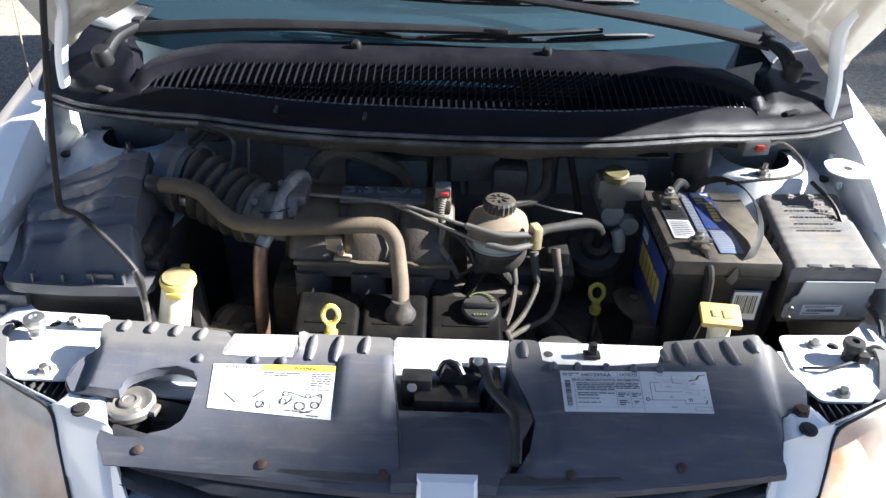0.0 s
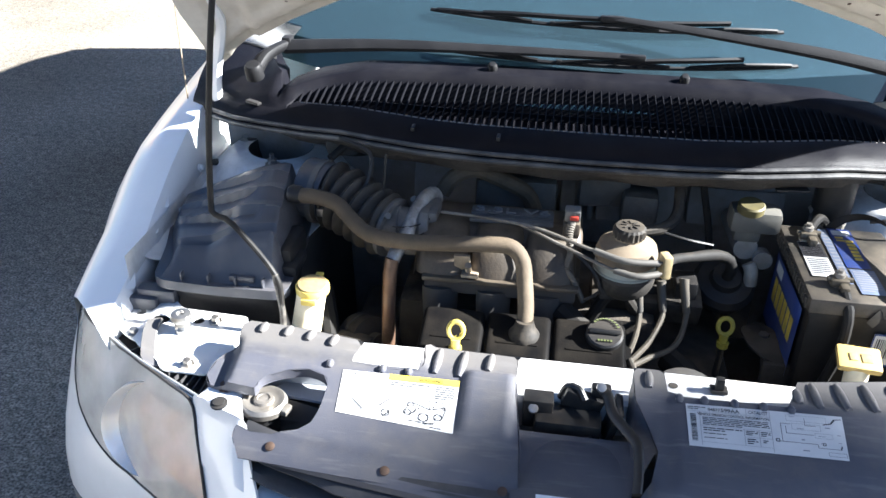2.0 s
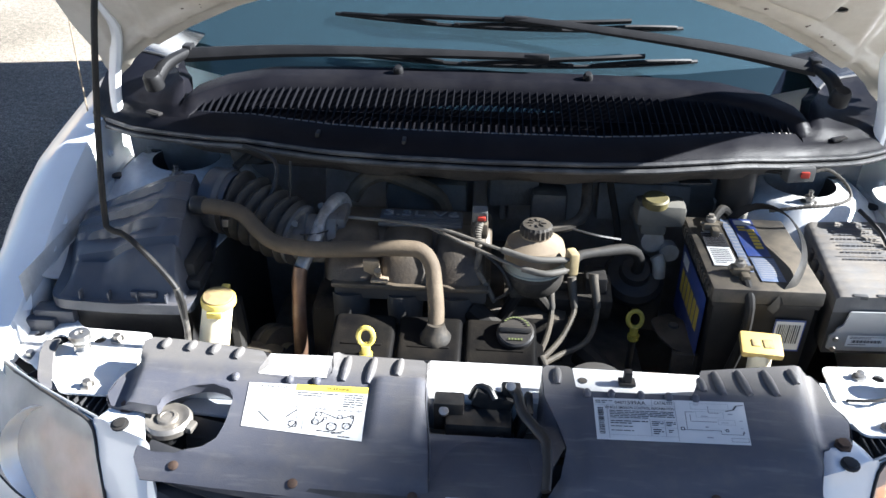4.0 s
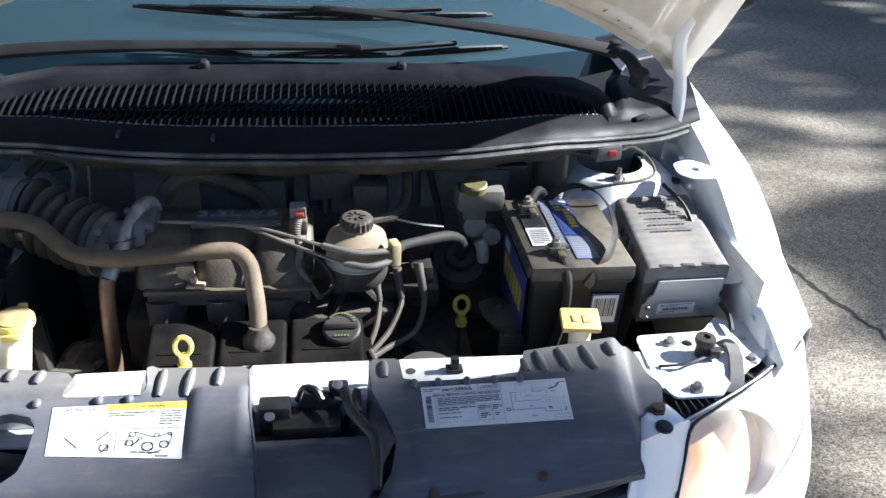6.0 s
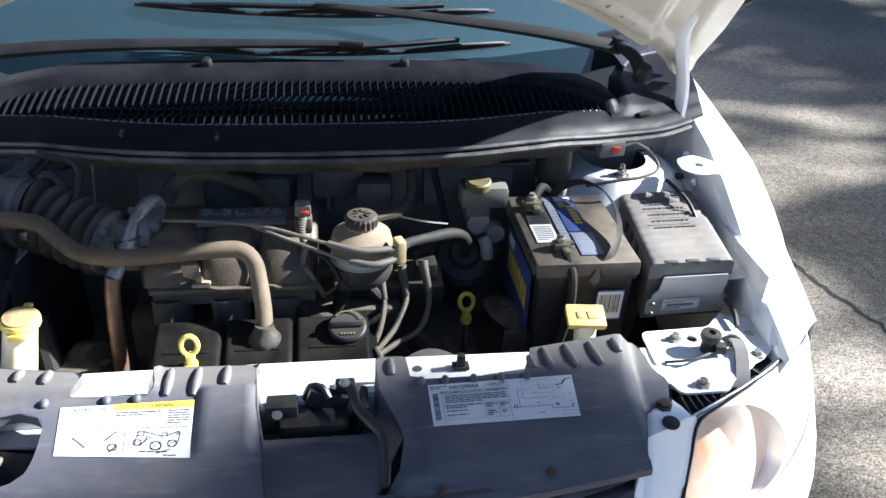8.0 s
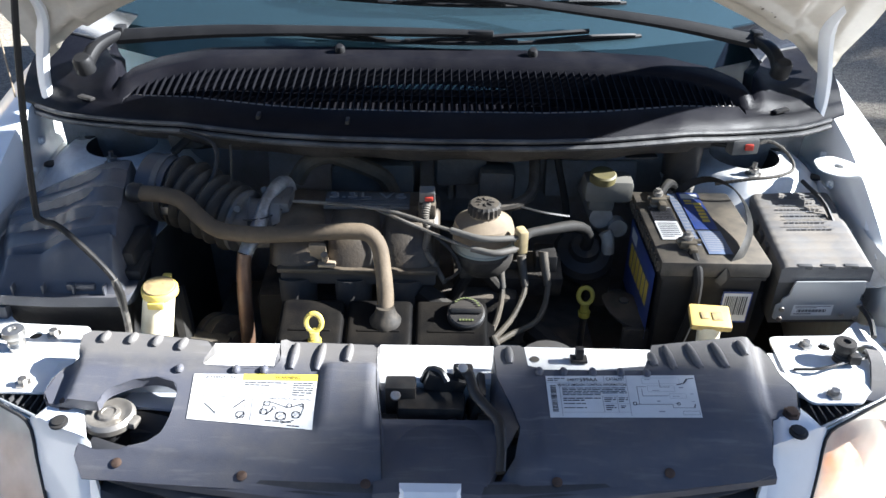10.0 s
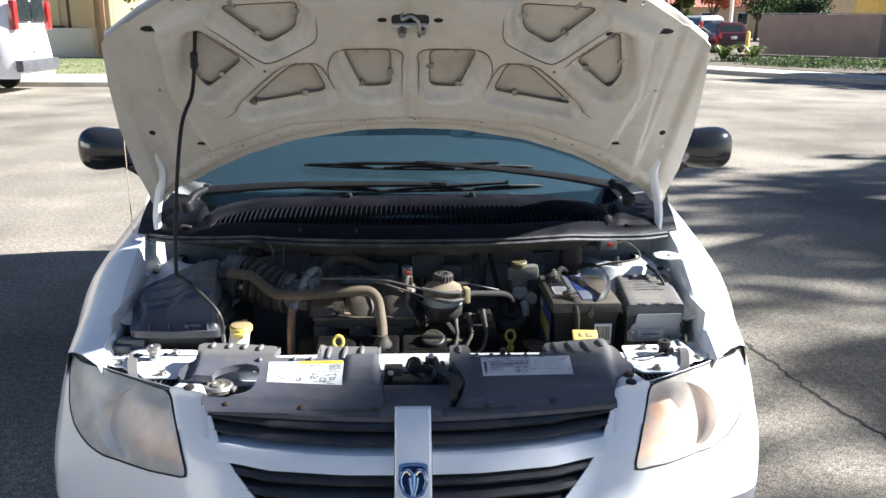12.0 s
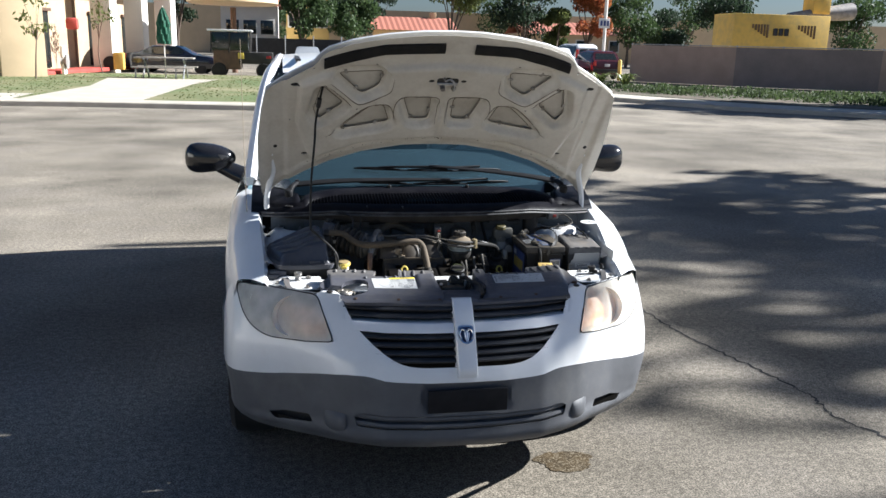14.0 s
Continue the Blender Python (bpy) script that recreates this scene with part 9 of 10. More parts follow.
for k in range(5):
    c = Vector((11.9 + 0.6 * k + rnd.uniform(-0.3, 0.3), 33.4 - 0.25 * k + rnd.uniform(-0.8, 0.8), 0.16))
    bm = bmesh.new()
    for j in range(46):
        a, l = rnd.uniform(0, 6.3), rnd.uniform(0.45, 0.85)
        d = Vector((math.cos(a), math.sin(a), 0))
        s = Vector((-d.y, d.x, 0)) * 0.045
        p1, p2 = c + d * l * 0.45 + Vector((0, 0, l * 0.75)), c + d * l * 0.95 + Vector((0, 0, l * rnd.uniform(0.5, 0.9)))
        loft(bm, [[c - s * 0.6, c + s * 0.6], [p1 - s, p1 + s], [p2 - s * 0.1, p2 + s * 0.1]])
    sh = thing("strap_leaf_shrub", "yellow-green strappy leaved shrub by the kerb", "shrub", tuple(c), "shrubs by the kerb")
    piece("leaves", bm, M_SHRUB, sh, smooth=0)

# fence with tan windscreen fabric
fence = thing("screened_fence", "chain-link fence covered in tan mesh fabric", "fence", (17.2, 40, 0))
FP = [(17.2, 40.0), (21.0, 36.0), (26.2, 32.2), (33, 28.5), (42, 24.5)]
for i, ((a, b), (c, d)) in enumerate(zip(FP, FP[1:])):
    n = 14
    rows = []
    for k in range(n + 1):
        t = k / n
        x, y = a + (c - a) * t, b + (d - b) * t
        w = 0.03 * math.sin(k * 1.9 + i)
        rows.append([(x + w * 0.5, y + w, z) for z in (0.18, 0.7, 1.2, 1.7, 2.05)])
    piece("fabric_panel", loft(bmesh.new(), rows), M_SCREEN if i % 2 == 0 else M_SCREENGREY, fence)
    for k in range(3):
        x, y = a + (c - a) * k / 3, b + (d - b) * k / 3
        piece("post", rod(bmesh.new(), (x + 0.1, y + 0.14, 0.0), (x + 0.1, y + 0.14, 2.15), 0.035, n=10), M_STEELGREY, fence)
    piece("top_rail", rod(bmesh.new(), (a, b + 0.06, 2.10), (c, d + 0.06, 2.10), 0.022, n=8), M_STEELGREY, fence)

# yellow machine housing behind the fence
gen = thing("generator_housing", "yellow steel machine housing with louvres and a grey silencer", "generator", (29.3, 48, 0))
piece("shell", boxed((29.9, 48, 2.1), (6.6, 2.6, 4.15), 0.04), M_CATYELLOW, gen)
for x, w in ((28.4, 1.2), (31.6, 1.3)):
    for k in range(6):
        piece("louvre", boxed((x - w * 0.42 + w * 0.17 * k, 46.68, 3.55 - 0.5 * (0.25 + 0.11 * k)), (w * 0.11, 0.05, 0.25 + 0.11 * k), 0.01), M_LOUVRE, gen)
for k in range(3):
    piece("maker_mark", boxed((29.45 + 0.38 * k, 46.68, 3.1), (0.28, 0.03, 0.45), 0.06), M_INK, gen)
piece("silencer", rod(bmesh.new(), (30.6, 47.3, 4.05), (35.2, 47.6, 4.55), 0.28, 0.55, 20), M_PIPEGREY, gen)
piece("hopper", boxed((32.7, 47.6, 5.0), (1.2, 1.2, 1.4), 0.05), M_CATYELLOW, gen)

# bollard and sign
bol = thing("bollard", "yellow painted steel bollard", "bollard", (18.03, 43.5, 0))
piece("post", lathe(bmesh.new(), [(0.11, 0.0), (0.11, 1.15), (0.08, 1.22), (0, 1.25)], (18.03, 43.5, 0.0), (0, 0, 1), 16), M_CATYELLOW, bol)
sgn_ = thing("sign_post", "tall white pole with a small blue and white sign", "sign", (24.0, 62, 0))
piece("pole", rod(bmesh.new(), (24.0, 62, 0), (24.0, 62, 7.5), 0.13, n=12), M_WALLWHITE, sgn_)
sp = piece("sign_plate", boxed((23.85, 61.8, 3.75), (0.9, 0.06, 0.75), 0.02), M_STICKER, sgn_)
for k in range(3):
    sub("bar", boxed((23.6 + 0.27 * k, 61.76, 3.75), (0.16, 0.02, 0.4), 0.0), M_BATBLUE, sp)

# vehicles


def vehicle(name, label, at, heading, mat, kind, group="", tall=1.0):
    """Profile-built car: kind sets length, height and outline. heading: degrees, 0 looks along -y."""
    v = thing(name, label, {"sedan": "car", "suv": "car", "pickup": "pickup truck", "van": "van"}[kind], (0, 0, 0), group)
    spec = {"sedan": (4.7, 1.80, [(0, 0.55), (0.02, 0.72), (0.25, 0.86), (1.15, 0.96), (1.95, 1.40), (2.6, 1.45), (3.3, 1.40), (4.0, 1.05), (4.6, 0.98), (4.7, 0.6)], (1.2, 3.95)),
            "suv": (4.7, 1.88, [(0, 0.55), (0.03, 0.85), (0.3, 1.0), (1.2, 1.10), (1.75, 1.62), (2.6, 1.72), (4.1, 1.68), (4.5, 1.15), (4.68, 1.0), (4.7, 0.5)], (1.3, 4.4)),
            "pickup": (5.6, 1.95, [(0, 0.55), (0.03, 0.95), (0.4, 1.08), (1.5, 1.18), (2.1, 1.75), (2.7, 1.82), (3.45, 1.78), (3.7, 1.20), (5.55, 1.15), (5.6, 0.6)], (1.6, 3.65)),
            "van": (5.7, 2.0, [(0, 0.55), (0.05, 0.95), (0.6, 1.15), (1.1, 1.3), (1.7, 2.0), (2.2, 2.1), (5.2, 2.1), (5.55, 1.9), (5.68, 1.0), (5.7, 0.55)], (1.2, 5.6))}[kind]
    length, width, prof, glassy = spec
    top = lambda y: curve_at(prof, y)
    belt = {"sedan": 0.95, "suv": 1.10, "pickup": 1.18, "van": 1.25}[kind]
    rows = []
    for i in range(41):
        y = length * i / 40
        t = top(y)
        w = width / 2 * (1 - 0.12 * (1 - step01(y / 0.5)) - 0.08 * step01((y - length + 0.35) / 0.35))
        b = min(t, belt)
        up = max(t - belt, 0)
        rows.append([(-w + 0.05, y, 0.28), (-w, y, 0.5), (-w, y, b - 0.1), (-w + 0.05, y, b), (-w + 0.06 + 0.30 * up, y, b + up * 0.92), (-w + 0.22 + 0.30 * up, y, t), (w - 0.22 - 0.30 * up, y, t), (w - 0.06 - 0.30 * up, y, b + up * 0.92), (w - 0.05, y, b), (w, y, b - 0.1), (w, y, 0.5), (w - 0.05, y, 0.28)])
    body = piece("body", loft(bmesh.new(), rows, closed=True, caps=True), mat, v, smooth=30)
    g0, g1 = glassy
    for sd in (-1, 1):
        k0, k1 = [], []
        for i in range(15):
            y = g0 + 0.5 + (g1 - g0 - 0.75) * i / 14
            t = top(y)
            up = max(t - belt, 0.02)
            x = width / 2
            k0.append((sd * (x - 0.045), y, belt + 0.03))
            k1.append((sd * (x - 0.045 - 0.28 * up * 0.8), y, belt + up * 0.80))
        sub("side_window", loft(bmesh.new(), [k0, k1]), M_SIDEGLASS, body)
        for y in (length * 0.18, length * 0.79):
            wh = piece("wheel", lathe(bmesh.new(), [(0.2, -0.1), (0.31, -0.1), (0.33, -0.05), (0.33, 0.05), (0.31, 0.1), (0.2, 0.1)], (sd * (width / 2 - 0.12), y, 0.33), (1, 0, 0), 24), M_TYRE, v)
            sub("rim", lathe(bmesh.new(), [(0, 0.1), (0.08, 0.105), (0.2, 0.09), (0.2, -0.09), (0, -0.1)], (sd * (width / 2 - 0.12), y, 0.33), (1, 0, 0), 20), M_ALU, wh)
        yb = length - 0.06
        piece("tail_light", boxed((sd * (width / 2 - 0.16), yb + 0.03, min(top(length - 0.2), belt) * 0.86 if kind != "van" else 1.45), (0.16, 0.14, 0.30 if kind != "van" else 0.55), 0.03), M_REDLIGHT, v)
        piece("head_light", boxed((sd * (width / 2 - 0.26), 0.05, 0.74), (0.32, 0.16, 0.16), 0.04), M_REFLECT, v)
    # screens
    yw = [y for y, z in prof if z > belt + 0.25]
    y0 = yw[0]
    wf = width / 2 - 0.25
    sub("front_screen", loft(bmesh.new(), [[(-wf, g0 + 0.12, belt + 0.05), (wf, g0 + 0.12, belt + 0.05)], [(-wf + 0.1, y0 - 0.08, top(y0) - 0.06), (wf - 0.1, y0 - 0.08, top(y0) - 0.06)]]), M_SIDEGLASS, body)
    y1 = yw[-1]
    yr = {"sedan": 4.0, "suv": 4.46, "pickup": 3.68, "van": 5.66}[kind]
    for x0, x1 in (((-wf, wf),) if kind != "van" else ((-wf, -0.05), (0.05, wf))):
        sub("rear_screen", loft(bmesh.new(), [[(x0, yr + 0.03, belt + 0.08), (x1, yr + 0.03, belt + 0.08)], [(x0 * 0.85, y1 + 0.12, top(y1) - 0.14), (x1 * 0.85, y1 + 0.12, top(y1) - 0.14)]]), M_SIDEGLASS, body)
    piece("rear_bumper", boxed((0, length + 0.02, 0.52), (width - 0.1, 0.18, 0.22), 0.03), M_BUMPER if kind in ("van", "pickup") else M_BLACK, v)
    piece("plate", boxed((0, length + (0.02 if kind != "suv" else 0.01), 0.85), (0.31, 0.08, 0.16), 0.005), M_STICKER, v)
    v.matrix_basis = pose(*at, 0, 0, heading) @ Matrix.Diagonal((1, 1, tall, 1))
    return v


vehicle("white_van", "white passenger van parked at the kerb with a grey bumper", (-14.6, 19.6, 0), -92, M_CARWHITE, "van", tall=1.22)
vehicle("blue_sedan", "dark blue sedan parked beside the building", (-4.3, 44.2, 0), 84, M_CARBLUE, "sedan")
vehicle("pickup_truck", "red pickup truck seen from behind in a row", (14.2, 51.5, 0), 180, M_CARRED, "pickup", "parked vehicles in a row")
vehicle("pickup_truck", "white pickup truck between a red pickup and a dark car", (16.6, 54.0, 0), 180, M_CARWHITE, "pickup", "parked vehicles in a row")
vehicle("dark_suv", "dark maroon sport utility car seen from behind", (18.2, 50.6, 0), 180, M_CARMAROON, "suv", "parked vehicles in a row")
vehicle("white_car", "white car in the far row", (11.2, 58.0, 0), 178, M_CARWHITE, "suv", "parked vehicles in a row")
vehicle("white_car", "white car behind the pickup trucks", (19.8, 60.0, 0), 182, M_CARWHITE, "van", "parked vehicles in a row")
vehicle("silver_car", "silver car near the cart", (0.6, 53, 0), 0, M_CARSILVER, "sedan")
vehicle("silver_car", "silver car behind the open lot", (5.5, 62, 0), 20, M_CARSILVER, "suv")

# utility cart
cart = thing("utility_cart", "brown utility cart with a white roof and cargo bed", "utility cart", (-2.9, 40, 0))
piece("body", boxed((-3.55, 40, 0.85), (1.3, 1.4, 0.9), 0.08), M_CARTBROWN, cart)
piece("bed", boxed((-2.2, 40, 0.95), (1.6, 1.5, 0.55), 0.05), M_CARTDARK, cart)
piece("roof", boxed((-3.4, 40, 2.22), (2.1, 1.5, 0.10), 0.04), M_CARWHITE, cart)
piece("cab_glass", boxed((-3.4, 40, 1.72), (1.7, 1.3, 0.85), 0.02), M_SIDEGLASS, cart)
for x in (-4.3, -3.45, -2.5):
    for y in (39.3, 40.7):
        piece("cab_post", rod(bmesh.new(), (x, y, 1.2), (x + 0.05, y, 2.2), 0.035, n=8), M_CARTDARK, cart)
for x in (-3.95, -1.85):
    for y in (39.3, 40.7):
        wh = piece("wheel", lathe(bmesh.new(), [(0.12, -0.12), (0.33, -0.12), (0.36, 0.0), (0.33, 0.12), (0.12, 0.12)], (x, y, 0.36), (0, 1, 0), 20), M_TYRE, cart)
piece("tail_mark", boxed((-2.9, 39.22, 1.05), (0.28, 0.04, 0.28), 0.02), M_GOLD, cart)
piece("tail_light", boxed((-1.6, 39.24, 1.0), (0.22, 0.06, 0.12), 0.02), M_REDLIGHT, cart)

# picnic table with a closed umbrella
tab = thing("picnic_table", "weathered grey picnic table with benches", "picnic table", (-5.8, 34.8, 0.14))
piece("tabletop", boxed((-5.8, 34.8, 0.98), (2.4, 0.8, 0.06), 0.01), M_TABLE, tab)
for y in (34.05, 35.55):
    piece("bench", boxed((-5.8, y, 0.60), (2.5, 0.28, 0.05), 0.01), M_TABLE, tab)
for x in (-6.6, -5.0):
    for y0, y1 in ((34.0, 35.3), (35.6, 34.3)):
        piece("leg", tube(bmesh.new(), [(x, y0, 0.14), (x, y0 + (y1 - y0) * 0.4, 0.58), (x, y1, 0.95)], 0.035, 8), M_STEELGREY, tab)
    piece("bench_leg", tube(bmesh.new(), [(x - 0.3, 34.05, 0.15), (x - 0.28, 34.05, 0.58)], 0.03, 8), M_STEELGREY, tab)
um = thing("closed_umbrella", "closed dark green umbrella on a pole", "umbrella", (-5.8, 34.8, 0.9))
piece("pole", rod(bmesh.new(), (-5.8, 34.8, 0.16), (-5.8, 34.8, 3.1), 0.025, n=8), M_WALLWHITE, um)
bm = bmesh.new()
rows = []
for j in range(12):
    z = 1.55 + 1.5 * j / 11
    r = curve_at([(0, 0.24), (0.25, 0.28), (0.5, 0.22), (0.55, 0.26), (0.9, 0.12), (1.0, 0.02)], j / 11)
    rows.append([(-5.8 + r * (1 + 0.18 * math.sin(8 * k + j)) * math.cos(k), 34.8 + r * (1 + 0.18 * math.sin(8 * k + j)) * math.sin(k), z) for k in (i * math.pi / 14 for i in range(28))])
piece("canopy", loft(bm, rows, closed=True, caps=True), M_UMBRELLA, um)
# round canopy on a post
rc = thing("round_shade_canopy", "round tan shade canopy on one post", "canopy", (-3.6, 46, 0))
piece("post", rod(bmesh.new(), (-3.6, 46, 0), (-3.6, 46, 3.5), 0.16, n=14), M_PIPEBROWN, rc)
piece("disc", lathe(bmesh.new(), [(0.0, 0.0), (2.3, 0.05), (2.45, 0.15), (2.4, 0.75), (0.0, 0.9)], (-3.6, 46, 3.6), (0, 0, 1), 40), M_TANWALL, rc)

# building on the left
bld = thing("stucco_building", "pale stucco building with tan window bays and pillars", "building", (-14, 40, 0.1))
front_ = [piece("low_wall", boxed((-20.9, 34.2, 0.72), (19.0, 0.5, 1.2), 0.02), M_WALLWHITE, bld)]
front_.append(piece("upper_wall", boxed((-20.9, 34.6, 5.4), (19.0, 0.4, 4.0), 0.0), M_TANWALL, bld))
for k in range(7):
    x = -29.3 + 2.75 * k
    w_ = piece("window", boxed((x + 1.1, 34.55, 2.4), (2.3, 0.08, 2.1), 0.01), M_TANPANE, bld)
    front_ += [w_] if w_ not in front_ else []
    front_.append(sub("mullion", boxed((x - 0.12, 34.45, 2.4), (0.16, 0.16, 2.2), 0.01), M_FRAMEBROWN, w_))
    front_ += [w_] if w_ not in front_ else []
    front_.append(sub("mullion", boxed((x + 1.1, 34.45, 1.36), (2.6, 0.16, 0.10), 0.01), M_FRAMEBROWN, w_))
turn_ = Matrix.Translation((-12.6, 35.6, 0)) @ Matrix.Rotation(radians(30), 4, "Z") @ Matrix.Translation((11.4, -34.2, 0))
for o in front_:
    o.data.transform(turn_)
A, B = Vector((-11.5, 33.9, 0)), Vector((-7.6, 54.0, 0))
dirn = (B - A).normalized()
nrm = Vector((dirn.y, -dirn.x, 0))
rot = Matrix.Rotation(math.atan2(dirn.y, dirn.x), 3, "Z")
piece("pillar", boxed(A + Vector((0.05, 0.7, 3.6)), (1.7, 1.2, 7.2), 0.02, Matrix.Rotation(radians(28), 3, "Z")), M_TANWALL, bld)
for d, w in ((9.2, 0.9), (13.6, 0.9), (18.4, 0.9)):
    q = A + dirn * d
    piece("pillar", boxed(q + Vector((0, 0, 3.6)), (0.9, 1.0, 7.2), 0.02, rot), M_WALLWHITE, bld)
for d0, d1 in ((1.2, 8.7), (9.6, 13.2), (14.0, 18.0)):
    q = A + dirn * (d0 + d1) / 2 - nrm * 1.6
    piece("recess_wall", boxed(q + Vector((0, 0, 3.6)), (d1 - d0 + 0.6, 0.2, 7.2), 0.0, rot), M_RECESS, bld)
    w_ = piece("doorway", boxed(q + nrm * 0.12 + Vector((0, 0, 1.6)), ((d1 - d0) * 0.35, 0.1, 2.6), 0.01, rot), M_SIDEGLASS, bld)
    sub("door_frame", boxed(q + nrm * 0.2 + Vector((0, 0, 2.95)), ((d1 - d0) * 0.4, 0.1, 0.15), 0.01, rot), M_FRAMEBROWN, w_)
    piece("red_step", boxed(A + dirn * (d0 + d1) / 2 - nrm * 0.2 + Vector((0, 0, 0.2)), (d1 - d0, 1.2, 0.18), 0.01, rot), M_REDPAINT, bld)
piece("fascia_band", boxed(A + dirn * 10 + Vector((0, 0, 6.0)) - nrm * 0.3, (21, 0.5, 3.0), 0.02, rot), M_WALLWHITE, bld)
piece("core", boxed((-20.0, 46, 3.5), (14.0, 22.0, 7.0), 0.0), M_TANWALL, bld)
cont = thing("yellow_cart", "small yellow machine by the wall", "machine", (-9.0, 42.6, 0.14))
piece("body", boxed((-9.05, 42.4, 0.60), (0.5, 0.5, 0.85), 0.08), M_CATYELLOW, cont)
piece("wheel", lathe(bmesh.new(), [(0.1, -0.1), (0.35, -0.1), (0.35, 0.1), (0.1, 0.1)], (-9.45, 42.3, 0.49), (0, 1, 0), 16), M_TYRE, cont)
reel = thing("hose_reel", "red hose reel on a stand by the wall", "hose reel", (-10.2, 36.6, 0.14))
piece("stand", boxed((-10.3, 36.7, 0.75), (0.12, 0.5, 1.2), 0.02), M_WALLWHITE, reel)
piece("reel", lathe(bmesh.new(), [(0.1, -0.12), (0.32, -0.12), (0.26, 0.0), (0.32, 0.12), (0.1, 0.12)], (-10.25, 36.7, 0.7), (1, 0, 0), 20), M_PIPEGREY, reel)
piece("cover", boxed((-9.9, 37.0, 2.3), (0.5, 0.4, 0.5), 0.12), M_REDPAINT, reel)

# unseen pale wall added far off to bounce sunlight onto the van's shaded side
tagged(part("wall_west", boxed((-34.0, -8.0, 3.0), (0.4, 30.0, 6.2), 0.0), M_WALLWHITE), "unseen pale wall added to bounce light onto the van", "wall", kind="structure")

# houses far behind


def house(at, size, wall, label, seed):
    h = thing("house", label, "house", at, "houses beyond the lot")
    x, y, z = at
    w, d, t = size
    piece("wall", boxed((x, y, t / 2), (w, d, t), 0.0), wall, h)
    bm = bmesh.new()
    n = int(w / 0.28)
    for sgn in (-1, 1):
        rows = []
        for j in range(7):
            s = j / 6
            rows.append([(x - w / 2 - 0.4 + (w + 0.8) * i / n, y + sgn * (d / 2 + 0.5) * (1 - s), t - 0.1 + 1.5 * s + (0.05 if i % 2 else 0.0)) for i in range(n + 1)])
        loft(bm, rows)
    piece("roof", bm, M_ROOFTILE, h, "red clay tile roof", smooth=0)
    for k in range(3):
        wd = piece("window", boxed((x - w * 0.3 + w * 0.3 * k, y - d / 2 - 0.02, t * 0.6), (1.1, 0.12, 1.2), 0.01), M_SIDEGLASS, h)
        sub("window_frame", boxed((x - w * 0.3 + w * 0.3 * k, y - d / 2 + 0.01, t * 0.6), (1.35, 0.10, 1.45), 0.01), M_WALLWHITE, wd)
    piece("chimney", boxed((x + w * 0.3, y, t + 1.3), (0.7, 0.7, 1.4), 0.02), wall, h)


house((-4.0, 80, 0), (5.0, 8, 4.8), M_WALLWHITE, "white house with a red tile roof", 1)
house((1.2, 84, 0), (4.0, 8, 6.2), M_YELLOWWALL, "yellow stucco house with a red tile roof", 2)
house((13.0, 95, 0), (9, 8, 3.3), M_TANWALL, "tan house with a red tile roof among trees", 3)
house((34.0, 100, 0), (14, 8, 3.4), M_TANWALL, "tan house behind the trees", 4)
tagged(part("backdrop_wall", boxed((20, 112, 3.0), (190, 0.5, 6.0), 0.0), M_TANWALL), "long pale wall far behind the trees", "wall", kind="structure")
hedge = thing("dark_fence", "low dark fence behind the cart", "fence", (2.0, 66, 0))
piece("panel", boxed((2.5, 66, 1.0), (16, 0.2, 1.9), 0.0), M_DARKFENCE, hedge)
for k in range(8):
    piece("post", rod(bmesh.new(), (-5.3 + 2.2 * k, 65.8, 0), (-5.3 + 2.2 * k, 65.8, 2.2), 0.05, n=8), M_STEELGREY, hedge)

# trees
for i, (x, y, h, s, leaf, lab) in enumerate((
        (0.5, 72, 6.6, 3.0, "g", "broad green tree behind the cart"), (5.0, 74, 6.4, 3.0, "g", "broad green tree behind the dark fence"), (-10, 74, 9, 3.0, "d", "dark green tree beside the building"), (14.5, 76, 8.5, 3.6, "l", "light green tree with a pale trunk"), (10.5, 105, 9, 3.5, "d", "dark tree behind the tan house"),
        (20.8, 74, 9.0, 3.2, "d", "dark green dense tree"), (24.3, 76, 5.6, 2.0, "l", "yellowing young tree behind the fence"), (27.3, 75, 8.0, 2.4, "r", "tree in orange-red autumn leaf"), (32.5, 78, 7.6, 3.6, "g", "rounded green tree behind the fence"),
        (37.0, 80, 6.0, 3.0, "d", "dark green tree behind the fence"), (41.5, 76, 7.6, 3.8, "d", "dark dense tree beside the yellow housing"), (54.0, 74, 8.0, 3.6, "g", "green tree behind the silencer"), (60.0, 70, 9.0, 4.0, "l", "light green tree at the lot's edge"), (47, 95, 9.5, 4.5, "g", "tall green tree far behind"), (28, 108, 10, 5, "g", "tall green tree far behind"), (2, 110, 9, 5, "d", "dark tree far behind"), (-4, 100, 8, 4, "g", "green tree behind the houses"))):
    tree((x, y, 0), h, s, {"g": M_LEAF, "d": M_LEAFDARK, "l": M_LEAFLIGHT, "r": M_LEAFRED}[leaf], lab, 40 + i, 4200, 0.18, 0.2, 0.12)
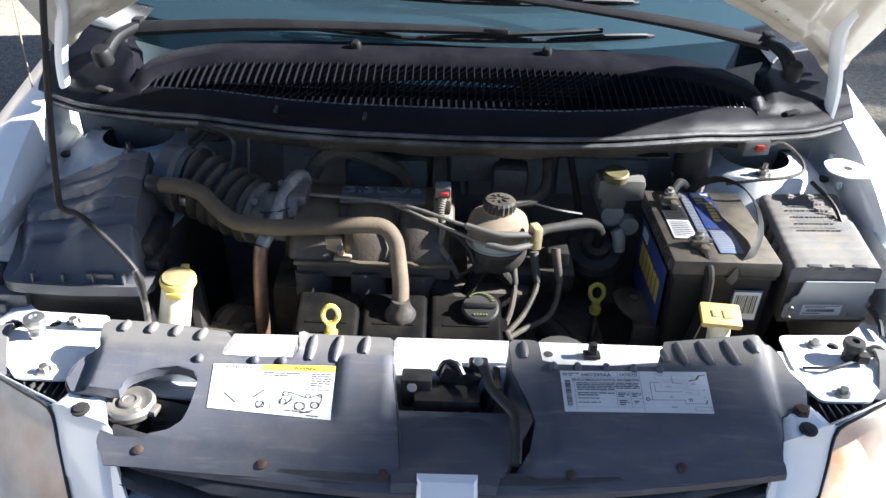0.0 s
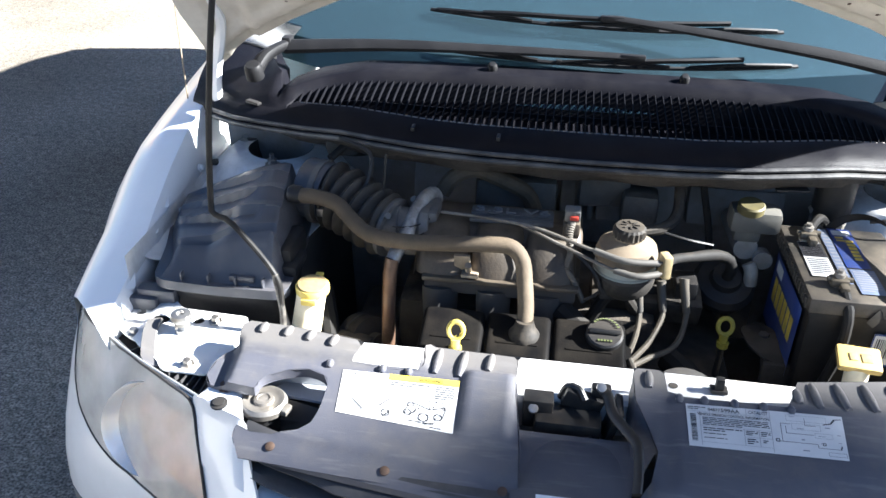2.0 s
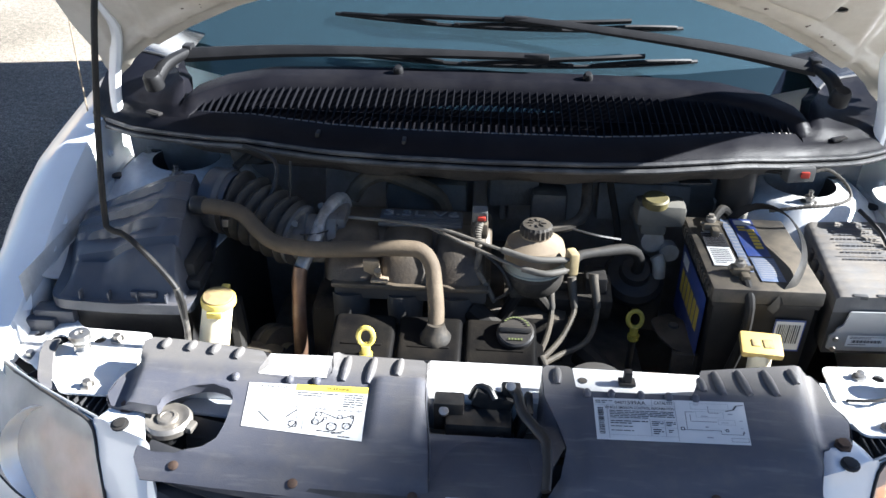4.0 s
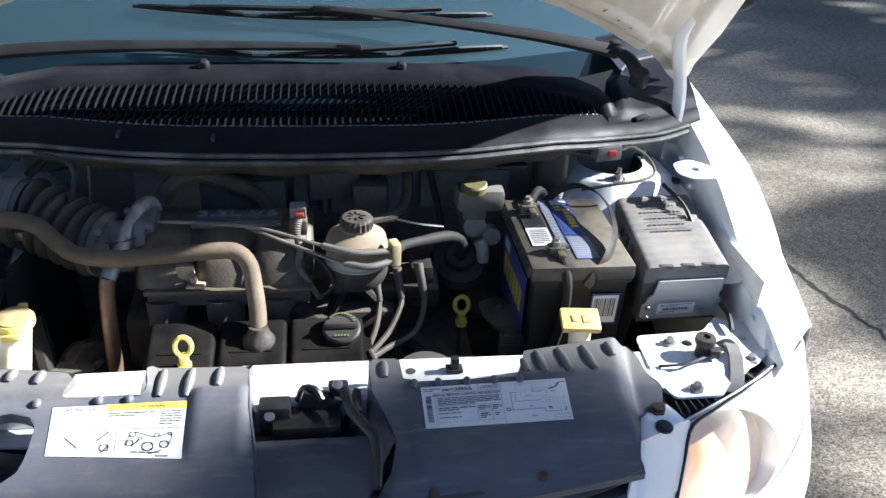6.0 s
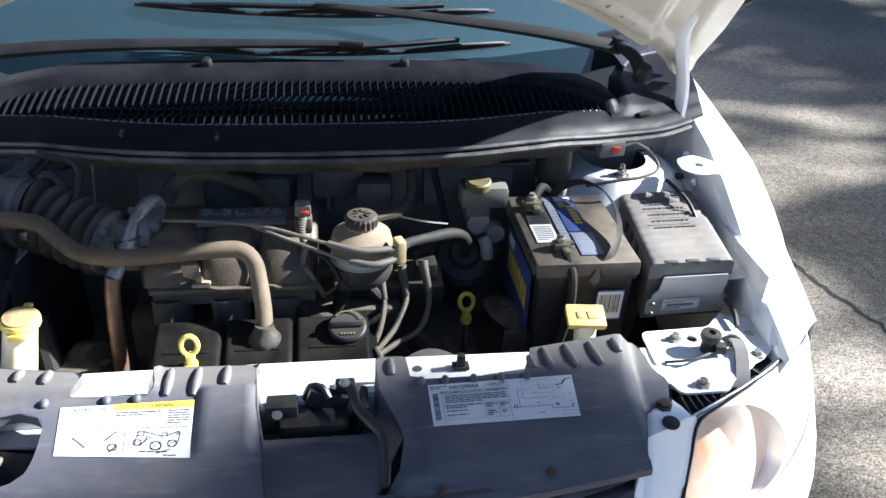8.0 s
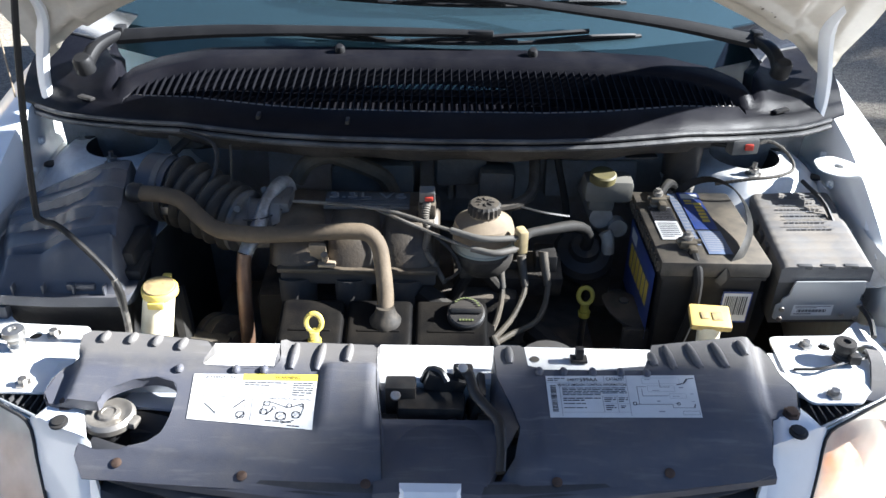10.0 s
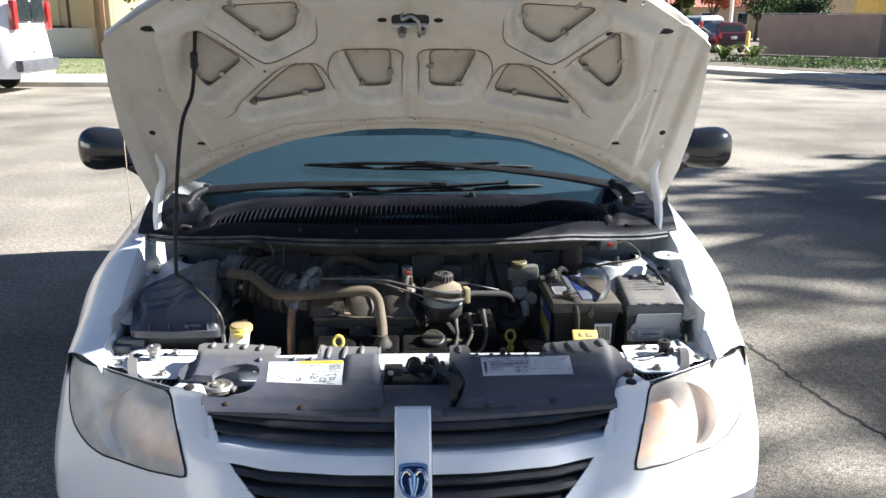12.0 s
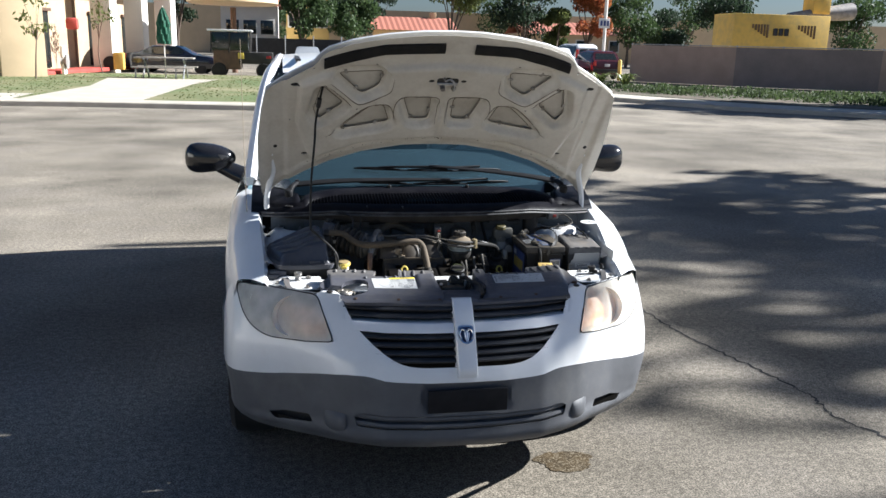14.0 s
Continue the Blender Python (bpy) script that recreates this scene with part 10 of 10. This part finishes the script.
for i, (x, y, h) in enumerate(((-10.35, 32.5, 3.6), (-9.6, 41.0, 3.8))):
    tree((x, y, 0.14), h, 0.75, M_LEAFLIGHT, "thin staked sapling with sparse leaves", 70 + i, 130, 0.10, 0.035, 0.3, "sapling", "saplings by the building")
# unseen street trees to the side, placed for the shade that falls on the lot
# the slim 16.3 m one is added to shade the van's nose
for i, (x, y, h, s, n, low) in enumerate(((23.2, 3.0, 14.0, 2.3, 300, 0.64), (23.8, 4.8, 14.5, 2.5, 320, 0.64), (23.0, 6.6, 14.0, 2.4, 300, 0.64), (24.2, 8.4, 14.2, 2.4, 290, 0.64), (22.8, 1.5, 13.0, 1.4, 90, 0.70), (24.6, 0.1, 13.0, 1.6, 110, 0.70), (23.0, 0.72, 16.3, 0.72, 190, 0.80), (26.5, 21.5, 8.5, 3.2, 1500, 0.35), (23.0, 23.5, 8.0, 2.8, 1200, 0.35), (31, 19.5, 9, 3.2, 1500, 0.35))):
    tree((x, y, 0), h, s, M_LEAF, "tall sparse street tree at the side of the lot", 90 + i, n, 0.32, 0.18, low, group="street trees")
# unseen tree added so its limb's leaves shade the bay's front and nearby ground
limb = thing("shade_tree", "unseen leafy tree with a long low limb, added to shade the engine bay", "tree", (13.2, 6.2, 0), "street trees")
piece("trunk", tube(bmesh.new(), [(13.2, 6.2, -0.1), (13.15, 6.1, 3.0), (13.0, 5.8, 6.0), (12.9, 5.6, 9.5)], lambda t, m: 0.19 - 0.11 * t, 10, 0.4), M_BARK, limb)
piece("limb", tube(bmesh.new(), [(13.0, 5.8, 6.0), (12.7, 4.4, 7.2), (12.3, 2.4, 8.0), (12.0, 0.95, 8.35), (11.3, -0.1, 8.4)], lambda t, m: 0.075 - 0.055 * t, 8, 0.3), M_BARK, limb)
piece("crown", leaf_cloud([((12.0, 0.84, 8.24), (0.30, 0.15, 0.24)), ((12.05, 0.80, 8.12), (0.3, 0.14, 0.20)), ((10.9, -0.28, 8.2), (0.9, 0.55, 0.5)), ((11.6, 0.42, 8.2), (0.8, 0.26, 0.36))], 3300, 0.09, 311), M_LEAF, limb, smooth=0)
